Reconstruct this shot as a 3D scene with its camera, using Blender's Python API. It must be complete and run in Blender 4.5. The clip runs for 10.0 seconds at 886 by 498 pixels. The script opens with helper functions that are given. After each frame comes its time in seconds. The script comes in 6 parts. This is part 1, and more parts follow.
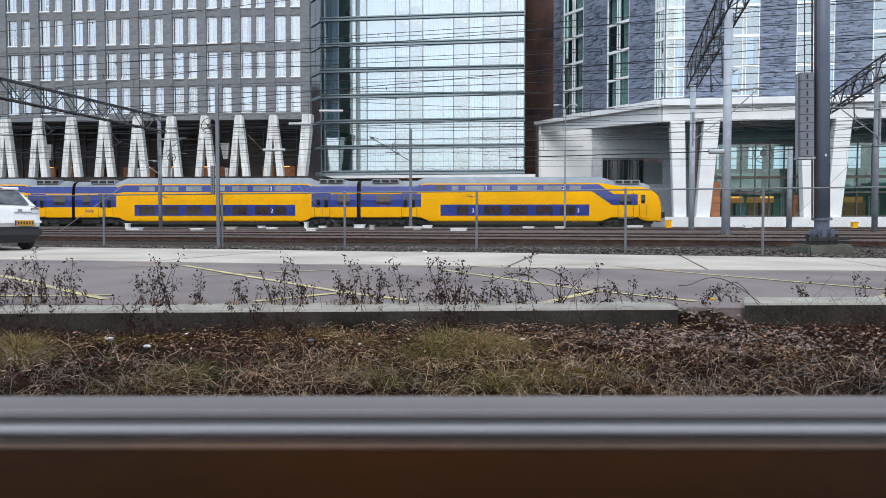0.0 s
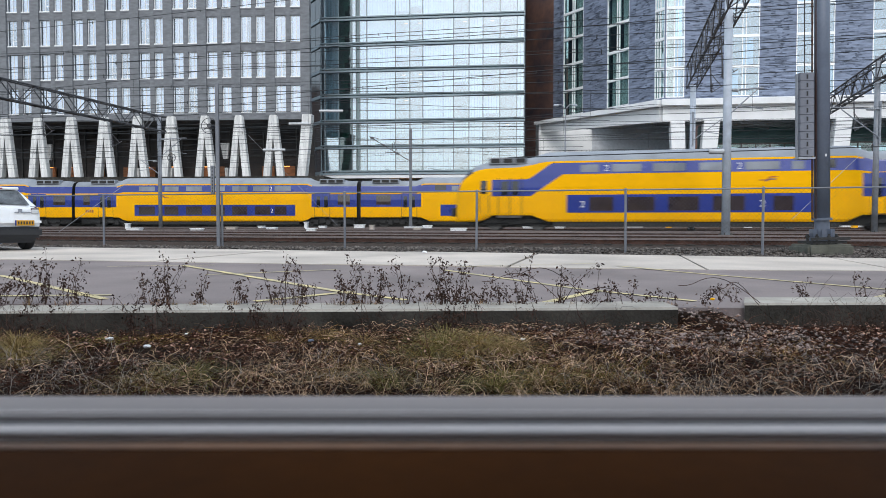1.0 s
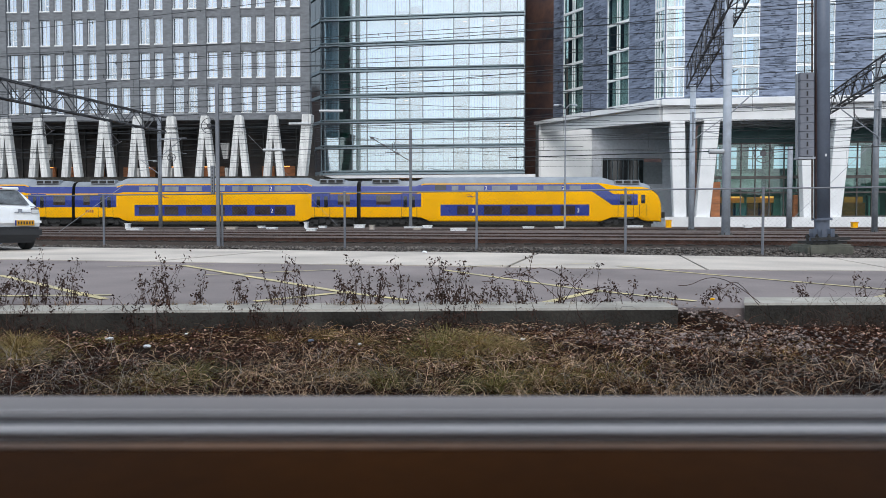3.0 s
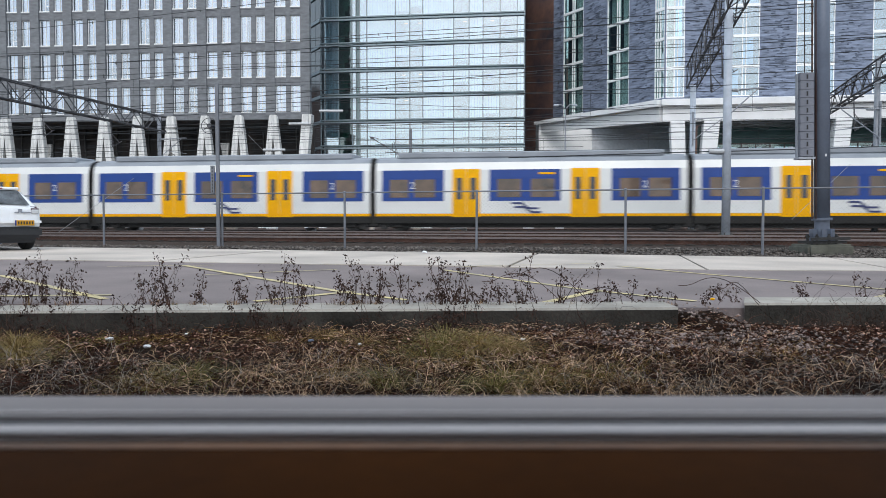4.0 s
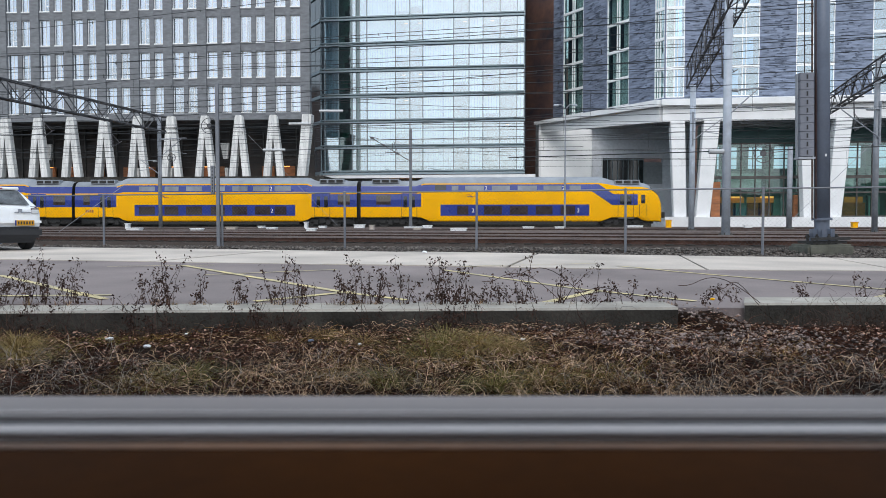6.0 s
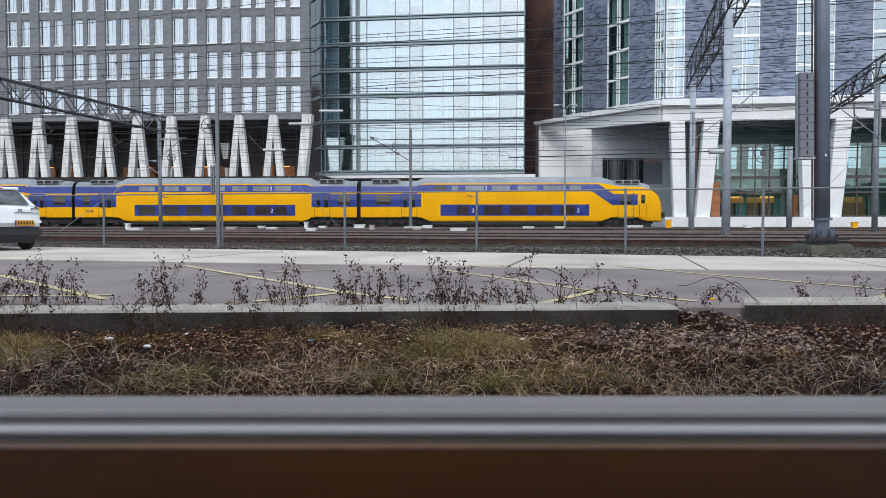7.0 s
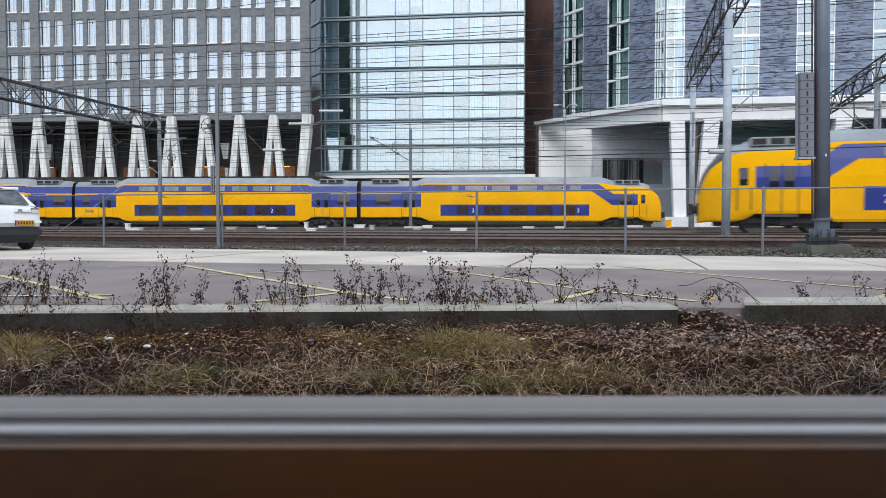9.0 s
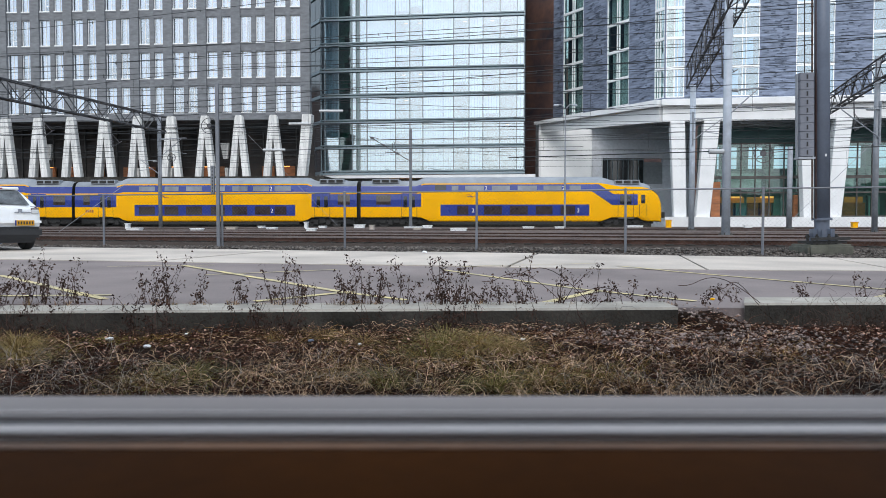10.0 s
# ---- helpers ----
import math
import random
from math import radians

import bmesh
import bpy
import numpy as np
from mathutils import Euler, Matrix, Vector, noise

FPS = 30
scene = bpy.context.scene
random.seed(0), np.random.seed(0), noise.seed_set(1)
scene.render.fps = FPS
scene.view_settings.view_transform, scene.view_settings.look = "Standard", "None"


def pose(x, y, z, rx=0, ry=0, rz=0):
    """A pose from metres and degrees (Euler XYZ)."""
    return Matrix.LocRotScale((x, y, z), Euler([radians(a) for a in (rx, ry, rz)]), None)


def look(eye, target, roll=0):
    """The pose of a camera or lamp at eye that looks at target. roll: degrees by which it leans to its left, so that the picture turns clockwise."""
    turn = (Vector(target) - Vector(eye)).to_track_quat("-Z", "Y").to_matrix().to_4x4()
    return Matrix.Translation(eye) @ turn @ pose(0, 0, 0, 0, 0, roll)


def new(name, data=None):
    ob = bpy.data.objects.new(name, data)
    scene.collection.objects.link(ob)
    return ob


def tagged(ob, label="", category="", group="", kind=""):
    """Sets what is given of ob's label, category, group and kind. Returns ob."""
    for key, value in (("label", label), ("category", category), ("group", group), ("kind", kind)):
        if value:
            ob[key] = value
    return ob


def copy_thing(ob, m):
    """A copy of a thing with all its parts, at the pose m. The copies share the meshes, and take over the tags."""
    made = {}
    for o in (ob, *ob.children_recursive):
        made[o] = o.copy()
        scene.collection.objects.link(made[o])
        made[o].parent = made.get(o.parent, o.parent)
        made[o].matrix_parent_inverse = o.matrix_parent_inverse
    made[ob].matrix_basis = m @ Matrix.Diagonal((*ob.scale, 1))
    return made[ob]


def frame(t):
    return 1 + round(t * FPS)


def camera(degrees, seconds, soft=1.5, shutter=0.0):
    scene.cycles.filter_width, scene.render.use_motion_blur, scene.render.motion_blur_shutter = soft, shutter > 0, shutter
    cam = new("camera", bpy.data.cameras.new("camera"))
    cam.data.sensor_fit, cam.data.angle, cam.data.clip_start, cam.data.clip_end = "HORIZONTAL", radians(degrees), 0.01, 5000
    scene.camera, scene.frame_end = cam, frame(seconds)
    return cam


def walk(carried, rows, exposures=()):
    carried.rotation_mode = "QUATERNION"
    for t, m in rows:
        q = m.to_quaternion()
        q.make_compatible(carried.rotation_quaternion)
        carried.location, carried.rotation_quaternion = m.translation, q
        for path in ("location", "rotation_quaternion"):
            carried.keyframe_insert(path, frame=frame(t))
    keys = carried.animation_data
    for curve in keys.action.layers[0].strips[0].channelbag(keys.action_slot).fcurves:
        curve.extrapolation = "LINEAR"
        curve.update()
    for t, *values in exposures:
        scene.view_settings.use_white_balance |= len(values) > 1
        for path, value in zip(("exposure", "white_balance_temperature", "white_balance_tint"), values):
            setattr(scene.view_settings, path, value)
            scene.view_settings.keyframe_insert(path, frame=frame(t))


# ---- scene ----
EYE_Z = 0.55          # the eye above the rail heads (z = 0)
cam = camera(62.0, 10.0, soft=0.5, shutter=0.02)
cam.data.dof.use_dof, cam.data.dof.focus_distance, cam.data.dof.aperture_fstop = True, 11.0, 6.0
STILL = look((0, 0, EYE_Z), (0, 10, EYE_Z - 0.3832))
walk(cam, [(0, STILL), (10, STILL)], exposures=[(0, 0.05), (1.5, 0.03), (4, -0.03), (5.5, -0.03), (7.5, 0.0), (9.5, 0.06), (10, 0.06)])

# ---- overcast daylight ----
SUN_EL, SUN_AZ = radians(41), radians(182)
world = bpy.data.worlds.new("sky")
scene.world = world
world.use_nodes = True
wn, wl = world.node_tree.nodes, world.node_tree.links
wn.clear()
sky = wn.new("ShaderNodeTexSky")
sky.sky_type, sky.sun_disc = "NISHITA", False
sky.sun_elevation, sky.sun_rotation = SUN_EL, SUN_AZ
sky.dust_density, sky.air_density = 4.0, 1.0
grey = wn.new("ShaderNodeMix")
grey.data_type = "RGBA"
grey.inputs["Factor"].default_value = 0.72
grey.inputs["B"].default_value = (6.7, 8.0, 9.3, 1)
bg = wn.new("ShaderNodeBackground")
bg.inputs["Strength"].default_value = 0.168
wo = wn.new("ShaderNodeOutputWorld")
wl.new(sky.outputs["Color"], grey.inputs["A"])
wl.new(grey.outputs["Result"], bg.inputs["Color"])
wl.new(bg.outputs["Background"], wo.inputs["Surface"])
sun = new("sun", bpy.data.lights.new("sun", "SUN"))
sun.data.energy, sun.data.angle, sun.data.color = 1.0, radians(30), (0.98, 0.98, 1.0)
sun.matrix_world = look((-2, -50, 57), (0, 15, 0))


# ---- materials ----
def mat(name, color, rough=0.6, metal=0.0, vary=0.12, scale=3.0, bump=0.0, fine=40.0, spec=0.5, coat=0.0, stretch=(1, 1, 1), second=None, per=0.0, island=0.0):
    """A painted or raw surface: a base colour that varies at two scales, with fine relief."""
    m = bpy.data.materials.new(name)
    m.use_nodes = True
    n, l = m.node_tree.nodes, m.node_tree.links
    b = n["Principled BSDF"]
    b.inputs["Metallic"].default_value = metal
    b.inputs["Specular IOR Level"].default_value = spec
    b.inputs["Coat Weight"].default_value = coat
    tc = n.new("ShaderNodeTexCoord")
    mp = n.new("ShaderNodeMapping")
    mp.inputs["Scale"].default_value = stretch
    l.new(tc.outputs["Object"], mp.inputs["Vector"])
    big, small = n.new("ShaderNodeTexNoise"), n.new("ShaderNodeTexNoise")
    big.inputs["Scale"].default_value, small.inputs["Scale"].default_value = scale, fine
    big.inputs["Detail"].default_value, small.inputs["Detail"].default_value = 5, 3
    for t in (big, small):
        l.new(mp.outputs["Vector"], t.inputs["Vector"])
    mix = n.new("ShaderNodeMath")
    mix.operation = "MULTIPLY_ADD"
    mix.inputs[1].default_value = 0.35
    l.new(small.outputs["Fac"], mix.inputs[0])
    l.new(big.outputs["Fac"], mix.inputs[2])
    ramp = n.new("ShaderNodeValToRGB")
    e = ramp.color_ramp.elements
    dark = second or tuple(c * (1 - vary * 1.6) for c in color)
    lite = tuple(min(1, c * (1 + vary)) for c in color)
    e[0].position, e[0].color = 0.42, (*dark, 1)
    e[1].position, e[1].color = 0.90, (*lite, 1)
    l.new(mix.outputs[0], ramp.inputs["Fac"])
    out = ramp.outputs["Color"]
    if per:
        oi = n.new("ShaderNodeObjectInfo")
        hs = n.new("ShaderNodeHueSaturation")
        ma = n.new("ShaderNodeMapRange")
        ma.inputs["To Min"].default_value, ma.inputs["To Max"].default_value = 1 - per, 1 + per
        l.new(oi.outputs["Random"], ma.inputs["Value"])
        l.new(ma.outputs["Result"], hs.inputs["Value"])
        l.new(out, hs.inputs["Color"])
        out = hs.outputs["Color"]
    if island:
        ge = n.new("ShaderNodeNewGeometry")
        hs = n.new("ShaderNodeHueSaturation")
        ma = n.new("ShaderNodeMapRange")
        ma.inputs["To Min"].default_value, ma.inputs["To Max"].default_value = 1 - island, 1 + island
        l.new(ge.outputs["Random Per Island"], ma.inputs["Value"])
        l.new(ma.outputs["Result"], hs.inputs["Value"])
        l.new(out, hs.inputs["Color"])
        out = hs.outputs["Color"]
    l.new(out, b.inputs["Base Color"])
    rr = n.new("ShaderNodeMapRange")
    rr.inputs["To Min"].default_value, rr.inputs["To Max"].default_value = max(0.02, rough - 0.08), min(1, rough + 0.1)
    l.new(big.outputs["Fac"], rr.inputs["Value"])
    l.new(rr.outputs["Result"], b.inputs["Roughness"])
    if bump:
        bp = n.new("ShaderNodeBump")
        bp.inputs["Strength"].default_value, bp.inputs["Distance"].default_value = min(1, bump), 0.02
        l.new(small.outputs["Fac"], bp.inputs["Height"])
        l.new(bp.outputs["Normal"], b.inputs["Normal"])
    return m


YELLOW = mat("yellow_paint", (0.93, 0.45, 0.0), 0.5, vary=0.07, scale=0.4, fine=6, spec=0.06)
BLUE = mat("blue_paint", (0.016, 0.036, 0.24), 0.25, vary=0.1, scale=0.4, fine=6, spec=0.5, coat=0.3)
ROOF = mat("grey_roof_paint", (0.27, 0.29, 0.32), 0.55, vary=0.15, scale=0.8, fine=8)
SKIRT = mat("sooty_black_steel", (0.02, 0.019, 0.018), 0.7, vary=0.3)
ASPHALT = mat("worn_asphalt", (0.235, 0.195, 0.186), 0.85, vary=0.2, scale=0.6, bump=0.3, fine=60, spec=0.2)
CONCRETE = mat("pale_concrete", (0.52, 0.45, 0.39), 0.85, vary=0.2, scale=0.5, bump=0.2, fine=30)
BALLAST = mat("brown_ballast", (0.055, 0.040, 0.032), 0.95, vary=0.4, scale=6, bump=0.8, fine=25, spec=0.08)
SOIL = mat("brown_soil", (0.020, 0.011, 0.007), 0.95, vary=0.4, scale=3, bump=0.9, fine=30, spec=0.04)
WHITE = mat("white_coach_paint", (0.74, 0.74, 0.72), 0.35, vary=0.06, scale=0.5, fine=6, coat=0.2)
SBLUE = mat("royal_blue_paint", (0.007, 0.048, 0.25), 0.35, vary=0.1, scale=0.4, fine=6, spec=0.4)
AMBER = mat("amber_door_paint", (0.88, 0.42, 0.0), 0.4, vary=0.06, spec=0.12)
DARK = mat("dark_glass", (0.012, 0.014, 0.018), 0.06, vary=0.2, spec=0.8)
# The brownish tint stands for warm light inside the coach.
PANE = mat("coach_pane", (0.045, 0.032, 0.028), 0.05, vary=0.2, spec=0.9)
RUBBER = mat("black_rubber", (0.012, 0.012, 0.013), 0.6, vary=0.2)
STEEL = mat("dark_steel", (0.09, 0.085, 0.08), 0.55, metal=0.4, vary=0.3)
RUST = mat("rusty_rail_steel", (0.060, 0.032, 0.024), 0.85, metal=0.0, vary=0.35, fine=30, spec=0.12)
SHINE = mat("worn_rail_head", (0.20, 0.165, 0.155), 0.5, metal=0.2, vary=0.2, spec=0.3)
GALV = mat("galvanised_steel", (0.30, 0.315, 0.345), 0.55, metal=0.2, vary=0.2, scale=2, fine=30)
BLUEGREY = mat("blue_grey_painted_steel", (0.115, 0.137, 0.182), 0.45, vary=0.15, scale=1.5, fine=20)
TRUSS = mat("weathered_truss_steel", (0.10, 0.098, 0.105), 0.7, metal=0.2, vary=0.3)
WIRE = mat("tarnished_copper_wire", (0.03, 0.032, 0.034), 0.6, metal=0.3, vary=0.2)
PORCELAIN = mat("pale_insulator", (0.48, 0.49, 0.5), 0.3, vary=0.1)
FACADE = mat("grey_facade_brick", (0.187, 0.194, 0.207), 0.85, vary=0.2, scale=1.2, bump=0.3, fine=14, stretch=(1, 1, 3))
BRICK = mat("blue_grey_brick", (0.20, 0.235, 0.315), 0.8, vary=0.4, scale=1.2, bump=0.6, fine=6, stretch=(0.45, 0.45, 4))
# Brown patches over blue-black imitate reflections in dark glossy cladding.
BROWNWALL = mat("reflection_mottled_cladding", (0.15, 0.08, 0.058), 0.35, vary=0.3, scale=0.3, fine=1.2, second=(0.030, 0.033, 0.048), stretch=(1, 1, 1))
WHITEC = mat("white_precast_concrete", (0.80, 0.79, 0.76), 0.7, vary=0.1, scale=1.0, bump=0.1, fine=8, stretch=(2.5, 2.5, 0.4), second=(0.42, 0.415, 0.41))
# Whiter copy of the render that makes up for missing light on the pylon.
PYLONWHITE = mat("lifted_white_render", (0.90, 0.90, 0.89), 0.6, vary=0.04, scale=0.7, fine=8)
OFFWHITE = mat("white_render", (0.80, 0.80, 0.80), 0.6, vary=0.06, scale=0.7, fine=8)
FRAME = mat("white_window_frame", (0.86, 0.87, 0.87), 0.4, vary=0.06)
CURTAIN = mat("white_curtain", (0.74, 0.73, 0.79), 0.9, vary=0.16, scale=0.8, fine=5, stretch=(6, 6, 0.6), per=0.2)
# Near-black colour stands for the shade inside rooms.
ROOMDARK = mat("room_shade_black", (0.016, 0.018, 0.022), 0.9, vary=0.4, scale=0.6)
MULLION = mat("grey_aluminium", (0.24, 0.30, 0.33), 0.4, metal=0.3, vary=0.1)
STRIPED = mat("pale_blue_blind", (0.76, 0.82, 0.85), 0.7, vary=0.1, scale=0.8, fine=4, stretch=(4, 4, 0.2), per=0.12)
CONCDARK = mat("dark_concrete", (0.052, 0.049, 0.044), 0.9, vary=0.35, scale=3, bump=0.4, fine=40, spec=0.05)
# Front face of the beams, much darker than their top.
BEAMFACE = mat("dark_beam_face", (0.064, 0.060, 0.052), 0.9, vary=0.35, scale=2.5, bump=0.4, fine=40, spec=0.05)
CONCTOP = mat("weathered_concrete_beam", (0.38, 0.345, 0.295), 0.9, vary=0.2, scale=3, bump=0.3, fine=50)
LINE = mat("worn_yellow_road_paint", (0.60, 0.485, 0.235), 0.85, vary=0.25, scale=5, fine=40, spec=0.2, second=(0.29, 0.26, 0.21))
TWIG = mat("dry_brown_stem", (0.066, 0.040, 0.031), 0.9, vary=0.35, scale=20, island=0.5, spec=0.1)
GRASS = mat("yellow_green_winter_grass", (0.20, 0.165, 0.045), 0.9, vary=0.35, scale=2)
STONE = mat("grey_ballast_stone", (0.105, 0.090, 0.079), 0.9, vary=0.4, scale=3, island=0.6)
CARPAINT = mat("white_car_paint", (0.80, 0.81, 0.82), 0.25, vary=0.03, coat=0.6)
PLASTIC = mat("black_plastic", (0.018, 0.018, 0.02), 0.5, vary=0.15)
REDLENS = mat("red_lens", (0.25, 0.02, 0.02), 0.15, vary=0.1)
# One aluminium in two tones: dimmer and lit rails are set by colour.
ALUDARK = mat("brushed_aluminium_darkened", (0.43, 0.345, 0.32), 0.6, metal=0.0, vary=0.16, scale=3, fine=60, stretch=(0.3, 3, 3))
ALU = mat("brushed_aluminium_lit", (0.88, 0.75, 0.71), 0.6, metal=0.0, vary=0.10, scale=3, fine=60, stretch=(0.3, 3, 3))
BROWNSILL = mat("dark_brown_panel", (0.080, 0.025, 0.0045), 0.85, vary=0.2, scale=4, spec=0.03)
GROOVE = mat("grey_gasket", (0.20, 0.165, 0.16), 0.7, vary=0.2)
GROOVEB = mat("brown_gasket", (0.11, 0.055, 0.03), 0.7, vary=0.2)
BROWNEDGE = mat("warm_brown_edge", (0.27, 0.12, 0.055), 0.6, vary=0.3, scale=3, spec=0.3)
PALEPOST = mat("pale_grey_post_paint", (0.46, 0.50, 0.56), 0.5, vary=0.12)
MESHWIRE = mat("dull_fence_wire", (0.09, 0.095, 0.10), 0.6, vary=0.1)
MASTGREY = mat("dark_grey_mast_steel", (0.15, 0.16, 0.18), 0.55, vary=0.2, scale=2)
PLATEYELLOW = mat("number_plate_yellow", (0.55, 0.27, 0.01), 0.4, vary=0.1, spec=0.2)
BONE = mat("white_number", (0.8, 0.8, 0.8), 0.5, vary=0.05)
LOGO = mat("dark_red_emblem", (0.42, 0.13, 0.03), 0.4, vary=0.1)
LOGOB = mat("dark_blue_emblem", (0.03, 0.04, 0.14), 0.4, vary=0.1)
WOOD = mat("warm_timber_panel", (0.36, 0.13, 0.045), 0.6, vary=0.3, scale=1, stretch=(1, 1, 4))
BAYBLIND = mat("blue_grey_blind", (0.36, 0.48, 0.54), 0.7, vary=0.15, scale=0.8, fine=4, stretch=(4, 4, 0.2), per=0.15)
SHADEGLASS = mat("shade_toned_glazing", (0.030, 0.055, 0.065), 0.12, vary=0.5, scale=0.25, fine=3, spec=0.7)
TEAL = mat("green_tinted_panel", (0.16, 0.26, 0.24), 0.3, vary=0.2, scale=0.5)


def glass(name, tint, gloss, rough=0.03):
    m = bpy.data.materials.new(name)
    m.use_nodes = True
    n, l = m.node_tree.nodes, m.node_tree.links
    n.clear()
    tr, gl, mx, out = n.new("ShaderNodeBsdfTransparent"), n.new("ShaderNodeBsdfGlossy"), n.new("ShaderNodeMixShader"), n.new("ShaderNodeOutputMaterial")
    tr.inputs["Color"].default_value = (*tint, 1)
    gl.inputs["Color"].default_value, gl.inputs["Roughness"].default_value = (0.95, 0.97, 1, 1), rough
    tc, no, bp = n.new("ShaderNodeTexCoord"), n.new("ShaderNodeTexNoise"), n.new("ShaderNodeBump")
    no.inputs["Scale"].default_value = 0.5
    bp.inputs["Strength"].default_value, bp.inputs["Distance"].default_value = 0.25, 0.05
    l.new(tc.outputs["Object"], no.inputs["Vector"])
    l.new(no.outputs["Fac"], bp.inputs["Height"])
    l.new(bp.outputs["Normal"], gl.inputs["Normal"])
    mx.inputs["Fac"].default_value = gloss
    l.new(tr.outputs[0], mx.inputs[1])
    l.new(gl.outputs[0], mx.inputs[2])
    l.new(mx.outputs[0], out.inputs["Surface"])
    return m


def glow(name, color, power):
    m = bpy.data.materials.new(name)
    m.use_nodes = True
    b = m.node_tree.nodes["Principled BSDF"]
    b.inputs["Base Color"].default_value = (*color, 1)
    b.inputs["Emission Color"].default_value = (*color, 1)
    b.inputs["Emission Strength"].default_value = power
    return m


GLASS = glass("window_glass", (0.88, 0.92, 0.96), 0.33)
GLASSB = glass("curtain_wall_glass", (0.82, 0.92, 0.95), 0.36)
GLASSG = glass("green_tinted_glass", (0.42, 0.60, 0.56), 0.13)
GLASSH = glass("hall_glass", (0.72, 0.86, 0.82), 0.09)
DAYPANE = glow("glowing_daylight_pane", (0.70, 0.76, 0.95), 0.9)
WARM = glow("warm_lamp", (1.0, 0.42, 0.10), 1.5)


# ---- building helpers ----
def box(bm, x0, x1, y0, y1, z0, z1, mi=0):
    v = [bm.verts.new(p) for p in ((x0, y0, z0), (x1, y0, z0), (x1, y1, z0), (x0, y1, z0), (x0, y0, z1), (x1, y0, z1), (x1, y1, z1), (x0, y1, z1))]
    for q in ((3, 2, 1, 0), (4, 5, 6, 7), (0, 1, 5, 4), (1, 2, 6, 5), (2, 3, 7, 6), (3, 0, 4, 7)):
        bm.faces.new([v[i] for i in q]).material_index = mi


def boxes(*rows):
    bm = bmesh.new()
    for r in rows:
        box(bm, *r)
    return bm


def rounded(bm, width=0.01, segments=2):
    bmesh.ops.bevel(bm, geom=list(bm.edges), offset=width, segments=segments, affect="EDGES", clamp_overlap=True)
    return bm


def prism(bm, poly, y0, y1, mi=0):
    """Extrude a polygon of (x, z) from y0 to y1."""
    a, b = [bm.verts.new((x, y0, z)) for x, z in poly], [bm.verts.new((x, y1, z)) for x, z in poly]
    bm.faces.new(a).material_index = mi
    bm.faces.new(b[::-1]).material_index = mi
    for i in range(len(poly)):
        j = (i + 1) % len(poly)
        bm.faces.new((a[j], a[i], b[i], b[j])).material_index = mi


def tube(bm, p, q, r0, r1=None, n=8, mi=0):
    """A round bar from p to q."""
    p, q = Vector(p), Vector(q)
    r1 = r0 if r1 is None else r1
    d = (q - p).normalized()
    u = d.cross(Vector((0, 0, 1)) if abs(d.z) < 0.9 else Vector((1, 0, 0))).normalized()
    w = d.cross(u)
    rings = []
    for c, r in ((p, r0), (q, r1)):
        rings.append([bm.verts.new(c + (u * math.cos(2 * math.pi * i / n) + w * math.sin(2 * math.pi * i / n)) * r) for i in range(n)])
    for i in range(n):
        j = (i + 1) % n
        bm.faces.new((rings[0][i], rings[0][j], rings[1][j], rings[1][i])).material_index = mi
    bm.faces.new(rings[0][::-1]).material_index = mi
    bm.faces.new(rings[1]).material_index = mi


def mesh_of(name, bm, material):
    bmesh.ops.recalc_face_normals(bm, faces=list(bm.faces))
    me = bpy.data.meshes.new(name)
    bm.to_mesh(me)
    bm.free()
    for x in (material if isinstance(material, (list, tuple)) else [material]):
        me.materials.append(x)
    return me


def part(name, bm, material, parent=None, label="", m=None):
    """Link a bmesh, or a mesh that is shared, as one object under its thing."""
    me = bm if isinstance(bm, bpy.types.Mesh) else mesh_of(name, bm, material)
    ob = new(name, me)
    if parent:
        ob.parent = parent
    if m is not None:
        ob.matrix_basis = m
    if label:
        ob["label"] = label
    return ob


def thing(name, m, label, category, group="", kind=""):
    ob = new(name)
    ob.matrix_basis = m
    ob.empty_display_size = 0.2
    return tagged(ob, label, category, group, kind)


def along(d0, k):
    """The frame of a straight line y = d0 - k x over the ground, with its x axis along that line."""
    return pose(0, d0, 0, 0, 0, -math.degrees(math.atan(k)))


def glyph(text, size):
    cu = bpy.data.curves.new("number", "FONT")
    cu.body, cu.size, cu.extrude, cu.resolution_u = text, size, 0.004, 3
    ob = new("number", cu)
    me = bpy.data.meshes.new_from_object(ob.evaluated_get(bpy.context.evaluated_depsgraph_get()))
    bpy.data.objects.remove(ob)
    me.materials.clear()
    me.materials.append(BONE)
    return me



BRICKD = mat("brick_shadow_tone", (0.115, 0.135, 0.185), 0.85, vary=0.3, island=0.6)
# Patchy pale grey imitates the sky reflected in the car's rear glass.
CARGLASS = mat("rear_glass_sky_toned", (0.17, 0.185, 0.2), 0.06, vary=0.5, scale=4, spec=1.0, coat=1.0)
SMOKED = mat("smoked_tail_lens", (0.10, 0.06, 0.065), 0.15, vary=0.3, scale=12)
GLASSF = glass("pale_blue_glass", (0.62, 0.80, 0.88), 0.30)
GLASSP = glass("pale_green_glass", (0.80, 0.92, 0.88), 0.3)

# ---- ground ----
LOT_Z = -0.20


def lot(x):
    """Height of the paved yard, which falls slightly along its length."""
    return LOT_Z - 0.0075 * x


def sheet(name, xs, ys, zf, material):
    bm = bmesh.new()
    g = [[bm.verts.new((x, y, zf(x, y))) for x in xs] for y in ys]
    for j in range(len(ys) - 1):
        for i in range(len(xs) - 1):
            bm.faces.new((g[j][i], g[j][i + 1], g[j + 1][i + 1], g[j + 1][i]))
    for f in bm.faces:
        f.smooth = True
    return part(name, bm, material)


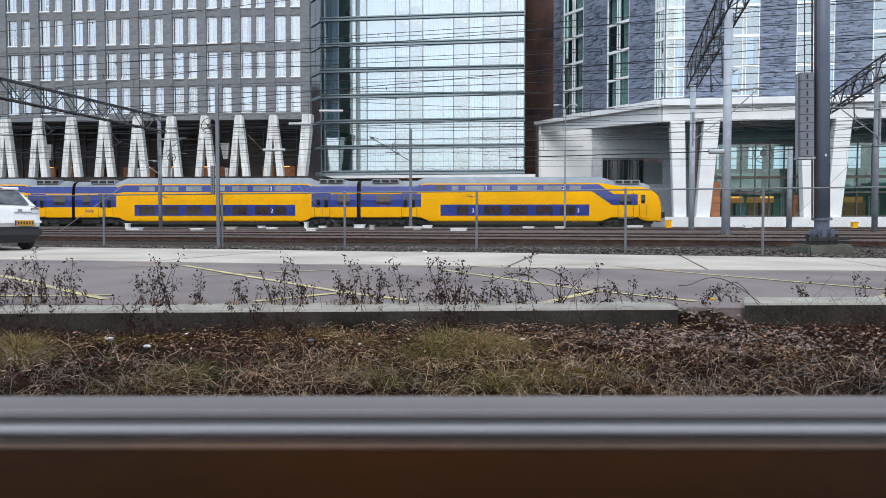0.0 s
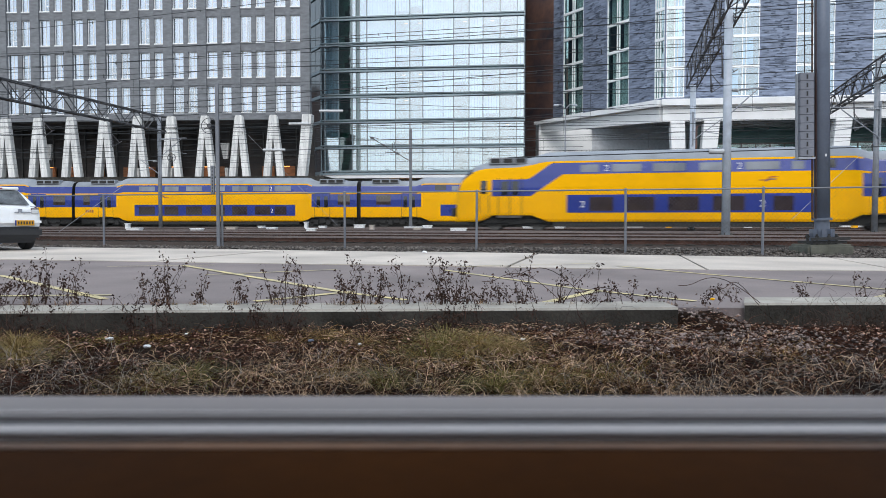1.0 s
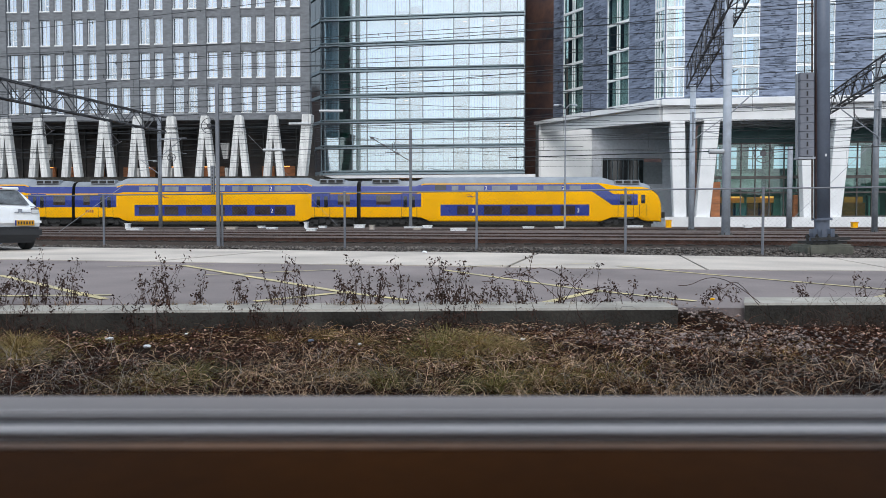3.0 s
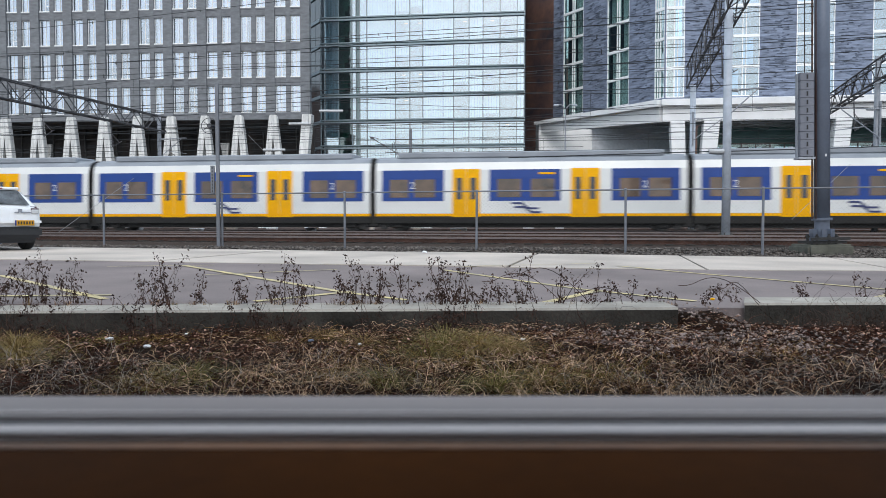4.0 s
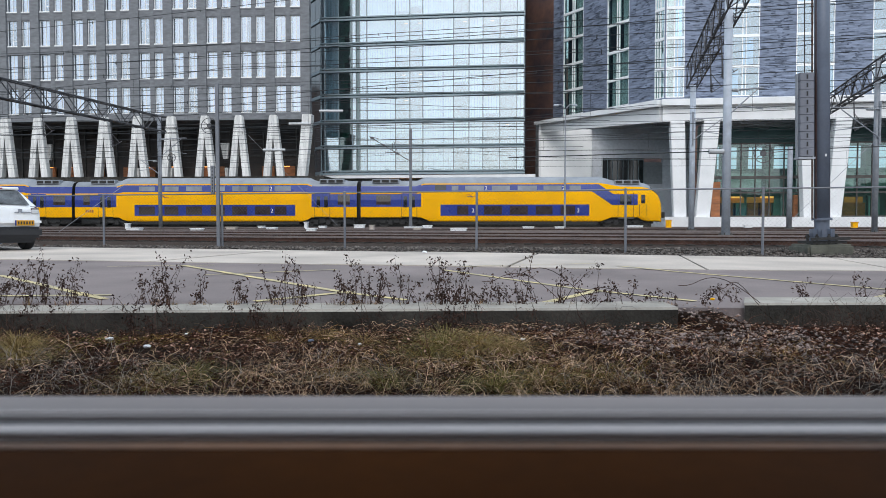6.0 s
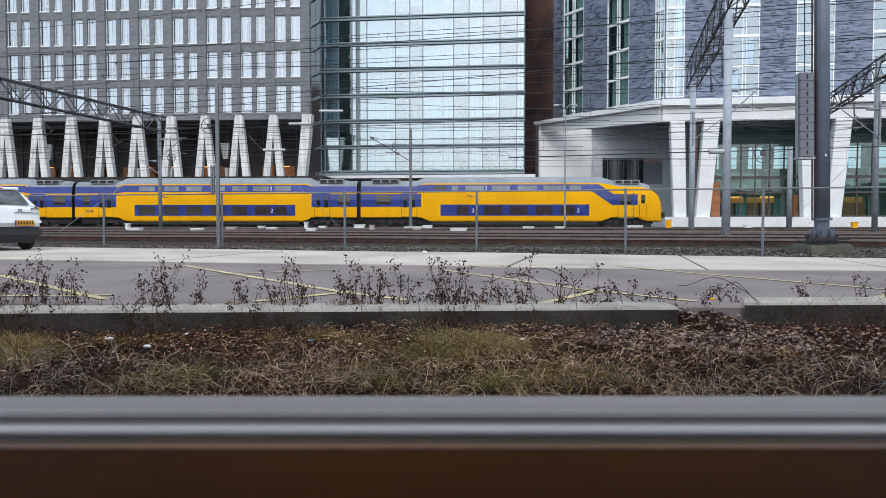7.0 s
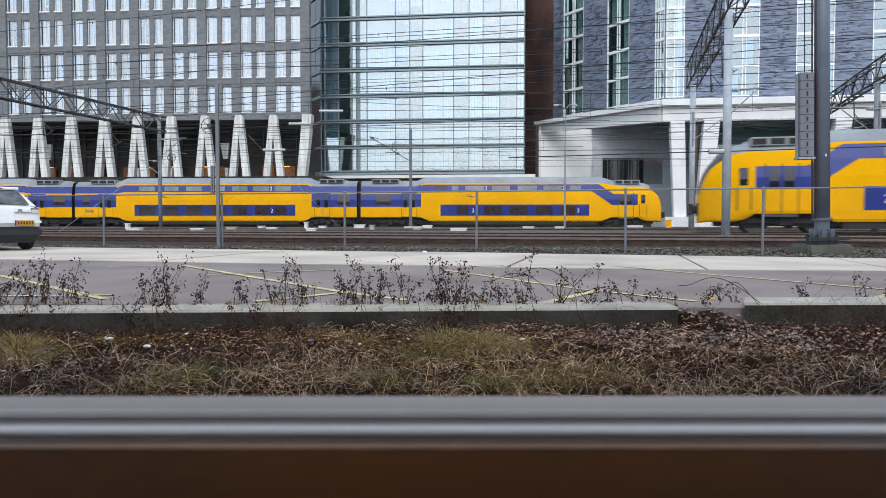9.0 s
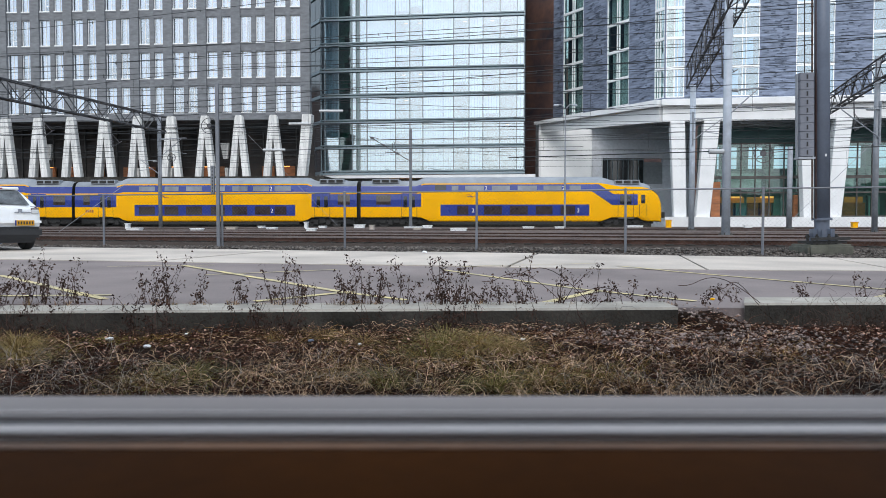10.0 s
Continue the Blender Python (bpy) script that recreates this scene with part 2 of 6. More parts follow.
def ground_z(x, y):
    if y < 6.9:
        near = -0.40 - 0.05 * max(0, 5.0 - y) + 0.035 * noise.noise((x * 0.9, y * 0.9, 0)) + 0.02 * noise.noise((x * 3.1, y * 3.1, 4))
        return near if y > 1.5 else near - 0.5
    return -0.42


xs = [-900, -300, -120, -60] + [-30 + 0.25 * i for i in range(241)] + [60, 120, 300, 900]
ys = [-200, -20, 1.5] + [1.6 + 0.2 * i for i in range(27)] + [7.0, 8, 30, 60, 120, 400, 2500]
tagged(sheet("ground", xs, ys, ground_z, SOIL), "brown winter soil along the railway", "ground", kind="structure")


# ballast bed: fills everything from the yard's far edge to the buildings
def bed_edge(x):
    return 17.35 - 0.135 * x


bm = bmesh.new()
xs = [-260 + 4 * i for i in range(131)]
rows = []
for x in xs:
    e = bed_edge(max(-40, min(40, x)))
    rows.append([bm.verts.new(p) for p in ((x, e - 0.15, -0.42), (x, e + 0.25, -0.30 if x > -8 else -0.25), (x, e + 2.0, -0.19), (x, 75, -0.17), (x, 76, -0.40))])
for a, b in zip(rows, rows[1:]):
    for i in range(4):
        bm.faces.new((a[i], b[i], b[i + 1], a[i + 1]))
tagged(part("ballast_bed", bm, BALLAST), "brown crushed-stone ballast under the railway tracks", "ballast", kind="structure")

# yard: asphalt with a strip of concrete slabs along the fence
bm = bmesh.new()
cols = []
for i in range(61):
    x = -30 + i
    c = 12.05 - 0.13 * x if x < 1 else 11.92 - 0.14 * (x - 1) * max(0.1, 1 - (x - 1) / 8)
    cols.append([bm.verts.new((x, y, z)) for y, z in ((6.62 + 0.02 * x, lot(x) - 0.02), (c, lot(x)), (c, -0.6), (6.62 + 0.02 * x, -0.6))])
for a, b in zip(cols, cols[1:]):
    bm.faces.new((a[0], b[0], b[1], a[1]))
    bm.faces.new((a[3], b[3], b[0], a[0]))
tagged(part("parking_lot", bm, ASPHALT), "worn grey asphalt yard with yellow bay lines", "asphalt", kind="structure")
slabs = thing("pavement", pose(0, 0, 0), "pale concrete slab strip beside the fence", "pavement", kind="structure")


def slab_edge(x):
    return 12.05 - 0.13 * x if x < 1 else 11.92 - 0.14 * (x - 1) * max(0.1, 1 - (x - 1) / 8)


rng = random.Random(5)
x = -30.0
while x < 28:
    w = 3.1 + rng.uniform(-0.1, 0.1)
    x1, lean = x + w - 0.055, 1.15
    bm = bmesh.new()
    dz = rng.uniform(-0.006, 0.006)
    near0, near1, far0, far1 = slab_edge(x) + 0.02, slab_edge(x1) + 0.02, bed_edge(x + lean) - 0.02, bed_edge(x1 + lean) - 0.02
    p = ((x, near0), (x1, near1), (x1 + lean, far1), (x + lean, far0))
    top = [bm.verts.new((a, b, lot(a) + 0.012 + dz)) for a, b in p]
    low = [bm.verts.new((a, b, -0.6)) for a, b in p]
    bm.faces.new(top)
    for i in range(4):
        bm.faces.new((top[i], low[i], low[(i + 1) % 4], top[(i + 1) % 4]))
    part("slab", bm, CONCRETE, slabs)
    x += w

for p, q, w in (((-5.75, 9.56), (-3.2, 6.95), 0.10), ((-5.2, 7.0), (-3.3, 7.3), 0.10), ((-4.13, 11.75), (-1.05, 7.75), 0.11), ((-1.05, 7.75), (-0.35, 7.05), 0.10), ((-1.75, 6.85), (-0.95, 7.85), 0.11),
                ((-3.2, 9.9), (-1.6, 11.1), 0.06), ((0.0, 11.2), (1.55, 8.3), 0.10), ((1.55, 8.3), (2.45, 7.15), 0.09), ((0.95, 6.9), (1.75, 8.2), 0.11), ((0.3, 11.9), (2.7, 13.0), 0.05),
                ((2.9, 12.3), (5.4, 8.1), 0.09), ((4.2, 7.3), (5.6, 8.7), 0.11), ((-5.2, 11.4), (-3.7, 11.9), 0.05)):
    d = Vector((q[0] - p[0], q[1] - p[1], 0)).normalized().cross(Vector((0, 0, 1))) * w * 0.46
    bm = bmesh.new()
    n = 8
    left, right = [], []
    for i in range(n + 1):
        f = i / n
        c = Vector((p[0] + (q[0] - p[0]) * f, p[1] + (q[1] - p[1]) * f, 0))
        for side, s in ((left, 1), (right, -1)):
            v = c + d * s
            z = lot(v.x) + (0.012 if v.y > slab_edge(v.x) else -0.02 * max(0, 1 - (v.y - 6.6) / 5.3)) + 0.008
            side.append(bm.verts.new((v.x, v.y, z)))
    for i in range(n):
        bm.faces.new((left[i], left[i + 1], right[i + 1], right[i]))
    tagged(part("bay_line", bm, LINE), "worn yellow painted parking line on asphalt", "road marking", kind="structure")

# low concrete edge beams in front of the yard
for n, (x0, x1, y0, y1, z1, z0) in enumerate(((-16, -3.9, 6.0, 5.96, -0.19, -0.5), (-3.88, 2.05, 6.12, 6.40, -0.205, -0.5), (2.71, 9.0, 6.60, 6.80, -0.19, -0.5))):
    bm = bmesh.new()
    steps = 14
    ring = []
    for i in range(steps + 1):
        x = x0 + (x1 - x0) * i / steps
        y = y0 + (y1 - y0) * i / steps
        e = 0.19 if n == 2 and i == 0 else 0.0   # the end at the gap is cut at a slant
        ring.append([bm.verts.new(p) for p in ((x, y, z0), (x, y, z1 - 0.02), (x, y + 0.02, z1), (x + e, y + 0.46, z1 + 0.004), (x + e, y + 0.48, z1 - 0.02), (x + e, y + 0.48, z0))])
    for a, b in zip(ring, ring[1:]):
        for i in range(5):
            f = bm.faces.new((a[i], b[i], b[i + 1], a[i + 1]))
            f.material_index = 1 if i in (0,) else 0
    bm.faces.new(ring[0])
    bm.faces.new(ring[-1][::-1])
    tagged(part("edge_beam", bm, [CONCTOP, BEAMFACE]), "weathered concrete edge beam with a darker front face", "concrete beam", "edge beams")

# dark kerb added behind the farthest track to blacken gaps under the train
tagged(part("retaining_wall", boxes((-90, 20.5, 72.6, 73.2, -0.5, 0.9)), CONCDARK), "added dark wall that blackens the gaps under the train", "wall", kind="structure")

# ---- office block on slanted legs ----
OFF = along(79.5, 0.075)
office = thing("office_building", OFF, "grey brick office block standing on white slanted concrete legs", "building")
BAY, ROWH, BASE = 3.815, 3.77, 12.42
bays = [-48.85 + BAY * (i - 3) for i in range(12)]
right_edge, left_edge, floors = -14.5, -62.0, 6
top_z = BASE + ROWH * floors + 1.5
# spandrels with a projecting sill course, pilasters between and inside the bays
for f in range(floors + 1):
    z0 = 11.95 if f == 0 else BASE + ROWH * (f - 1) + 2.87
    z1 = BASE + ROWH * f if f < floors else top_z
    part("spandrel", boxes((left_edge, right_edge, 0.06, 0.6, z0, z1), (left_edge, right_edge, 0.02, 0.06, z1 - 0.22, z1 - 0.06)), FACADE, office)
pier = mesh_of("pilaster", boxes((-1.02, 0, -0.13, 0.59, 11.95, top_z - 0.3)), FACADE)
thin = mesh_of("pilaster", boxes((1.2, 1.72, 0.03, 0.59, 11.95, top_z - 0.3)), FACADE)
for a in bays:
    part("pilaster", pier, None, office, m=pose(a, 0, 0))
    part("pilaster", thin, None, office, m=pose(a, 0, 0))
part("pilaster", boxes((-16.57 + 1.05, right_edge, -0.004, 0.59, 11.95, top_z - 0.3)), FACADE, office)
bm = bmesh.new()
for z in (11.95, top_z - 0.5):
    for a, y in ((right_edge - 0.5, 0.6), (right_edge, 0.6), (right_edge - 0.95, 4.5), (right_edge - 1.45, 4.5)):
        bm.verts.new((a, y, z))
bm.verts.ensure_lookup_table()
for q in ((3, 2, 1, 0), (4, 5, 6, 7), (0, 1, 5, 4), (1, 2, 6, 5), (2, 3, 7, 6), (3, 0, 4, 7)):
    bm.faces.new([bm.verts[i] for i in q])
part("end_wall", bm, FACADE, office)
part("end_wall", boxes((left_edge, left_edge + 0.5, 0.6, 4.5, 11.95, top_z - 0.5)), FACADE, office)
part("roof", boxes((left_edge, right_edge - 1.0, 0.6, 4.5, top_z - 0.5, top_z)), FACADE, office)
part("soffit", boxes((left_edge, right_edge - 0.1, 0.0, 1.0, 11.6, 11.95), (left_edge, right_edge - 1.5, 1.0, 7, 11.6, 11.95)), FACADE, office)
part("back_wall", boxes((left_edge, right_edge - 1.5, 4.3, 4.5, 11.95, top_z - 0.5)), FACADE, office)
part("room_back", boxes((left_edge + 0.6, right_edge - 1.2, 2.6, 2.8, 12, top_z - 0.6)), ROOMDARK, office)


def window_meshes(w, h, split):
    fr = bmesh.new()
    t = 0.07
    box(fr, 0, t, 0, 0.1, 0, h)
    box(fr, w - t, w, 0, 0.1, 0, h)
    box(fr, t, w - t, 0, 0.1, h - t, h)
    box(fr, t, w - t, 0, 0.1, 0, t)
    box(fr, split, split + 0.06, 0.01, 0.09, t, h - t)
    box(fr, split + 0.06, w - t, 0.02, 0.08, h * 0.22, h * 0.22 + 0.05)
    box(fr, -0.02, w + 0.02, -0.2, 0.0, -0.05, 0.07)
    return (mesh_of("window", fr, FRAME), mesh_of("pane", boxes((t, w - t, 0.05, 0.06, t, h - t)), GLASS), mesh_of("curtain", boxes((0.22, w - 0.05, 0.25, 0.27, 0.03, h - 0.05)), CURTAIN),
            mesh_of("curtain", boxes((0.05, w * 0.62, 0.25, 0.27, 0.03, h - 0.05)), CURTAIN))


wide, slim = window_meshes(1.2, 2.87, 0.62), window_meshes(1.08, 2.87, 0.58)
rng = random.Random(11)
for f in range(floors):
    for a in bays:
        for off, kit in ((0, wide), (1.72, slim)):
            w = part("window", kit[0], None, office, m=pose(a + off, 0.22, BASE + ROWH * f))
            part("pane", kit[1], None, w)
            pick = rng.random()
            if pick < 0.95:
                part("curtain", kit[2] if pick < 0.78 else kit[3], None, w)
# legs: an inverted V under every bay
bm = bmesh.new()
prism(bm, [(-0.33, 6.7), (0.33, 6.7), (0.43, 6.4), (1.14, 0.0), (0.40, 0.0), (0.02, 4.9), (-0.40, 0.0), (-1.14, 0.0), (-0.43, 6.4)], -0.36, 0.36)
leg = mesh_of("leg", rounded(bm, 0.03, 1), WHITEC)
bm = bmesh.new()
prism(bm, [(-0.5, 6.7), (0.55, 6.7), (0.5, 6.5), (-0.2, 0.0), (-1.15, 0.0)], -0.6, 0.6)
half = mesh_of("leg", rounded(bm, 0.03, 1), WHITEC)
for i, a in enumerate([-48.95 + BAY * (j - 2) for j in range(12)]):
    if a < -14:
        part("leg", half if a > -16 else leg, None, office, "white precast concrete leg", m=pose(a, -0.3, 5.3) )
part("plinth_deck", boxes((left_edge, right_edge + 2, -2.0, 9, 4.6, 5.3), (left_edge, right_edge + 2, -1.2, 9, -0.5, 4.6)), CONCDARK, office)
# Shade under the block is put into this wall's dark brown tones.
part("lobby_wall", boxes((left_edge, right_edge - 1.3, 7.0, 7.3, 5.3, 11.6)), mat("brown_lobby_shade_toned", (0.055, 0.043, 0.037), 0.7, vary=0.5, scale=0.5, second=(0.014, 0.015, 0.018)), office)
bm = bmesh.new()
for i in range(23):
    box(bm, left_edge + 2 * i, left_edge + 2 * i + 0.12, 6.8, 7.0, 5.3, 11.6)
box(bm, left_edge, right_edge - 1.3, 6.85, 7.0, 8.2, 8.35)
part("lobby_mullions", bm, STEEL, office)
rng = random.Random(4)
for a in (-48.6, -46.2, -42.4, -39.0, -36.5, -33.0, -29.4, -27.6, -22.0, -19.5):
    part("wood_screen", boxes((a, a + rng.uniform(0.9, 1.6), 6.5, 6.75, 5.3, 7.0)), WOOD, office, "warm timber screen in the lobby")
    if rng.random() < 0.6:
        part("lamp_strip", boxes((a + 0.1, a + 0.9, 6.3, 6.36, 6.9, 7.0)), WARM, office, "glowing warm lobby lamp")
for a in (-46.3, -35.6, -31.7, -25.2):
    bm = bmesh.new()
    prism(bm, [(-0.5, 10.2), (0.5, 10.2), (0.35, 8.4), (-0.15, 8.4)], 3.0, 3.4)
    prism(bm, [(0.0, 7.4), (0.35, 7.4), (0.3, 5.3), (0.1, 5.3)], 3.0, 3.4)
    part("strut", bm, WHITEC, office, m=pose(a, 0, -0.8))

# ---- glass office tower ----
GT = pose(0, 0, EYE_Z * (1 - 0.845)) @ Matrix.Scale(0.845, 4) @ along(104, 0.12)
tower = thing("glass_tower", GT, "pale blue glass curtain-wall office tower with grey floor bands", "building")
gl_l, gl_r, gl_base, gl_floor = -17.55, 11.3, 7.4, 3.62
levels = [gl_base + gl_floor * i for i in range(9)]
for z in levels:
    part("floor_band", boxes((gl_l - 0.12, gl_r + 0.12, -0.30, 0.30, z - 0.30, z - 0.06), (gl_l - 0.1, gl_r + 0.1, -0.18, 0.30, z + 0.14, z + 0.30)), MULLION, tower, "grey metal floor band")
cols = [-17.55, -17.0, -14.95, -13.0, -12.4, -11.9, -10.85, -6.75, -4.7, -2.85, 1.5, 3.65, 5.6, 7.95, 10.3, 11.3]
for a in cols:
    part("mullion", boxes((a - 0.05, a + 0.05, -0.12, 0.12, gl_base, levels[-1])), MULLION, tower)
rng = random.Random(8)
for f in range(8):
    for i, (a, b) in enumerate(zip(cols, cols[1:])):
        pane = part("pane", boxes((a + 0.05, b - 0.05, 0.02, 0.05, levels[f] + 0.3, levels[f + 1] - 0.3)), GLASSG if i in (2, 4) else GLASSB, tower)
        if i in (2, 4):
            if rng.random() < 0.75:
                part("teal_screen", boxes((a + 0.5, b - 0.25, 1.0, 1.05, levels[f] + 0.6, levels[f + 1] - 0.9)), TEAL, tower)
            continue
        # bays with vertical blinds; the others are clear, a few with a blind part of the way down
        full = i in (0, 1, 5, 6, 9, 11, 14)
        if full or rng.random() < (0.22 if f else 0.0):
            n = max(2, int((b - a) / 0.36))
            bm = bmesh.new()
            step = (b - a - 0.1) / n
            drop = levels[f] + 0.3 if full else levels[f] + rng.uniform(0.8, 2.2)
            for j in range(n):
                x0 = a + 0.05 + j * step
                box(bm, x0, x0 + step * 0.82, 0.35, 0.38, drop, levels[f + 1] - 0.3)
            part("blind", bm, BAYBLIND if i in (0, 1, 5) else STRIPED, tower, "pale vertical blind")
        elif f and rng.random() < 0.35:
            c = a + (b - a) * rng.uniform(0.2, 0.7)
            part("ceiling_lamp", boxes((c, c + 0.5, 1.2, 1.3, levels[f + 1] - 0.62, levels[f + 1] - 0.54)), WARM, tower, "small lit ceiling lamp")
for f in range(8):
    part("black_panel", boxes((-14.2, -13.15, 0.8, 0.9, levels[f] + 0.3, levels[f] + 1.3)), ROOMDARK, tower)
    part("black_panel", boxes((-13.75, -13.15, 0.7, 0.79, levels[f] + 1.3, levels[f] + 2.0)), ROOMDARK, tower)
part("core_wall", boxes((gl_l + 0.2, gl_r - 0.2, 2.2, 2.4, gl_base, levels[-1])), mat("grey_green_interior", (0.26, 0.34, 0.35), 0.8, vary=0.4, scale=0.25), tower)
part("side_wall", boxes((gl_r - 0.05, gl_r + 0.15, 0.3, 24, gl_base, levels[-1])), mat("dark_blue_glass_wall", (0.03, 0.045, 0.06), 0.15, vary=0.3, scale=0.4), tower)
# the shaded face that runs back from the left corner, shade put into its panes
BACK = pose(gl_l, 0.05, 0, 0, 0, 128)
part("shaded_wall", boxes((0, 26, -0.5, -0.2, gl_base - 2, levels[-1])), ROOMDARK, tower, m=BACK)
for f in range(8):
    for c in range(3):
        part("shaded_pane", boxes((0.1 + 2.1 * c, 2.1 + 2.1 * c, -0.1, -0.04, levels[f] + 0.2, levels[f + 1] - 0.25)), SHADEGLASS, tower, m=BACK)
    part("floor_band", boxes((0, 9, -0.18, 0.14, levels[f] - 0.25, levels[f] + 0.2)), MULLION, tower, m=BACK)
part("floor_plate", boxes(*[(gl_l + 0.1, gl_r - 0.1, 0.3, 2.2, z - 0.05, z + 0.05) for z in levels]), OFFWHITE, tower)
part("roof", boxes((gl_l, gl_r, 0.3, 24, levels[-1], levels[-1] + 0.4)), MULLION, tower)
part("base_canopy", boxes((gl_l - 0.8, gl_r + 1.6, -1.0, 3, 6.55, 6.95)), OFFWHITE, tower, "white canopy edge")
part("base_wall", boxes((gl_l, gl_r + 4, 1.0, 3, -0.5, 6.5)), mat("grey_stone_base", (0.36, 0.37, 0.39), 0.7, vary=0.2), tower)
bm = boxes(*[(a, a + 1.5, 0.9, 1.0, 4.6, 6.3) for a in (-8.9, -7.2, -5.5, -3.8, -1.0, 0.8, 3.0, 4.8, 7.4, 9.6, 11.4)])
part("base_window", bm, DARK, tower)
for a in (-8.2, -6.0):
    part("base_lamp", boxes((a, a + 1.6, 0.84, 0.89, 5.8, 6.1)), WARM, tower, "warm light in the entrance")
# small furniture behind the glass
for a, z, w, h in ((-5.2, 7.8, 3.4, 1.0), (5.9, 7.8, 1.7, 1.5), (8.4, 7.8, 2.0, 1.2), (10.2, 7.9, 0.9, 0.8), (2.7, 7.8, 0.3, 0.6)):
    bm = boxes((a, a + w, 0.9, 1.3, z, z + h * 0.55), (a + w * 0.1, a + w * 0.55, 0.95, 1.25, z + h * 0.55, z + h))
    part("furniture", rounded(bm, 0.05, 1), TEAL, tower)

# ---- dark brick tower with strip windows ----
TW = along(84, 0.14)
brick = thing("brick_tower", TW, "blue-grey brick tower with tall strip windows in white frames", "building")
CORNER, FL, Z0 = 24.3, 3.23, 13.9
storeys = 6
TOP = Z0 + FL * storeys
face_pose = pose(CORNER, 0, 0, 0, 0, 180 - 59.4 + 7.97)   # the receding face, seen from outside


def strip(parent, a, b, flip, z0=Z0, curtains=0.6, seed=0):
    """One stack of storey-high windows in white frames, between a and b along a wall."""
    rng = random.Random(seed)
    mid = a + (b - a) * 0.45
    ys = (lambda y: -y) if flip else (lambda y: y)

    def bx(bm, x0, x1, y0, y1, z0, z1):
        box(bm, x0, x1, min(ys(y0), ys(y1)), max(ys(y0), ys(y1)), z0, z1)
    for s in range(storeys):
        zb, zt = z0 + FL * s, z0 + FL * (s + 1)
        fr = bmesh.new()
        bx(fr, a, b, -0.02, 0.25, zt - 0.22, zt)
        w = part("window", fr, FRAME, parent)
        for x0, x1, z0_, z1_ in ((a, a + 0.1, zb + 0.1, zt - 0.22), (b - 0.1, b, zb + 0.1, zt - 0.22), (mid - 0.06, mid + 0.06, zb + 0.1, zt - 0.22), (mid + 0.32, mid + 0.4, zb + 0.1, zt - 0.22), (a, b, zb, zb + 0.1)):
            jm = bmesh.new()
            bx(jm, x0, x1, 0.02, 0.2, z0_, z1_)
            part("jamb" if z1_ > zb + 0.2 else "window_sill", jm, FRAME, w)
        gm = bmesh.new()
        bx(gm, a + 0.1, mid - 0.06, 0.1, 0.11, zb + 0.1, zt - 0.22)
        part("pane", gm, GLASSP if flip or a < 27 else GLASSF, w)
        gm = bmesh.new()
        bx(gm, mid + 0.06, b - 0.1, 0.1, 0.11, zb + 0.1, zt - 0.22)
        part("pane", gm, GLASSP if flip else GLASSF, w)
        for x0, x1, p in ((a + 0.1, mid, 0.97 if flip else curtains * 0.8), (mid, b - 0.1, 0.5 if flip else curtains)):
            if rng.random() < p:
                cm = bmesh.new()
                bx(cm, x0, x1 - rng.uniform(0, 0.35) * (x1 - x0), 0.4, 0.43, zb, zt - 0.2)
                part("curtain", cm, CURTAIN, w)


def wall_with_strips(x0, x1, strips, y0, y1, m=None):
    e = [x0] + [v for s in strips for v in s] + [x1]
    for i in range(0, len(e), 2):
        if e[i + 1] - e[i] > 0.01:
            part("wall_pier", boxes((e[i], e[i + 1], y0, y1, 12.3, TOP)), BRICK, brick, m=m)
    for a, b in strips:
        part("wall_base", boxes((a, b, y0, y1, 12.3, Z0)), BRICK, brick, m=m)


front = [(CORNER + 0.1, CORNER + 2.05), (30.9, 34.06), (37.76, 41.58), (45.3, 48.6)]
side = [(0.1, 1.5), (5.4, 9.0), (13.2, 17.0)]
wall_with_strips(CORNER, 62, front, 0, 0.5)
part("roof", boxes((CORNER, 62, 0.5, 20, TOP, TOP + 0.5), (61.5, 62, 0.5, 20, 12.3, TOP)), BRICK, brick)
wall_with_strips(0, 19.0, side, -0.5, 0, face_pose)
part("end_wall", boxes((19.0, 40, -0.5, 0, -0.4, TOP)), BROWNWALL, brick, "dark cladding with painted brown reflections", m=face_pose)
part("inner_wall", boxes((CORNER + 2.2, 61, 2.5, 2.7, 12.3, TOP)), ROOMDARK, brick)
part("inner_wall", boxes((1.0, 19, -2.7, -2.5, 12.3, TOP)), ROOMDARK, brick, m=face_pose)
for i, (a, b) in enumerate(front):
    strip(brick, a, b, False, curtains=0.85 if i == 0 else 0.4, seed=i + 20)
# the receding face's windows hang in an empty that is that wall
for i, (a, b) in enumerate(side):
    before = set(brick.children)
    strip(brick, a, b, True, curtains=0.8, seed=i + 30)
    for o in set(brick.children) - before:
        o.matrix_basis = face_pose

# projecting bricks scattered over both faces, their shadow put into the dark colour
rng = random.Random(61)
for spans, m, out in (([(CORNER + 2.1, 30.85), (34.1, 37.7), (41.62, 45.25), (48.65, 60)], None, -1), ([(1.55, 5.35), (9.05, 13.15), (17.05, 18.9)], face_pose, 1)):
    bm = bmesh.new()
    for x0, x1 in spans:
        for _ in range(int((x1 - x0) * 85)):
            x, z, w = rng.uniform(x0, x1 - 0.8), 12.4 + 0.075 * rng.randint(0, 250), rng.choice((0.22, 0.22, 0.44, 0.66))
            box(bm, x, x + w, min(0, out * 0.05), max(0, out * 0.05), z, z + 0.062)
    o = part("projecting_bricks", bm, BRICKD, brick, "projecting bricks darkened for their shadows", m=m)
    o["kind"] = "stuff"

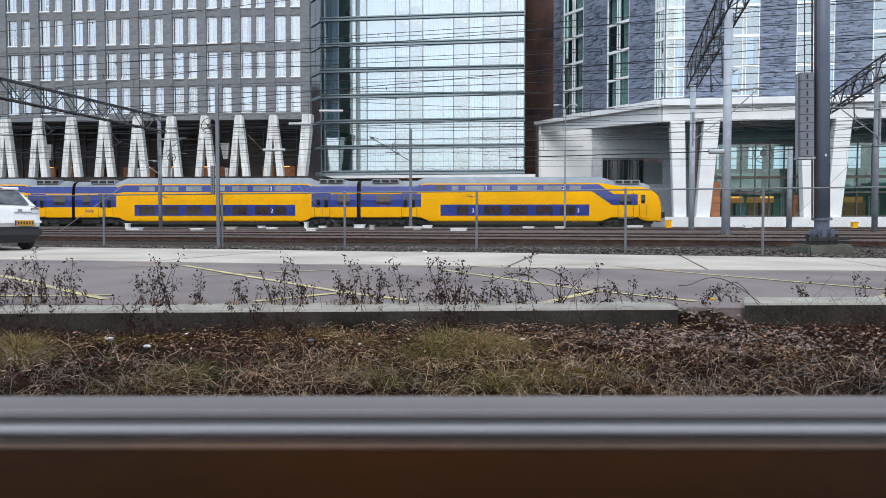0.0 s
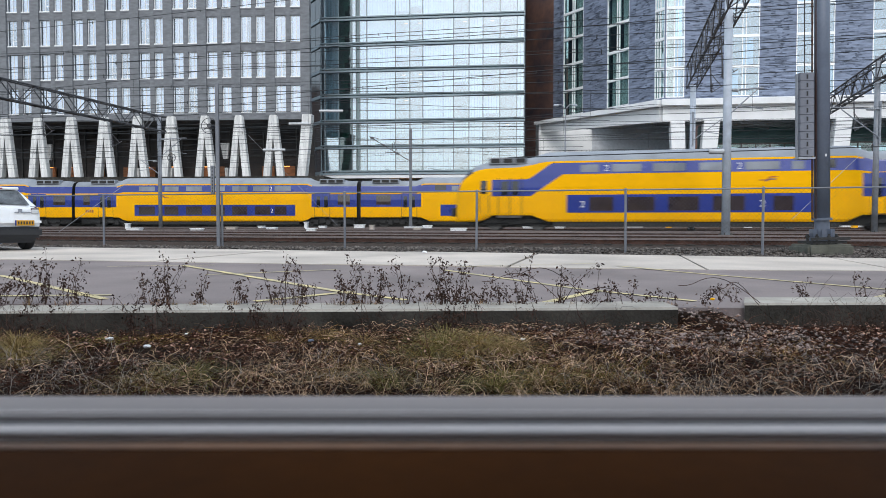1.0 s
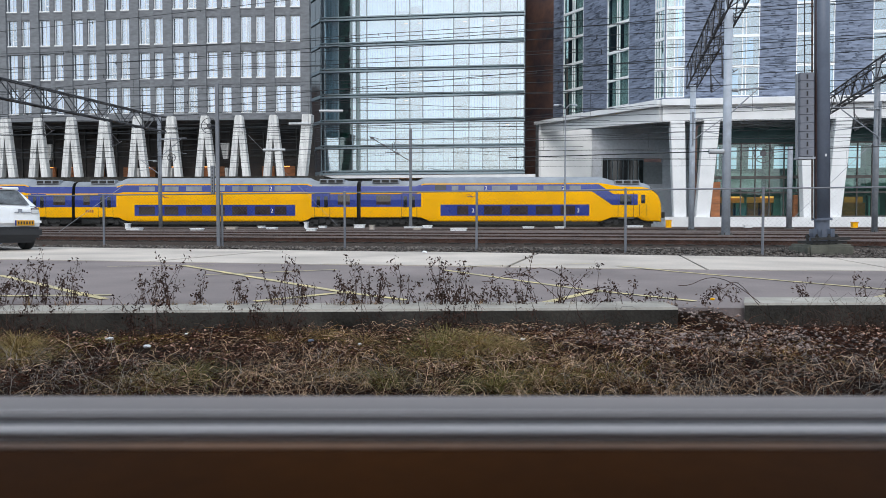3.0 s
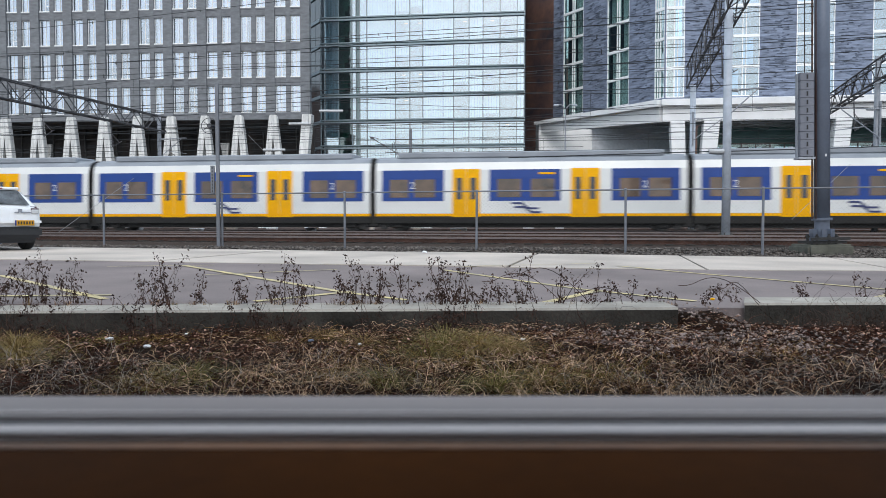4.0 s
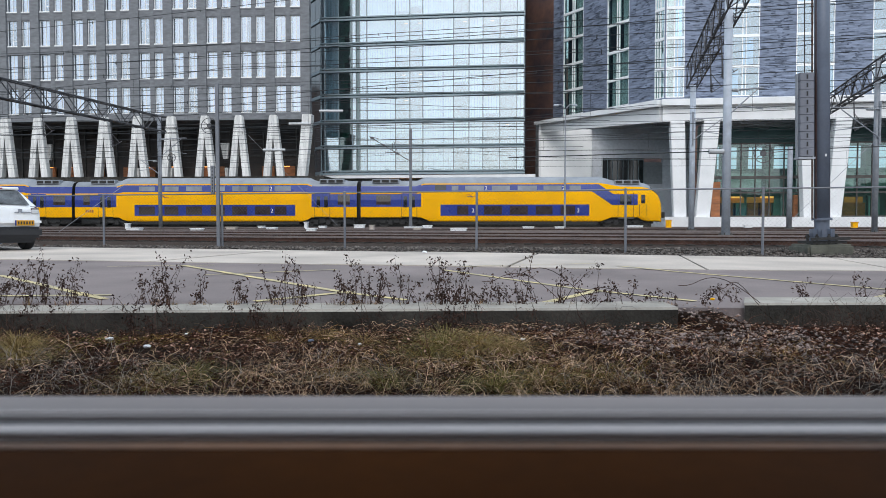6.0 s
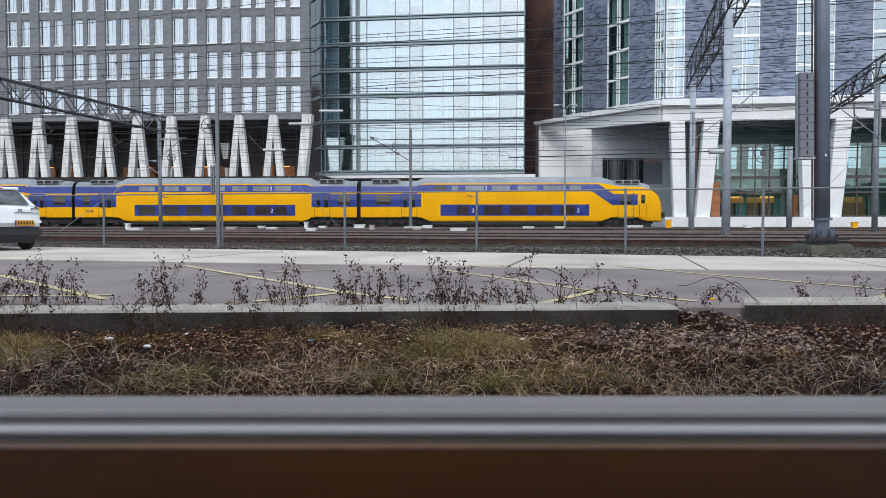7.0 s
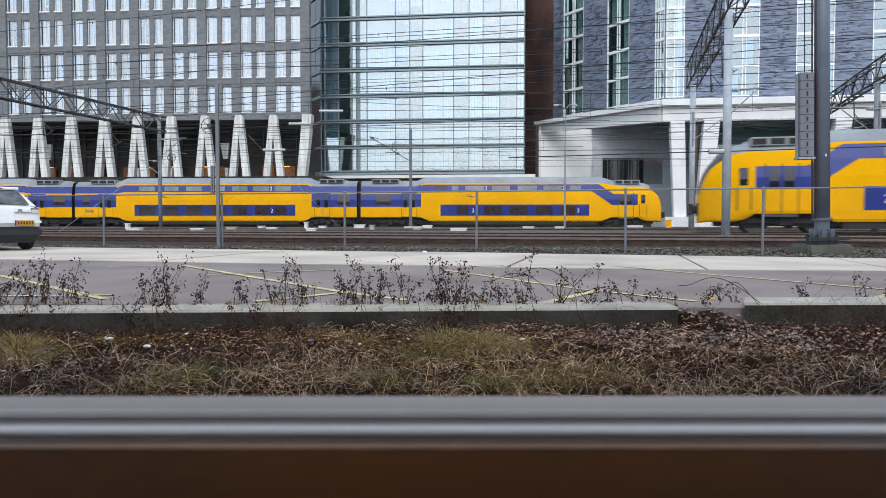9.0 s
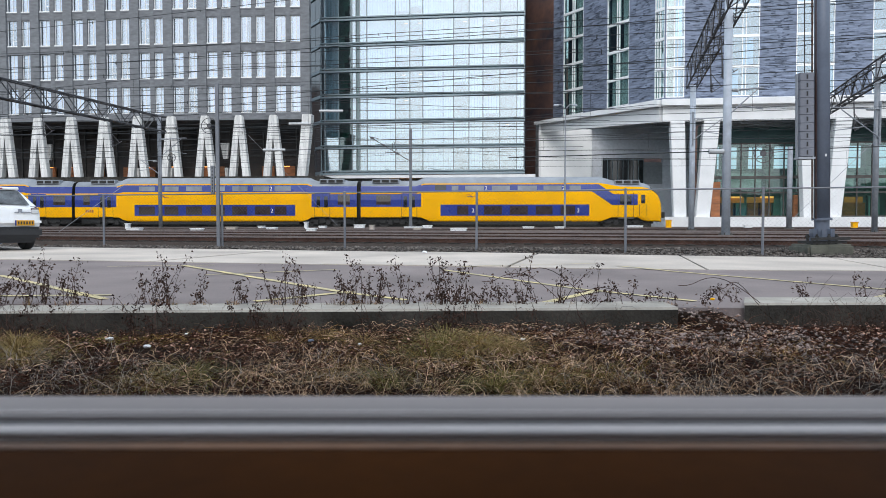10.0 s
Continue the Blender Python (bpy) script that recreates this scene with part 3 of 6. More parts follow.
# ---- station wing: white canopy on slanted columns ----
ST = along(78, 0.14)
station = thing("station_building", ST, "white concrete station wing with a canopy on slanted columns", "building")
wing = pose(22.2, 0, 0, 0, 0, 180 - 58.35 + 7.97)
part("canopy", rounded(boxes((22.2, 64, -0.6, 7, 12.05, 12.72)), 0.04, 1), OFFWHITE, station, "white canopy roof edge")
part("fascia", boxes((22.4, 64, 0.0, 0.5, 10.55, 12.05)), OFFWHITE, station)
bm = bmesh.new()
prism(bm, [(0, 12.72), (19.6, 12.72), (19.6, 12.35), (0, 12.05)], -1.2, 0.6)
part("canopy_wing", bm, OFFWHITE, station, m=wing)
bm = bmesh.new()
prism(bm, [(0.2, 12.04), (19.2, 12.34), (19.2, 11.4), (0.2, 10.55)], -0.5, -0.02)
part("fascia_wing", bm, OFFWHITE, station, m=wing)
# Both soffit greys hold the shade beneath the white canopy.
part("soffit", boxes((22.4, 27.6, 0.5, 6.5, 10.9, 11.1), (27.6, 64, 0.5, 9, 10.9, 11.1)), mat("shade_grey_soffit", (0.12, 0.125, 0.135), 0.8, vary=0.2), station)
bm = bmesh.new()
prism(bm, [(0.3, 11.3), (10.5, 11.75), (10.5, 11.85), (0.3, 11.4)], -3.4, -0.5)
part("wing_soffit", bm, mat("shade_grey_wing_soffit", (0.30, 0.305, 0.315), 0.8, vary=0.15), station, m=wing)
part("pylon", rounded(boxes((12.05, 18.35, 91.2, 94, -0.4, 11.8)), 0.03, 1), PYLONWHITE, station, "white rendered end wall", m=ST.inverted())
part("pylon_edge", boxes((11.75, 12.04, 90.9, 94, -0.4, 12.6)), OFFWHITE, station, m=ST.inverted())
RW = 91.6
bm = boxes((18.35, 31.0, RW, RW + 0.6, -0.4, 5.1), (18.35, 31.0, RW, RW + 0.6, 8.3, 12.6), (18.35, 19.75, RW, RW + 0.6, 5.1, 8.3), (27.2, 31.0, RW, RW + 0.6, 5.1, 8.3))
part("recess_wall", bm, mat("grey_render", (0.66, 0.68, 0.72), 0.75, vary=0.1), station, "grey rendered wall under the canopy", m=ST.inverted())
w = part("window", boxes((19.75, 24.9, RW + 0.1, RW + 0.25, 8.05, 8.15)), MULLION, station, "dark grid window", m=ST.inverted())
for i in range(9):
    part("glazing_bar", boxes((19.75 + 0.64 * i, 19.79 + 0.64 * i, RW + 0.1, RW + 0.25, 5.1, 8.045)), MULLION, w)
part("pane", boxes((19.75, 24.9, RW + 0.3, RW + 0.35, 5.1, 8.3)), DARK, w)
part("shutter", boxes((24.95, 27.2, RW + 0.1, RW + 0.3, 5.1, 7.8)), mat("grey_shutter", (0.25, 0.27, 0.28), 0.6), station, m=ST.inverted())


def column(a_top, a_low, w, name="column"):
    bm = bmesh.new()
    prism(bm, [(a_top, 10.56), (a_top + w, 10.56), (a_low + w * 0.86, 0.9), (a_low, 0.9)], -0.1, 1.1)
    part(name, rounded(bm, 0.03, 1), OFFWHITE, station, "white slanted concrete column")


for s in (0.0, 12.4, 24.8):
    column(23.15 + s, 23.6 + s, 1.42)
    column(26.42 + s, 25.75 + s, 1.55)
part("plinth", boxes((22.6, 64, -0.9, 9, -0.4, 0.93)), OFFWHITE, station, "white plinth along the track side")
part("inner_wall", boxes((27.6, 27.75, 3.4, 9.0, 0.9, 11.0), (27.6, 64, 9.0, 9.3, 0.9, 11.0)), mat("deep_green_wall", (0.10, 0.17, 0.155), 0.6, vary=0.4, scale=0.5), station)
gw = bmesh.new()
for i in range(28):
    box(gw, 28.0 + 1.42 * i, 28.1 + 1.42 * i, 3.4, 3.6, 0.93, 8.6)
for z in (0.95, 3.4, 4.9, 8.5):
    box(gw, 27.8, 64, 3.38, 3.62, z, z + (0.14 if z != 4.9 else 0.3))
shop = part("glass_front", gw, STEEL, station, "dark framed glass front")
for i in range(27):
    for z0, z1 in ((1.1, 3.4), (3.55, 4.9), (5.2, 8.5)):
        part("pane", boxes((28.1 + 1.42 * i, 29.42 + 1.42 * i, 3.48, 3.52, z0, z1)), GLASSH, shop)
rng = random.Random(3)
part("timber_pier", boxes((27.85, 28.75, 3.0, 3.35, 0.93, 4.6)), WOOD, station, "red-brown timber pier")
part("timber_pier", boxes((36.0, 36.4, 3.0, 3.35, 0.93, 3.2)), WOOD, station, "red-brown timber pier")
for i, a in enumerate((29.4, 30.8, 32.0, 33.3, 34.6, 41.5, 42.6, 44.0)):
    h = rng.uniform(1.5, 2.3)
    part("counter", boxes((a, a + 1.1, 5.0, 5.6, 0.93, 0.93 + h)), WOOD if i % 3 != 1 else TEAL, station, "warm wooden counter inside")
# Warm strips added to brighten the dim hall.
for a in (30.0, 33.2):
    part("ceiling_lamp", boxes((a, a + 1.3, 4.6, 4.9, 2.95, 3.12)), WARM, station, "warm glowing strip added in the hall")
# Glowing bands added because the wooden counters stay too dark.
for a, b in ((29.2, 31.6), (31.9, 34.6), (41.6, 43.4)):
    part("counter_front", boxes((a, b, 4.9, 4.98, 2.45, 3.05)), glow("glowing_counter_band", (0.55, 0.20, 0.045), 0.3), station, "orange glowing band added along the counters")
# far-side hall windows between dark green piers; a glow stands for their daylight
for a, b in ((28.3, 29.3), (30.45, 31.15), (32.0, 32.75), (32.9, 33.75), (34.9, 36.7), (41.4, 42.2), (42.5, 43.7), (45.2, 46.2), (47.6, 48.8)):
    far = part("far_window", boxes((a, b, 6.4, 6.45, 6.15, 8.5)), DAYPANE, station, "pale far window with a glow for its daylight")
    part("glazing_bar", boxes((a - 0.04, b + 0.04, 6.3, 6.38, 7.2, 7.28)), STEEL, far)
for a in (28.0, 29.4, 31.2, 33.8, 37.0, 40.4, 43.8, 46.4):
    bm = bmesh.new()
    prism(bm, [(a, 8.9), (a + 1.0, 8.9), (a + 0.85, 3.6), (a + 0.2, 3.6)], 5.6, 5.9)
    part("hall_pier", bm, mat("hall_pier_green", (0.09, 0.145, 0.125), 0.6, vary=0.2), station, "dark green slanted pier inside the hall")
# Pale sheets behind the glass imitate its green reflection.
for a, b in ((29.0, 31.2), (31.4, 33.4), (41.0, 42.6), (44.5, 46.6)):
    part("pale_screen", boxes((a, b, 5.2, 5.3, 3.9, 5.6)), mat("pale_green_reflection", (0.34, 0.45, 0.42), 0.4, vary=0.4, scale=0.6), station, "pale green sheet for the reflection in the glass")
for a in (28.6, 31.2, 33.8, 41.2, 44.0):
    bm = bmesh.new()
    prism(bm, [(a, 10.86), (a + 0.5, 10.86), (a + 0.4, 10.5), (a + 0.1, 10.5)], -4.2, 4.2)
    part("soffit_beam", bm, mat("soffit_beam_grey", (0.30, 0.31, 0.32), 0.8), station, "slanted grey beam under the canopy", m=pose(a, 4.6, 0, 0, 0, -52) @ pose(-a - 0.25, 0, 0))
# ---- low backdrop walls that close the gaps between the buildings ----
tagged(part("backdrop", boxes((-140, 140, 135, 137, -0.5, 30)), BROWNWALL), "dark far building mass behind the towers", "backdrop", kind="structure")
# unseen blocks added behind the camera to keep sky out of low reflections
rng = random.Random(61)
x = -170.0
while x < 170:
    w = rng.uniform(16, 30)
    tagged(part("backdrop_block", boxes((x, x + w - 0.5, -72, -60, -0.5, rng.uniform(8.0, 10.5))), CONCDARK), "unseen dark block added to darken reflections", "backdrop", kind="structure")
    x += w

# ---- railway: tracks, masts, wires, fence ----
def path(d0, k, a, reach=34.0, ease=25.0):
    """Point and heading on a track that is straight in front of the yard and bends to run level beyond it."""
    s = math.hypot(1, k)
    x = a / s
    e = abs(x) - reach
    if e <= 0:
        return x, d0 - k * x, k
    sg = 1 if x > 0 else -1
    return x, d0 - k * sg * (reach + ease * math.tanh(e / ease)), k / math.cosh(min(20, e / ease)) ** 2


def path_pose(d0, k, a, turn=0):
    x, y, kk = path(d0, k, a)
    return pose(x, y, 0, 0, 0, turn - math.degrees(math.atan(kk)))


STAND, PASS_A, PASS_B, PASS_C = (67.75, 0.05), (44.6, 0.245), (39.5, 0.146), (36.85, 0.248)
TRACKS = [STAND, PASS_A, PASS_B, PASS_C, (61.5, 0.09), (53.5, 0.17), (30.2, 0.25), (24.6, 0.26)]


def rail_profile():
    return [(-0.07, -0.16), (0.07, -0.16), (0.07, -0.14), (0.012, -0.12), (0.012, -0.04), (0.036, -0.03), (0.036, 0.0), (-0.036, 0.0), (-0.036, -0.03), (-0.012, -0.04), (-0.012, -0.12), (-0.07, -0.14)]


for d0, k in TRACKS:
    track = thing("railway_track", pose(0, 0, 0), "rusty steel rails on sleepers in brown ballast", "railway track", "railway tracks", "structure")
    stops = [-320, -240, -180, -140, -110, -90, -75, -60, -48, -36, -24, -12, 0, 12, 24, 36, 48, 60, 75, 90, 110, 140, 180, 240, 320]
    for off in (-0.7525, 0.7525):
        bm = bmesh.new()
        prof = rail_profile()
        rings = []
        for a in stops:
            x, y, kk = path(d0, k, a)
            nx, ny = kk / math.hypot(1, kk), 1 / math.hypot(1, kk)
            rings.append([bm.verts.new((x + nx * (off + u), y + ny * (off + u), z)) for u, z in prof])
        for r, q in zip(rings, rings[1:]):
            for i in range(len(prof)):
                j = (i + 1) % len(prof)
                bm.faces.new((r[i], q[i], q[j], r[j])).material_index = 1 if i in (5, 6, 7) else 0
        part("rail", bm, [RUST, SHINE], track)
    bm = bmesh.new()
    for i in range(-70, 71):
        x, y, kk = path(d0, k, i * 0.6)
        m = Matrix.Translation((x, y, 0)) @ Matrix.Rotation(-math.atan(kk), 4, "Z")
        v = [bm.verts.new(m @ Vector(p)) for p in ((-0.13, -1.25, -0.3), (0.13, -1.25, -0.3), (0.13, 1.25, -0.3), (-0.13, 1.25, -0.3), (-0.1, -1.25, -0.15), (0.1, -1.25, -0.15), (0.1, 1.25, -0.15), (-0.1, 1.25, -0.15))]
        for q in ((4, 5, 6, 7), (0, 1, 5, 4), (1, 2, 6, 5), (2, 3, 7, 6), (3, 0, 4, 7)):
            bm.faces.new([v[t] for t in q])
    part("sleepers", bm, CONCDARK, track)["kind"] = "stuff"

# loose stones of the ballast shoulder beside the yard
rng = random.Random(21)
bm = bmesh.new()


def stone(bm, x, y, z, r, rng):
    v = []
    for p in ((1, 0, 0), (-1, 0, 0), (0, 1, 0), (0, -1, 0), (0, 0, 1), (0, 0, -1)):
        s = r * rng.uniform(0.6, 1.15)
        v.append(bm.verts.new((x + p[0] * s + rng.uniform(-r, r) * 0.3, y + p[1] * s, z + p[2] * s * 0.8)))
    for q in ((0, 2, 4), (2, 1, 4), (1, 3, 4), (3, 0, 4), (2, 0, 5), (1, 2, 5), (3, 1, 5), (0, 3, 5)):
        bm.faces.new([v[i] for i in q])


for i in range(9000):
    x = rng.uniform(-14, 13)
    e = bed_edge(x)
    f = rng.random() ** 1.3
    y = e + 0.1 + 2.6 * f
    stone(bm, x, y, -0.28 + 0.1 * min(1, f * 2) + rng.uniform(-0.01, 0.03), rng.uniform(0.025, 0.05), rng)
tagged(part("ballast_stones", bm, STONE), "loose grey-brown ballast stones beside the track", "gravel", kind="stuff")

# small trackside boxes, white and yellow
for x, y, w, h, mt, lb in ((-18.2, 43.5, 1.5, 0.28, OFFWHITE, "white point-machine cover between the rails"), (-15.5, 46.5, 1.3, 0.22, OFFWHITE, "white point-machine cover between the rails"),
                           (-7.4, 41.5, 0.9, 0.28, OFFWHITE, "white point-machine cover between the rails"), (-2.2, 56.0, 2.6, 0.25, OFFWHITE, "white point-machine cover between the rails"),
                           (-23.5, 55.0, 0.4, 0.5, OFFWHITE, "small white track marker post beside rail"), (18.4, 60.2, 0.75, 0.75, AMBER, "yellow steel trackside box beside the rails"), (32.9, 59.0, 0.75, 0.6, AMBER, "yellow steel trackside box beside the rails"),
                           (16.0, 61.5, 2.2, 0.3, OFFWHITE, "white point-machine cover between the rails"), (-6.5, 57.5, 1.4, 0.4, OFFWHITE, "white cable trough beside the track"),
                           (-11.6, 50, 1.2, 0.25, OFFWHITE, "white point-machine cover between the rails"), (24.6, 59.5, 1.0, 0.35, OFFWHITE, "white cable trough beside the track"), (-13.6, 47.5, 1.1, 0.3, CONCRETE, "pale grey cable box beside the rails"),
                           (-13.9, 56.5, 0.7, 0.3, OFFWHITE, "small white junction box beside rail"), (-9.3, 57.0, 0.9, 0.3, OFFWHITE, "small white junction box beside rail"), (-10.6, 57.2, 0.4, 0.6, OFFWHITE, "small white track marker post beside rail"),
                           (-5.0, 52.0, 0.5, 0.4, CONCRETE, "pale grey cable box beside the rails"), (-1.6, 46.0, 0.8, 0.25, CONCRETE, "pale grey cable box beside the rails"), (0.9, 42.5, 1.6, 0.28, OFFWHITE, "white point-machine cover between the rails"),
                           (6.6, 57.0, 1.5, 0.25, OFFWHITE, "white cable trough beside the track"), (9.0, 57.0, 1.2, 0.25, OFFWHITE, "white cable trough beside the track"), (-1.2, 57.3, 1.2, 0.35, OFFWHITE, "small white junction box beside rail")):
    tagged(part("trackside_box", rounded(boxes((-w * 0.28, w * 0.28, -0.2, 0.2, -0.2, h - 0.2), (-w * 0.28 - 0.04, w * 0.28 + 0.04, -0.24, 0.24, h - 0.2, h - 0.14)), 0.015, 1), mt, m=pose(x, y, 0, 0, 0, -8)), lb, "trackside box", "trackside boxes")


# ---- masts ----
def h_mast(x, y, z0, z1, w, name="catenary_mast", label="grey steel catenary mast beside the track", turn=0):
    t = thing(name, pose(x, y, 0, 0, 0, turn), label, "mast", "catenary masts")
    bm = boxes((-w / 2, w / 2, -w / 2, -w / 2 + 0.03, z0, z1), (-w / 2, w / 2, w / 2 - 0.03, w / 2, z0, z1), (-0.02, 0.02, -w / 2 + 0.03, w / 2 - 0.03, z0, z1))
    part("mast_body", bm, MASTGREY, t)
    part("foot_plate", boxes((-w, w, -w, w, z0 - 0.12, z0), (-w * 0.7, w * 0.7, -w * 0.7, w * 0.7, z0, z0 + 0.05)), STEEL, t)
    return t


def round_mast(x, y, z0, z1, r, label, mt=GALV):
    t = thing("catenary_mast", pose(x, y, 0), label, "mast", "catenary masts")
    bm = bmesh.new()
    tube(bm, (0, 0, z0), (0, 0, z1), r, r * 0.94, 20)
    for f in bm.faces:
        f.smooth = len(f.verts) == 4
    part("mast_body", bm, mt, t)
    bm = bmesh.new()
    tube(bm, (0, 0, z0 - 0.1), (0, 0, z0 + 0.04), r * 1.7, n=16)
    for i in range(6):
        c, s = math.cos(i * math.pi / 3), math.sin(i * math.pi / 3)
        tube(bm, (c * r * 1.4, s * r * 1.4, z0), (c * r * 1.4, s * r * 1.4, z0 + 0.12), 0.02, n=6)
    part("foot_plate", bm, STEEL, t)
    return t


near = h_mast(-6.18, 20.3, -0.25, 4.3, 0.085, label="slim grey steel mast beside the fence")
ballast_rod = part("tension_weight", rounded(boxes((-0.19, -0.09, -0.05, 0.03, 1.30, 2.06)), 0.008, 1), MASTGREY, near, "slim perforated tension weight")
for i in range(8):
    part("slot", boxes((-0.152, -0.128, -0.056, -0.045, 1.335 + 0.09 * i, 1.385 + 0.09 * i)), RUBBER, ballast_rod)
far_left = round_mast(-22.2, 58.0, -0.1, 8.9, 0.15, "slim grey mast carrying a lattice portal beam")
h_mast(-2.54, 58.0, -0.1, 7.7, 0.22)
portal_far = round_mast(15.15, 45.0, 0.0, 8.8, 0.17, "slim grey mast carrying a lattice portal beam", PALEPOST)
portal_near = round_mast(11.5, 30.0, -0.05, 9.4, 0.17, "grey tubular mast carrying a lattice portal beam", PALEPOST)
right_post = round_mast(21.35, 36.5, -0.05, 8.6, 0.14, "grey mast carrying a lattice portal beam")
round_mast(26.5, 56.5, -0.05, 6.2, 0.2, "slim pale grey post beyond the tracks")

# heavy mast on its concrete footing, with its stack of tension weights
big = thing("heavy_mast", pose(8.97, 17.45, 0, 0, -1.1, 0), "thick blue-grey steel mast on a mossy concrete footing", "mast")
bm = bmesh.new()
tube(bm, (0, 0, 0.62), (0, 0, 9.5), 0.178, 0.165, 28)
for f in bm.faces:
    f.smooth = len(f.verts) == 4
part("mast_body", bm, BLUEGREY, big)
bm = bmesh.new()
tube(bm, (0, 0, 0.08), (0, 0, 0.56), 0.165, n=24)
part("mast_base", bm, BLUEGREY, big, "blue-grey steel base tube")
bm = bmesh.new()
tube(bm, (0, 0, 0.56), (0, 0, 0.62), 0.225, n=24)
part("flange", bm, BLUEGREY, big)
part("base_plate", boxes((-0.40, 0.40, -0.36, 0.36, 0.02, 0.08)), SKIRT, big, "bolted dark steel base plate")
part("clamp_bar", boxes((-0.45, 0.45, -0.42, -0.37, 0.10, 0.17)), SKIRT, big)
for i in range(8):
    c, s_ = math.cos(i * math.pi / 4), math.sin(i * math.pi / 4)
    bm = bmesh.new()
    tube(bm, (c * 0.33, s_ * 0.33, 0.0), (c * 0.33, s_ * 0.33, 0.24), 0.026, n=8)
    tube(bm, (c * 0.33, s_ * 0.33, 0.16), (c * 0.33, s_ * 0.33, 0.20), 0.045, n=6)
    part("bolt", bm, SKIRT, big)
    part("gusset", boxes((0.16, 0.27, -0.012, 0.012, 0.08, 0.36)), BLUEGREY, big, m=pose(0, 0, 0, 0, 0, 22.5 + 45 * i))
part("footing", rounded(boxes((-0.56, 0.5, -0.5, 0.5, -0.5, 0.0)), 0.05, 2), mat("mossy_footing", (0.125, 0.125, 0.10), 0.9, vary=0.3, scale=3, bump=0.4), big, "mossy concrete footing")
bm = bmesh.new()
tube(bm, (-0.255, -0.05, 0.6), (-0.255, -0.05, 9.4), 0.018, n=6)
tube(bm, (-0.20, -0.12, 0.6), (-0.20, -0.12, 9.4), 0.012, n=6)
part("guide_rod", bm, RUST, big)
weights = part("weight_frame", boxes((-0.60, -0.585, -0.05, 0.05, 2.05, 4.0), (-0.255, -0.24, -0.05, 0.05, 2.05, 4.0), (-0.61, -0.23, -0.16, 0.12, 2.0, 2.05)), GALV, big)
slab_me = mesh_of("weight", rounded(boxes((-0.165, 0.165, -0.16, 0.10, 0.0, 0.19)), 0.008, 1), mat("grey_weight", (0.15, 0.158, 0.185), 0.8, vary=0.15))
slot_me = mesh_of("slot", boxes((-0.018, 0.018, -0.168, -0.155, 0.045, 0.145)), RUBBER)
for i in range(10):
    part("weight", slab_me, None, weights, m=pose(-0.42, 0, 2.06 + 0.195 * i))
    part("slot", slot_me, None, weights, m=pose(-0.42, 0, 2.06 + 0.195 * i))
bm = bmesh.new()
tube(bm, (-0.42, -0.03, 4.0), (-0.42, -0.03, 9.4), 0.012, n=6)
part("hanger_rope", bm, WIRE, big)
part("plate", boxes((-0.02, 0.02, -0.19, -0.175, 2.05, 2.11)), PORCELAIN, big)


# ---- lattice portal beams ----
def lattice(name, p, q, deep, wide, bays, label, r=0.05):
    p, q = Vector(p), Vector(q)
    d = (q - p).normalized()
    s = d.cross(Vector((0, 0, 1))).normalized() * wide / 2
    t = thing(name, pose(0, 0, 0), label, "portal beam", "portal beams")
    corner = [s, -s, s + Vector((0, 0, deep)), -s + Vector((0, 0, deep))]
    bm = bmesh.new()
    for c in corner:
        tube(bm, p + c, q + c, r, n=6)
    part("chord", bm, TRUSS, t)
    bm = bmesh.new()
    for i in range(bays):
        a, b = p.lerp(q, i / bays), p.lerp(q, (i + 1) / bays)
        m = p.lerp(q, (i + 0.5) / bays)
        for u, v in ((0, 2), (1, 3)):
            tube(bm, a + corner[u], m + corner[v], r * 0.6, n=5)
            tube(bm, m + corner[v], b + corner[u], r * 0.6, n=5)
        tube(bm, a + corner[0], b + corner[1], r * 0.5, n=4)
        tube(bm, a + corner[2], a + corner[3], r * 0.5, n=4)
        tube(bm, a + corner[0], a + corner[1], r * 0.5, n=4)
        tube(bm, m + corner[0], m + corner[1], r * 0.5, n=4)
        tube(bm, m + corner[2], m + corner[3], r * 0.5, n=4)
        tube(bm, a + corner[0], a + corner[2], r * 0.5, n=4)
        tube(bm, a + corner[2], b + corner[3], r * 0.4, n=4)
    part("bracing", bm, TRUSS, t)
    return t


lattice("portal_beam", (-22.0, 58.4, 7.55), (-27.0, 34.0, 7.55), 1.12, 0.4, 10, "long dark lattice steel beam spanning the tracks", 0.055)
lattice("portal_beam", (15.4, 46.0, 8.75), (9.0, 19.0, 8.75), 1.35, 0.6, 11, "dark lattice steel beam spanning the tracks", 0.045)
lattice("portal_beam", (24.3, 47.0, 7.3), (18.6, 27.0, 7.3), 1.0, 0.4, 9, "dark lattice steel beam spanning the tracks", 0.045)


# lamp post, cantilevers, hangers
lp = thing("street_lamp", pose(9.9, 60.0, 0), "slim double-armed street lamp beyond the tracks", "street lamp")
bm = bmesh.new()
tube(bm, (0, 0, -0.2), (0, 0, 9.6), 0.085, 0.05, 10)
part("pole", bm, GALV, lp)
bm = bmesh.new()
for s in (-1, 1):
    tube(bm, (0, 0, 9.55), (s * 0.35, 0, 9.95), 0.04, n=6)
    tube(bm, (s * 0.35, 0, 9.95), (s * 0.6, 0, 9.9), 0.04, n=6)
part("arm", bm, GALV, lp)
for s in (-1, 1):
    part("lamp_head", rounded(boxes((s * 0.75 - 0.22, s * 0.75 + 0.22, -0.12, 0.12, 9.80, 9.95)), 0.05, 2), PALEPOST, lp)


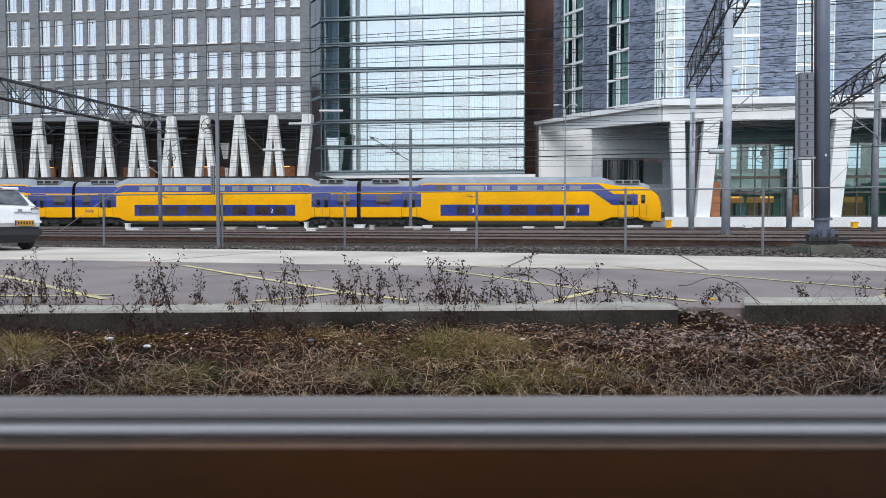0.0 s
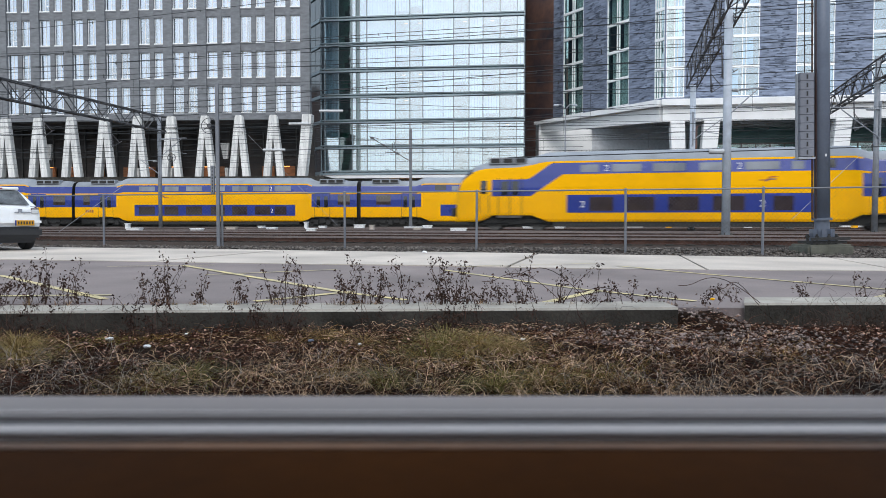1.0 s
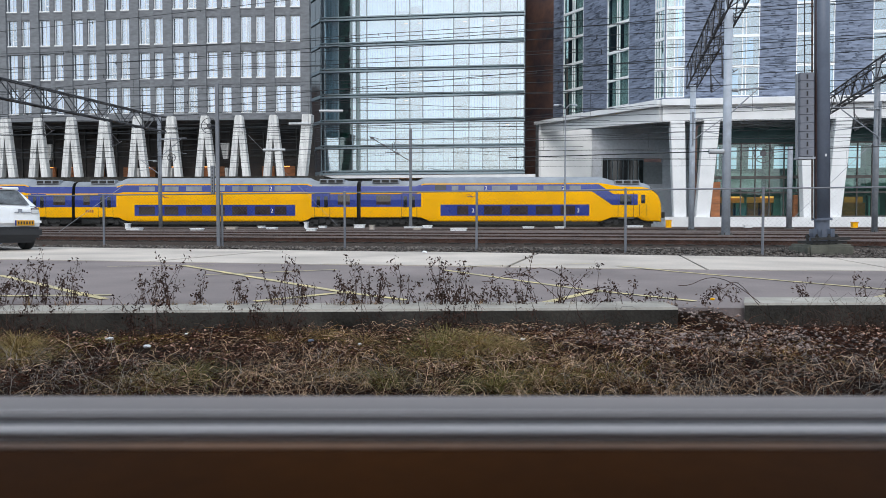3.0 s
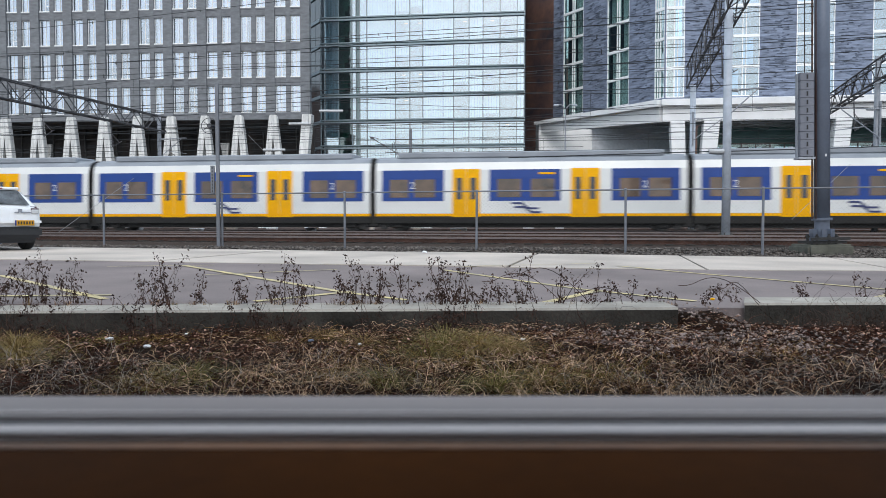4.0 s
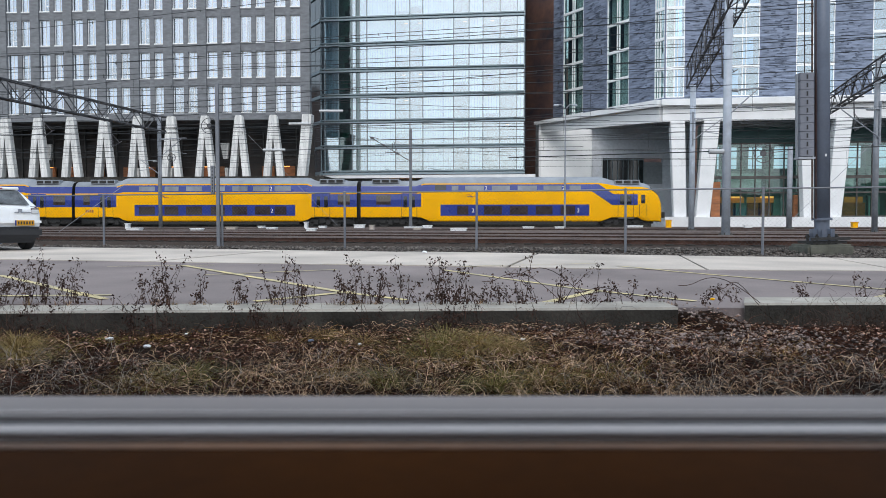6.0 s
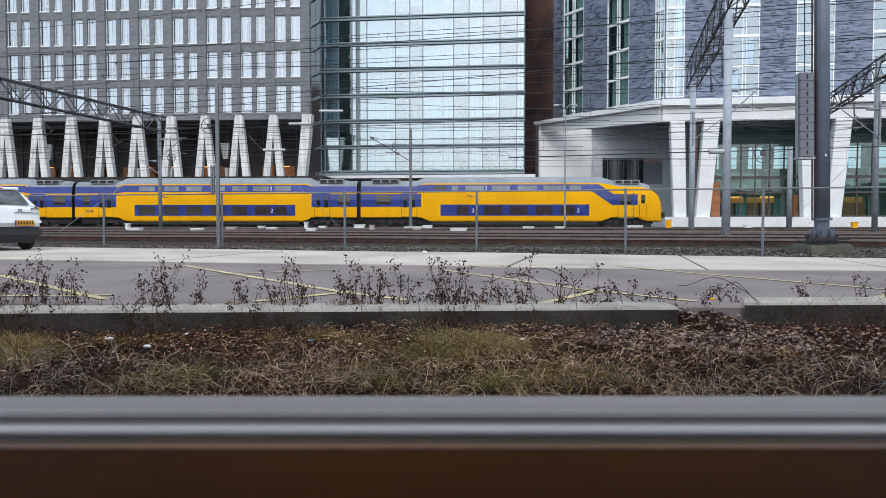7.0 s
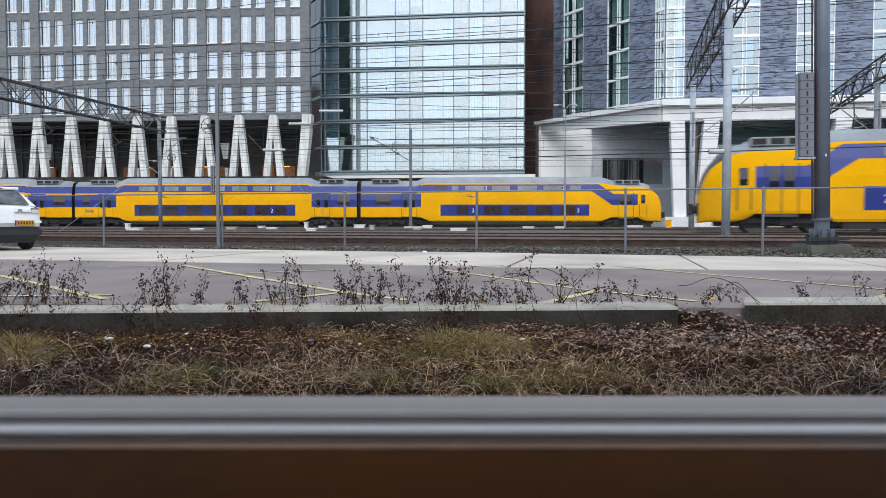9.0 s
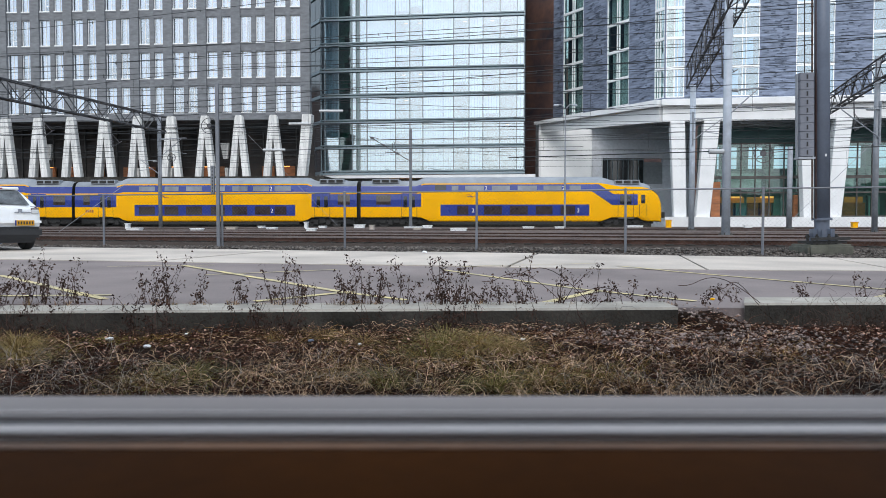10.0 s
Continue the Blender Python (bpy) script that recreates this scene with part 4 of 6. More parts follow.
def cantilever(x, y, z, reach, drop=1.3, side=1):
    t = thing("cantilever_arm", pose(x, y, z), "thin steel cantilever arm with pale insulators", "cantilever arm", "cantilever arms")
    bm = bmesh.new()
    tube(bm, (0, 0, 0), (side * reach, 0, 0.1), 0.035, n=6)
    tube(bm, (0, 0, -drop), (side * reach * 0.8, 0, 0), 0.03, n=6)
    tube(bm, (side * reach * 0.3, 0, -drop * 0.6), (side * reach, 0, -drop * 0.75), 0.025, n=6)
    tube(bm, (0, 0, -drop - 0.3), (0, 0, 0.4), 0.05, n=6)
    part("arm", bm, GALV, t)
    bm = bmesh.new()
    for k in range(5):
        f = 0.12 + 0.035 * k
        tube(bm, (side * reach * f, 0, 0.0), (side * reach * (f + 0.014), 0, 0.0), 0.075, n=8)
    part("insulator", bm, PORCELAIN, t)
    return t


for a in ((-22.2, 57.8, 6.9, 2.2, 1.5, 1), (-22.2, 57.8, 5.2, 1.6, 1.0, -1), (15.1, 44.8, 6.7, 2.2, 1.3, 1), (11.5, 29.9, 5.8, 1.4, 1.0, 1), (21.4, 36.3, 6.0, 2.4, 1.4, -1)):
    cantilever(*a)
t = thing("cantilever_arm", pose(-2.54, 57.8, 0), "slanted cantilever arm with dark insulators on a mast", "cantilever arm", "cantilever arms")
bm = bmesh.new()
tube(bm, (0, 0.1, 5.2), (-3.2, 0, 7.1), 0.035, n=6)
tube(bm, (-3.2, 0, 7.1), (-2.5, 0, 6.95), 0.03, n=6)
tube(bm, (-1.4, 0, 6.03), (-1.4, 0, 6.6), 0.025, n=6)
tube(bm, (-2.0, 0, 5.9), (-0.9, 0, 5.85), 0.025, n=6)
tube(bm, (-1.0, 0, 5.8), (-1.3, 0, 6.75), 0.02, n=6)
part("arm", bm, TRUSS, t)
for f in (0.28, 0.62, 0.9):
    bm = bmesh.new()
    for k in range(4):
        c = Vector((0, 0.1, 5.2)).lerp(Vector((-3.2, 0, 7.1)), f + 0.02 * k)
        tube(bm, c, c + Vector((-0.03, 0, 0.018)), 0.09, n=8)
    part("insulator", bm, TRUSS, t)
for p, q in (((-24.6, 45.5), 0), ((-23.3, 52.0), 0), ((-25.9, 39.5), 0), ((13.2, 36.8), 1), ((12.4, 33.2), 1), ((20.9, 35.0), 2), ((22.4, 40.5), 2), ((20.0, 32.0), 2)):
    top = (7.62, 8.8, 7.36)[q]
    t = thing("drop_hanger", pose(p[0], p[1], 0), "dark drop hanger below the lattice beam", "hanger", "drop hangers")
    bm = bmesh.new()
    tube(bm, (0, 0, top), (0.1, 0, top - 1.9), 0.035, n=6)
    tube(bm, (-0.5, 0.08, (7.55, 8.75, 7.3)[q]), (0.5, -0.08, (7.55, 8.75, 7.3)[q]), 0.04, n=6)
    tube(bm, (0.1, 0, top - 1.9), (0.75, 0, top - 1.5), 0.025, n=6)
    tube(bm, (0.0, 0, top - 0.9), (0.6, 0, top - 1.6), 0.02, n=6)
    part("rod", bm, TRUSS, t)
    bm = bmesh.new()
    for k in range(4):
        tube(bm, (0.1, 0, top - 1.5 - 0.09 * k), (0.1, 0, top - 1.53 - 0.09 * k), 0.085, n=8)
    part("insulator", bm, TRUSS, t)
# tensioning wheels
for x, y, z, r in ((-18.6, 59.0, 8.1, 0.62), (24.0, 55.5, 5.6, 0.7), (-20.9, 57.0, 5.4, 0.3)):
    if r:
        t = thing("tension_wheel", pose(x, y, z), "spoked steel tensioning wheel on the overhead line", "wheel", "tension wheels")
        bm = bmesh.new()
        pts = [(r * math.cos(i * math.pi / 10), 0, r * math.sin(i * math.pi / 10)) for i in range(20)]
        for a, b in zip(pts, pts[1:] + pts[:1]):
            tube(bm, a, b, 0.03, n=5)
        for i in range(0, 20, 4):
            tube(bm, (0, 0, 0), pts[i], 0.02, n=4)
        part("rim", bm, TRUSS, t)
        bm = bmesh.new()
        tube(bm, (0, -0.08, 0), (0, 0.08, 0), r * 0.3, n=10)
        part("hub", bm, TRUSS, t)
        if x > 0:
            bm = bmesh.new()
            tube(bm, (0, 0.05, 0), (2.5, 1.0, 0.3), 0.03, n=6)
            part("bracket", bm, TRUSS, t)


# ---- overhead wires ----
def cable(bm, pts, r):
    """One continuous thin cable through points that run along x."""
    rings = []
    for p in pts:
        rings.append([bm.verts.new((p[0], p[1] + dy * r, p[2] + dz * r)) for dy, dz in ((-1, 0), (0, 1), (1, 0), (0, -1))])
    for a, b in zip(rings, rings[1:]):
        for i in range(4):
            j = (i + 1) % 4
            bm.faces.new((a[i], b[i], b[j], a[j]))


rng = random.Random(31)
for n, (d0, k, zc, zm) in enumerate([(STAND[0], STAND[1], 5.5, 6.9), (61.5, 0.09, 5.5, 7.0), (53.5, 0.17, 5.5, 7.1), (PASS_A[0], PASS_A[1], 5.5, 7.1), (PASS_B[0], PASS_B[1], 5.5, 7.0), (PASS_C[0], PASS_C[1], 5.5, 7.2), (30.2, 0.25, 5.6, 7.3)]):
    t = thing("overhead_line", pose(0, 0, 0), "dark contact wire hung by droppers from a carrying wire", "overhead wire", "overhead lines")
    span = 38.0
    off = rng.uniform(0, span)
    contact, carry, drops = bmesh.new(), bmesh.new(), bmesh.new()
    pc, pm = [], []
    for i in range(-60, 61):
        a = i * 2.4
        x, y, kk = path(d0, k, a)
        f = ((a + off) % span) / span
        sag = 4 * f * (1 - f)
        pc.append((x, y + 0.15 * math.sin(a / 12), zc))
        pm.append((x, y + 0.15 * math.sin(a / 12), zm - 0.75 * sag))
        if i % 3 == 0 and abs(a) < 60:
            tube(drops, pc[-1], pm[-1], 0.008, n=3)
    cable(contact, pc, 0.013)
    cable(carry, pm, 0.013)
    part("contact_wire", contact, WIRE, t)
    part("carrying_wire", carry, WIRE, t)
    part("dropper", drops, WIRE, t)
# feeder wires that cross the view higher up
for x0, y0, z0, x1, y1, z1, sag in ((-60, 56, 9.6, 60, 30, 9.4, 0.8), (-60, 52, 10.2, 60, 26, 9.8, 0.8), (-60, 50, 8.6, 60, 26, 8.4, 0.6),
                                    (-60, 45, 8.4, 60, 16, 8.3, 0.6), (-60, 43, 7.3, 60, 16, 7.4, 0.4), (-60, 66, 9.0, 60, 58, 9.0, 0.6), (-60, 66, 8.0, 60, 60, 8.0, 0.5),
                                    (-50, 30, 9.9, 50, 18, 8.2, 0.5), (-39.2, 52.0, 12.98, 3.9, 44.0, 15.22, 0.25), (-39.2, 52.0, 11.63, 25.3, 36.0, 11.61, 0.25), (-36.2, 48.0, 9.82, 23.2, 33.0, 10.64, 0.25), (-34.7, 46.0, 6.51, 21.1, 30.0, 8.28, 0.25), (-33.9, 45.0, 7.83, 22.5, 32.0, 7.32, 0.25), (-42.2, 56.0, 12.78, 28.1, 40.0, 12.17, 0.25), (-60, 63, 8.3, 60, 48, 8.0, 0.4), (-60, 61, 7.6, 60, 46, 7.3, 0.4)):
    bm = bmesh.new()
    pts = []
    for i in range(41):
        f = i / 40
        pts.append((x0 + (x1 - x0) * f, y0 + (y1 - y0) * f, z0 + (z1 - z0) * f - sag * 4 * f * (1 - f)))
    cable(bm, pts, 0.018 if sag == 0.25 else 0.012 if y0 < 60 else 0.015)
    for j in (9, 15, 22, 28):
        p = Vector(pts[j])
        tube(bm, p + Vector((0, 0, 0.05)), p - Vector((0, 0, 0.10)), 0.022, n=6)
    if sag == 0.25:
        part("feeder_wire", bm, WIRE, t)
        continue
    tagged(part("feeder_wire", bm, WIRE), "thin dark feeder wire strung between masts", "overhead wire", "feeder wires")
# guy wires with pale insulators
for p, q in (((-16.0, 58, 8.0), (-8.0, 56, 0.2)), ((-16.9, 40.5, 2.9), (-20.2, 38.6, -0.1)), ((21.4, 36.5, 4.6), (15.6, 33.0, 0.6))):
    bm = bmesh.new()
    tube(bm, p, q, 0.011, n=5)
    tagged(part("guy_wire", bm, GALV), "pale guy wire anchoring a mast", "guy wire", "guy wires")
for x, y, z, w in ((-8.6, 57, 8.98, 1.8), (-13.0, 57, 6.0, 1.7), (-11.0, 57, 8.0, 1.7), (33.5, 50, 6.2, 2.0), (11.05, 29.95, 3.35, 0.6)):
    t = thing("rod_insulator", pose(x, y, z), "pale rod insulator in a tension wire", "insulator", "rod insulators")
    bm = bmesh.new()
    tube(bm, (-w / 2, 0, 0), (w / 2, 0, 0), 0.10, n=8)
    part("rod", bm, PORCELAIN, t)
    bm = bmesh.new()
    tube(bm, (-w * 14, 0, -0.25), (-w / 2, 0, 0), 0.02, n=4)
    tube(bm, (w / 2, 0, 0), (w * 14, 0, 0.25), 0.02, n=4)
    part("wire", bm, WIRE, t)

# ---- chain-link fence ----
fence = thing("chain_link_fence", along(18.8, 0.26), "low galvanised chain-link fence with a top rail", "fence")
post_a = [-17.6, -13.8, -10.15, -6.3, -2.68, 0.87, 4.52, 7.57, 10.9, 14.3, 17.7]
base = lambda a: -0.24 if a > -4 else -0.24 + 0.12 * min(1, (-4 - a) / 6)
for i, a in enumerate(post_a):
    bm = bmesh.new()
    tube(bm, (a, 0, base(a) - 0.2), (a + 0.01 * (i % 3 - 1), 0, 1.30), 0.030, n=10)
    tube(bm, (a + 0.01 * (i % 3 - 1), 0, 1.30), (a + 0.01 * (i % 3 - 1), 0, 1.33), 0.042, 0.02, n=10)
    part("post", bm, MASTGREY, fence)
bm = bmesh.new()
for a, b in zip(post_a, post_a[1:]):
    tube(bm, (a, 0, 1.29), (b, 0, 1.29), 0.018, n=8)
part("top_rail", bm, MASTGREY, fence)
bm = bmesh.new()
step, rr = 0.098, 0.0013
n = int((post_a[-1] - post_a[0]) / step)
H = 1.36
for i in range(-int(H / step), n):
    for sgn in (1, -1):
        x0 = post_a[0] + i * step
        za, zb_ = -0.08, 1.28
        xa, xb = (x0, x0 + (zb_ - za)) if sgn > 0 else (x0 + (zb_ - za), x0)
        # clip to the fence's length
        if xa < post_a[0] or xb < post_a[0] or xa > post_a[-1] or xb > post_a[-1]:
            continue
        v = [bm.verts.new(p) for p in ((xa - rr, 0, za), (xa + rr, 0, za), (xb + rr, 0, zb_), (xb - rr, 0, zb_))]
        bm.faces.new(v)
part("mesh_wire", bm, MESHWIRE, fence, "diamond wire mesh")["kind"] = "stuff"

# ---- double-deck coaches ----
SIDE = [(0.50, 1.36), (0.62, 1.42), (1.0, 1.45), (1.8, 1.46), (2.45, 1.46), (3.05, 1.41), (3.16, 1.40), (3.80, 1.31), (3.90, 1.29), (4.22, 1.12), (4.42, 0.78), (4.5, 0.35), (4.52, 0.0)]


def side_y(z):
    return float(np.interp(z, [p[0] for p in SIDE], [p[1] for p in SIDE]))


def loft(stations, paint):
    """A coach body through cross-sections. stations: x, lowest edge, roof height, width factor. paint(x, z, level) gives a material index."""
    bm = bmesh.new()
    rings = []
    lv = len(SIDE)
    for x, low, top, wf in stations:
        half = []
        for z, y in SIDE:
            belt = 2.45 - max(0.0, 3.0 - top)
            zz = belt + (z - 2.45) * (top - belt) / 2.07 if z > 2.45 else low + (z - low) * (belt - low) / (2.45 - low)
            half.append((y * wf, max(low, zz)))
        full = [(-y, z) for y, z in half] + [(y, z) for y, z in half[-2::-1]]
        rings.append([bm.verts.new((x, y, z)) for y, z in full])
    n = len(rings[0])
    for (r, s), (q, t) in zip(zip(rings, stations), list(zip(rings, stations))[1:]):
        for i in range(n - 1):
            lev = i if i < lv - 1 else n - 2 - i
            f = [r[i], q[i], q[i + 1], r[i + 1]]
            zm = (SIDE[lev][0] + SIDE[min(lev + 1, lv - 1)][0]) / 2
            if (r[i].co - r[i + 1].co).length < 1e-5 and (q[i].co - q[i + 1].co).length < 1e-5:
                continue
            fc = bm.faces.new(f)
            fc.material_index = paint((s[0] + t[0]) / 2, zm, lev)
            fc.smooth = lev > 7 or (s[0] > 24.8 and SIDE[0][0] == 0.5)
        bm.faces.new((r[0], r[-1], q[-1], q[0])).material_index = 3
    bm.faces.new(rings[0]).material_index = 3
    bm.faces.new(rings[-1][::-1]).material_index = 3 if stations[-1][2] > 3.4 else paint(stations[-1][0], 1.2, 3)
    bmesh.ops.remove_doubles(bm, verts=list(bm.verts), dist=1e-5)
    return bm


def skin(x0, x1, lower, upper, side, out=0.008, nx=1, nz=4, yf=side_y):
    """A thin sheet that follows the coach's side between two heights; lower and upper may vary along x."""
    bm = bmesh.new()
    lo = lower if callable(lower) else (lambda x: lower)
    up = upper if callable(upper) else (lambda x: upper)
    g = []
    for i in range(nx + 1):
        x = x0 + (x1 - x0) * i / nx
        col = []
        for j in range(nz + 1):
            z = lo(x) + (up(x) - lo(x)) * j / nz
            col.append(bm.verts.new((x, side * (yf(z) + out), z)))
        g.append(col)
    for a, b in zip(g, g[1:]):
        for j in range(nz):
            bm.faces.new((a[j], b[j], b[j + 1], a[j + 1]))
    rim = [e for e in bm.edges if len(e.link_faces) == 1]
    ext = bmesh.ops.extrude_edge_only(bm, edges=rim)
    for v in [v for v in ext["geom"] if isinstance(v, bmesh.types.BMVert)]:
        v.co.y -= side * (out + 0.004)
    return bm


def wheel_mesh():
    bm = bmesh.new()
    tube(bm, (0, -0.07, 0), (0, 0.07, 0), 0.46, n=20)
    tube(bm, (0, -0.10, 0), (0, 0.10, 0), 0.12, n=10)
    return mesh_of("wheel", bm, STEEL)


WHEEL = wheel_mesh()
bm = boxes((-1.9, 1.9, -1.1, -0.98, 0.42, 0.66), (-1.9, 1.9, 0.98, 1.1, 0.42, 0.66), (-0.3, 0.3, -1.15, 1.15, 0.35, 0.8), (-1.5, -1.0, -1.16, -1.08, 0.3, 0.55), (1.0, 1.5, -1.16, -1.08, 0.3, 0.55),
           (-0.75, -0.35, -1.2, -1.06, 0.2, 0.62), (0.35, 0.75, -1.2, -1.06, 0.2, 0.62))
BOGIE = mesh_of("bogie", rounded(bm, 0.02, 1), SKIRT)


def bogie(coach, x, gauge=0.75):
    b = part("bogie", BOGIE, None, coach, m=pose(x, 0, 0))
    for dx in (-1.25, 1.25):
        for y in (-gauge, gauge):
            part("wheel", WHEEL, None, b, m=pose(dx, y, 0.46))


TWO = glyph("2", 0.5)
SCREEN = mat("tinted_windscreen", (0.045, 0.05, 0.06), 0.22, vary=0.2, spec=0.3)
YB = [YELLOW, BLUE, ROOF, SKIRT, SCREEN]


def logo(coach, x, z, side, a=LOGO, b=LOGOB, s=0.75):
    """An emblem of two parallel zigzag lines, set flat on the side."""
    for dz, paint_, shift in ((0.09, a, -0.06), (-0.09, b, 0.06)):
        mid = [(-0.62 + shift, 0.12), (-0.16 + shift, 0.12), (0.16 + shift, -0.12), (0.62 + shift, -0.12)]
        up = [(x + p * s, z + (q + dz + 0.04) * s) for p, q in mid]
        low = [(x + (p - 0.03) * s, z + (q + dz - 0.04) * s) for p, q in mid]
        bm = bmesh.new()
        y = side * (side_y(z) + 0.008)
        prism(bm, up + low[::-1], min(y, y - side * 0.06), max(y, y - side * 0.06))
        part("emblem", bm, paint_, coach)


def door_pair(coach, x, side, z0=0.92, z1=3.02):
    for k in (0, 1):
        w = 0.66
        bm = skin(x + k * (w + 0.03), x + k * (w + 0.03) + w, z0, 1.8, side, 0.016, 1, 2)
        for f in bm.faces:
            f.material_index = 0
        up = skin(x + k * (w + 0.03), x + k * (w + 0.03) + w, 1.8, z1, side, 0.016, 1, 4)
        me = bpy.data.meshes.new("tmp")
        up.to_mesh(me)
        up.free()
        n0 = len(bm.faces)
        bm.from_mesh(me)
        bpy.data.meshes.remove(me)
        bm.faces.ensure_lookup_table()
        for f in list(bm.faces)[n0:]:
            f.material_index = 1
        d = part("door", bm, [YELLOW, BLUE], coach)
        e = x + k * (w + 0.03)
        for a, b, lo, hi in ((e - 0.035, e, z0 - 0.04, z1), (e + w, e + w + 0.035, z0 - 0.04, z1), (e, e + w, z0 - 0.05, z0)):
            part("seal", skin(a, b, lo, hi, side, 0.010, 1, 4), RUBBER, d)
        part("door_window", skin(x + k * (w + 0.03) + 0.16, x + k * (w + 0.03) + w - 0.16, 1.75, 2.75, side, 0.024, 1, 3), DARK, d)


def vent(coach, x0, x1, z=3.98):
    for s in (-1, 1):
        bm = bmesh.new()
        n = 3
        w = (x1 - x0) / n
        part("roof_vent", rounded(boxes((x0, x1, min(s * 0.6, s * 1.26), max(s * 0.6, s * 1.26), z - 0.05, z + 0.34)), 0.03, 1), ROOF, coach)
        for i in range(n):
            y = s * 1.262
            box(bm, x0 + i * w + 0.08, x0 + (i + 1) * w - 0.08, min(y, y + s * 0.01), max(y, y + s * 0.01), z + 0.02, z + 0.27)
        part("louvre", bm, SKIRT, coach)


def panes(coach, spans, z0, z1, name, mt, twos=()):
    for s in (-1, 1):
        for a, b in spans:
            part(name, skin(a, b, z0, z1, s, 0.016, 1, 3), mt, coach)


def number(coach, x, z):
    for s in (-1, 1):
        y = s * (side_y(z + 0.2) + 0.03)
        part("number", TWO, None, coach, m=pose(x if s < 0 else x + 0.35, y, z, 90 if s < 0 else 90, 0, 0 if s < 0 else 180))


# Upper panes are paler: reflected sky is put into their colour.
UPPANE = mat("upper_pane_sky_toned", (0.16, 0.18, 0.22), 0.08, vary=0.3, scale=0.6, spec=1.0)


def mid_coach():
    t = thing("railway_coach", pose(0, 0, 0), "yellow and blue double-deck railway coach with grey roof", "railway coach", "double-deck coaches")
    L = 26.5

    def paint(x, z, lev):
        door = x < 4.1 or x > 22.2
        if lev >= 8:
            return 2
        if door:
            return 1 if (1.8 < z < 3.05 or z > 3.16) else 0
        return 1 if 3.16 < z < 3.8 else 0
    st = [(0.18, 0.86, 4.2, 1), (4.1, 0.86, 4.2, 1), (4.3, 0.86, 4.3, 1), (4.7, 0.62, 4.5, 1), (5.1, 0.5, 4.52, 1), (13, 0.5, 4.52, 1), (21.3, 0.5, 4.52, 1), (21.8, 0.62, 4.5, 1), (22.2, 0.86, 4.3, 1), (22.5, 0.86, 4.2, 1), (26.32, 0.86, 4.2, 1)]
    part("body", loft(st, paint), YB, t)
    part("underframe", boxes((5.4, 21.0, -1.3, 1.3, 0.22, 0.52), (0.5, 5.4, -0.95, 0.95, 0.3, 0.9), (21.0, 26.0, -0.95, 0.95, 0.3, 0.9)), SKIRT, t)
    for s in (-1, 1):
        part("window_band", skin(5.8, 20.7, 1.0, 2.0, s, 0.008), BLUE, t)
    panes(t, [(6.2, 7.7), (8.6, 9.9), (10.6, 12.1), (12.9, 14.2), (14.9, 16.3), (17.0, 18.4), (18.8, 19.9)], 1.1, 1.86, "window", PANE)
    panes(t, [(6.2, 7.7), (8.6, 9.9), (10.6, 12.1), (12.9, 14.2), (14.9, 16.3), (16.8, 18.3), (18.8, 20.3)], 3.26, 3.68, "upper_window", UPPANE)
    panes(t, [(1.0, 1.6), (24.6, 25.7)], 2.0, 2.85, "window", PANE)
    for s in (-1, 1):
        door_pair(t, 2.4, s)
        door_pair(t, 22.5, s)
        logo(t, 8.6, 2.72, s, s=0.72)
        part("number_bars", boxes(*[(1.2 + 0.2 * i, 1.34 + 0.2 * i, min(s * 1.45, s * 1.466), max(s * 1.45, s * 1.466), 1.3, 1.55) for i in range(4)]), LOGO, t)
    number(t, 18.45, 1.3)
    number(t, 18.35, 3.3)
    vent(t, 1.6, 3.9)
    vent(t, 22.9, 25.1)
    bogie(t, 3.4)
    bogie(t, 23.1)
    part("gangway", boxes((-0.05, 0.2, -0.8, 0.8, 0.8, 3.6)), RUBBER, t, "black rubber gangway bellows")
    part("gangway", boxes((26.3, 26.55, -0.8, 0.8, 0.8, 3.6)), RUBBER, t, "black rubber gangway bellows")
    part("draw_bar", boxes((-0.3, 26.8, -0.1, 0.1, 0.72, 0.795)), SKIRT, t)
    return t


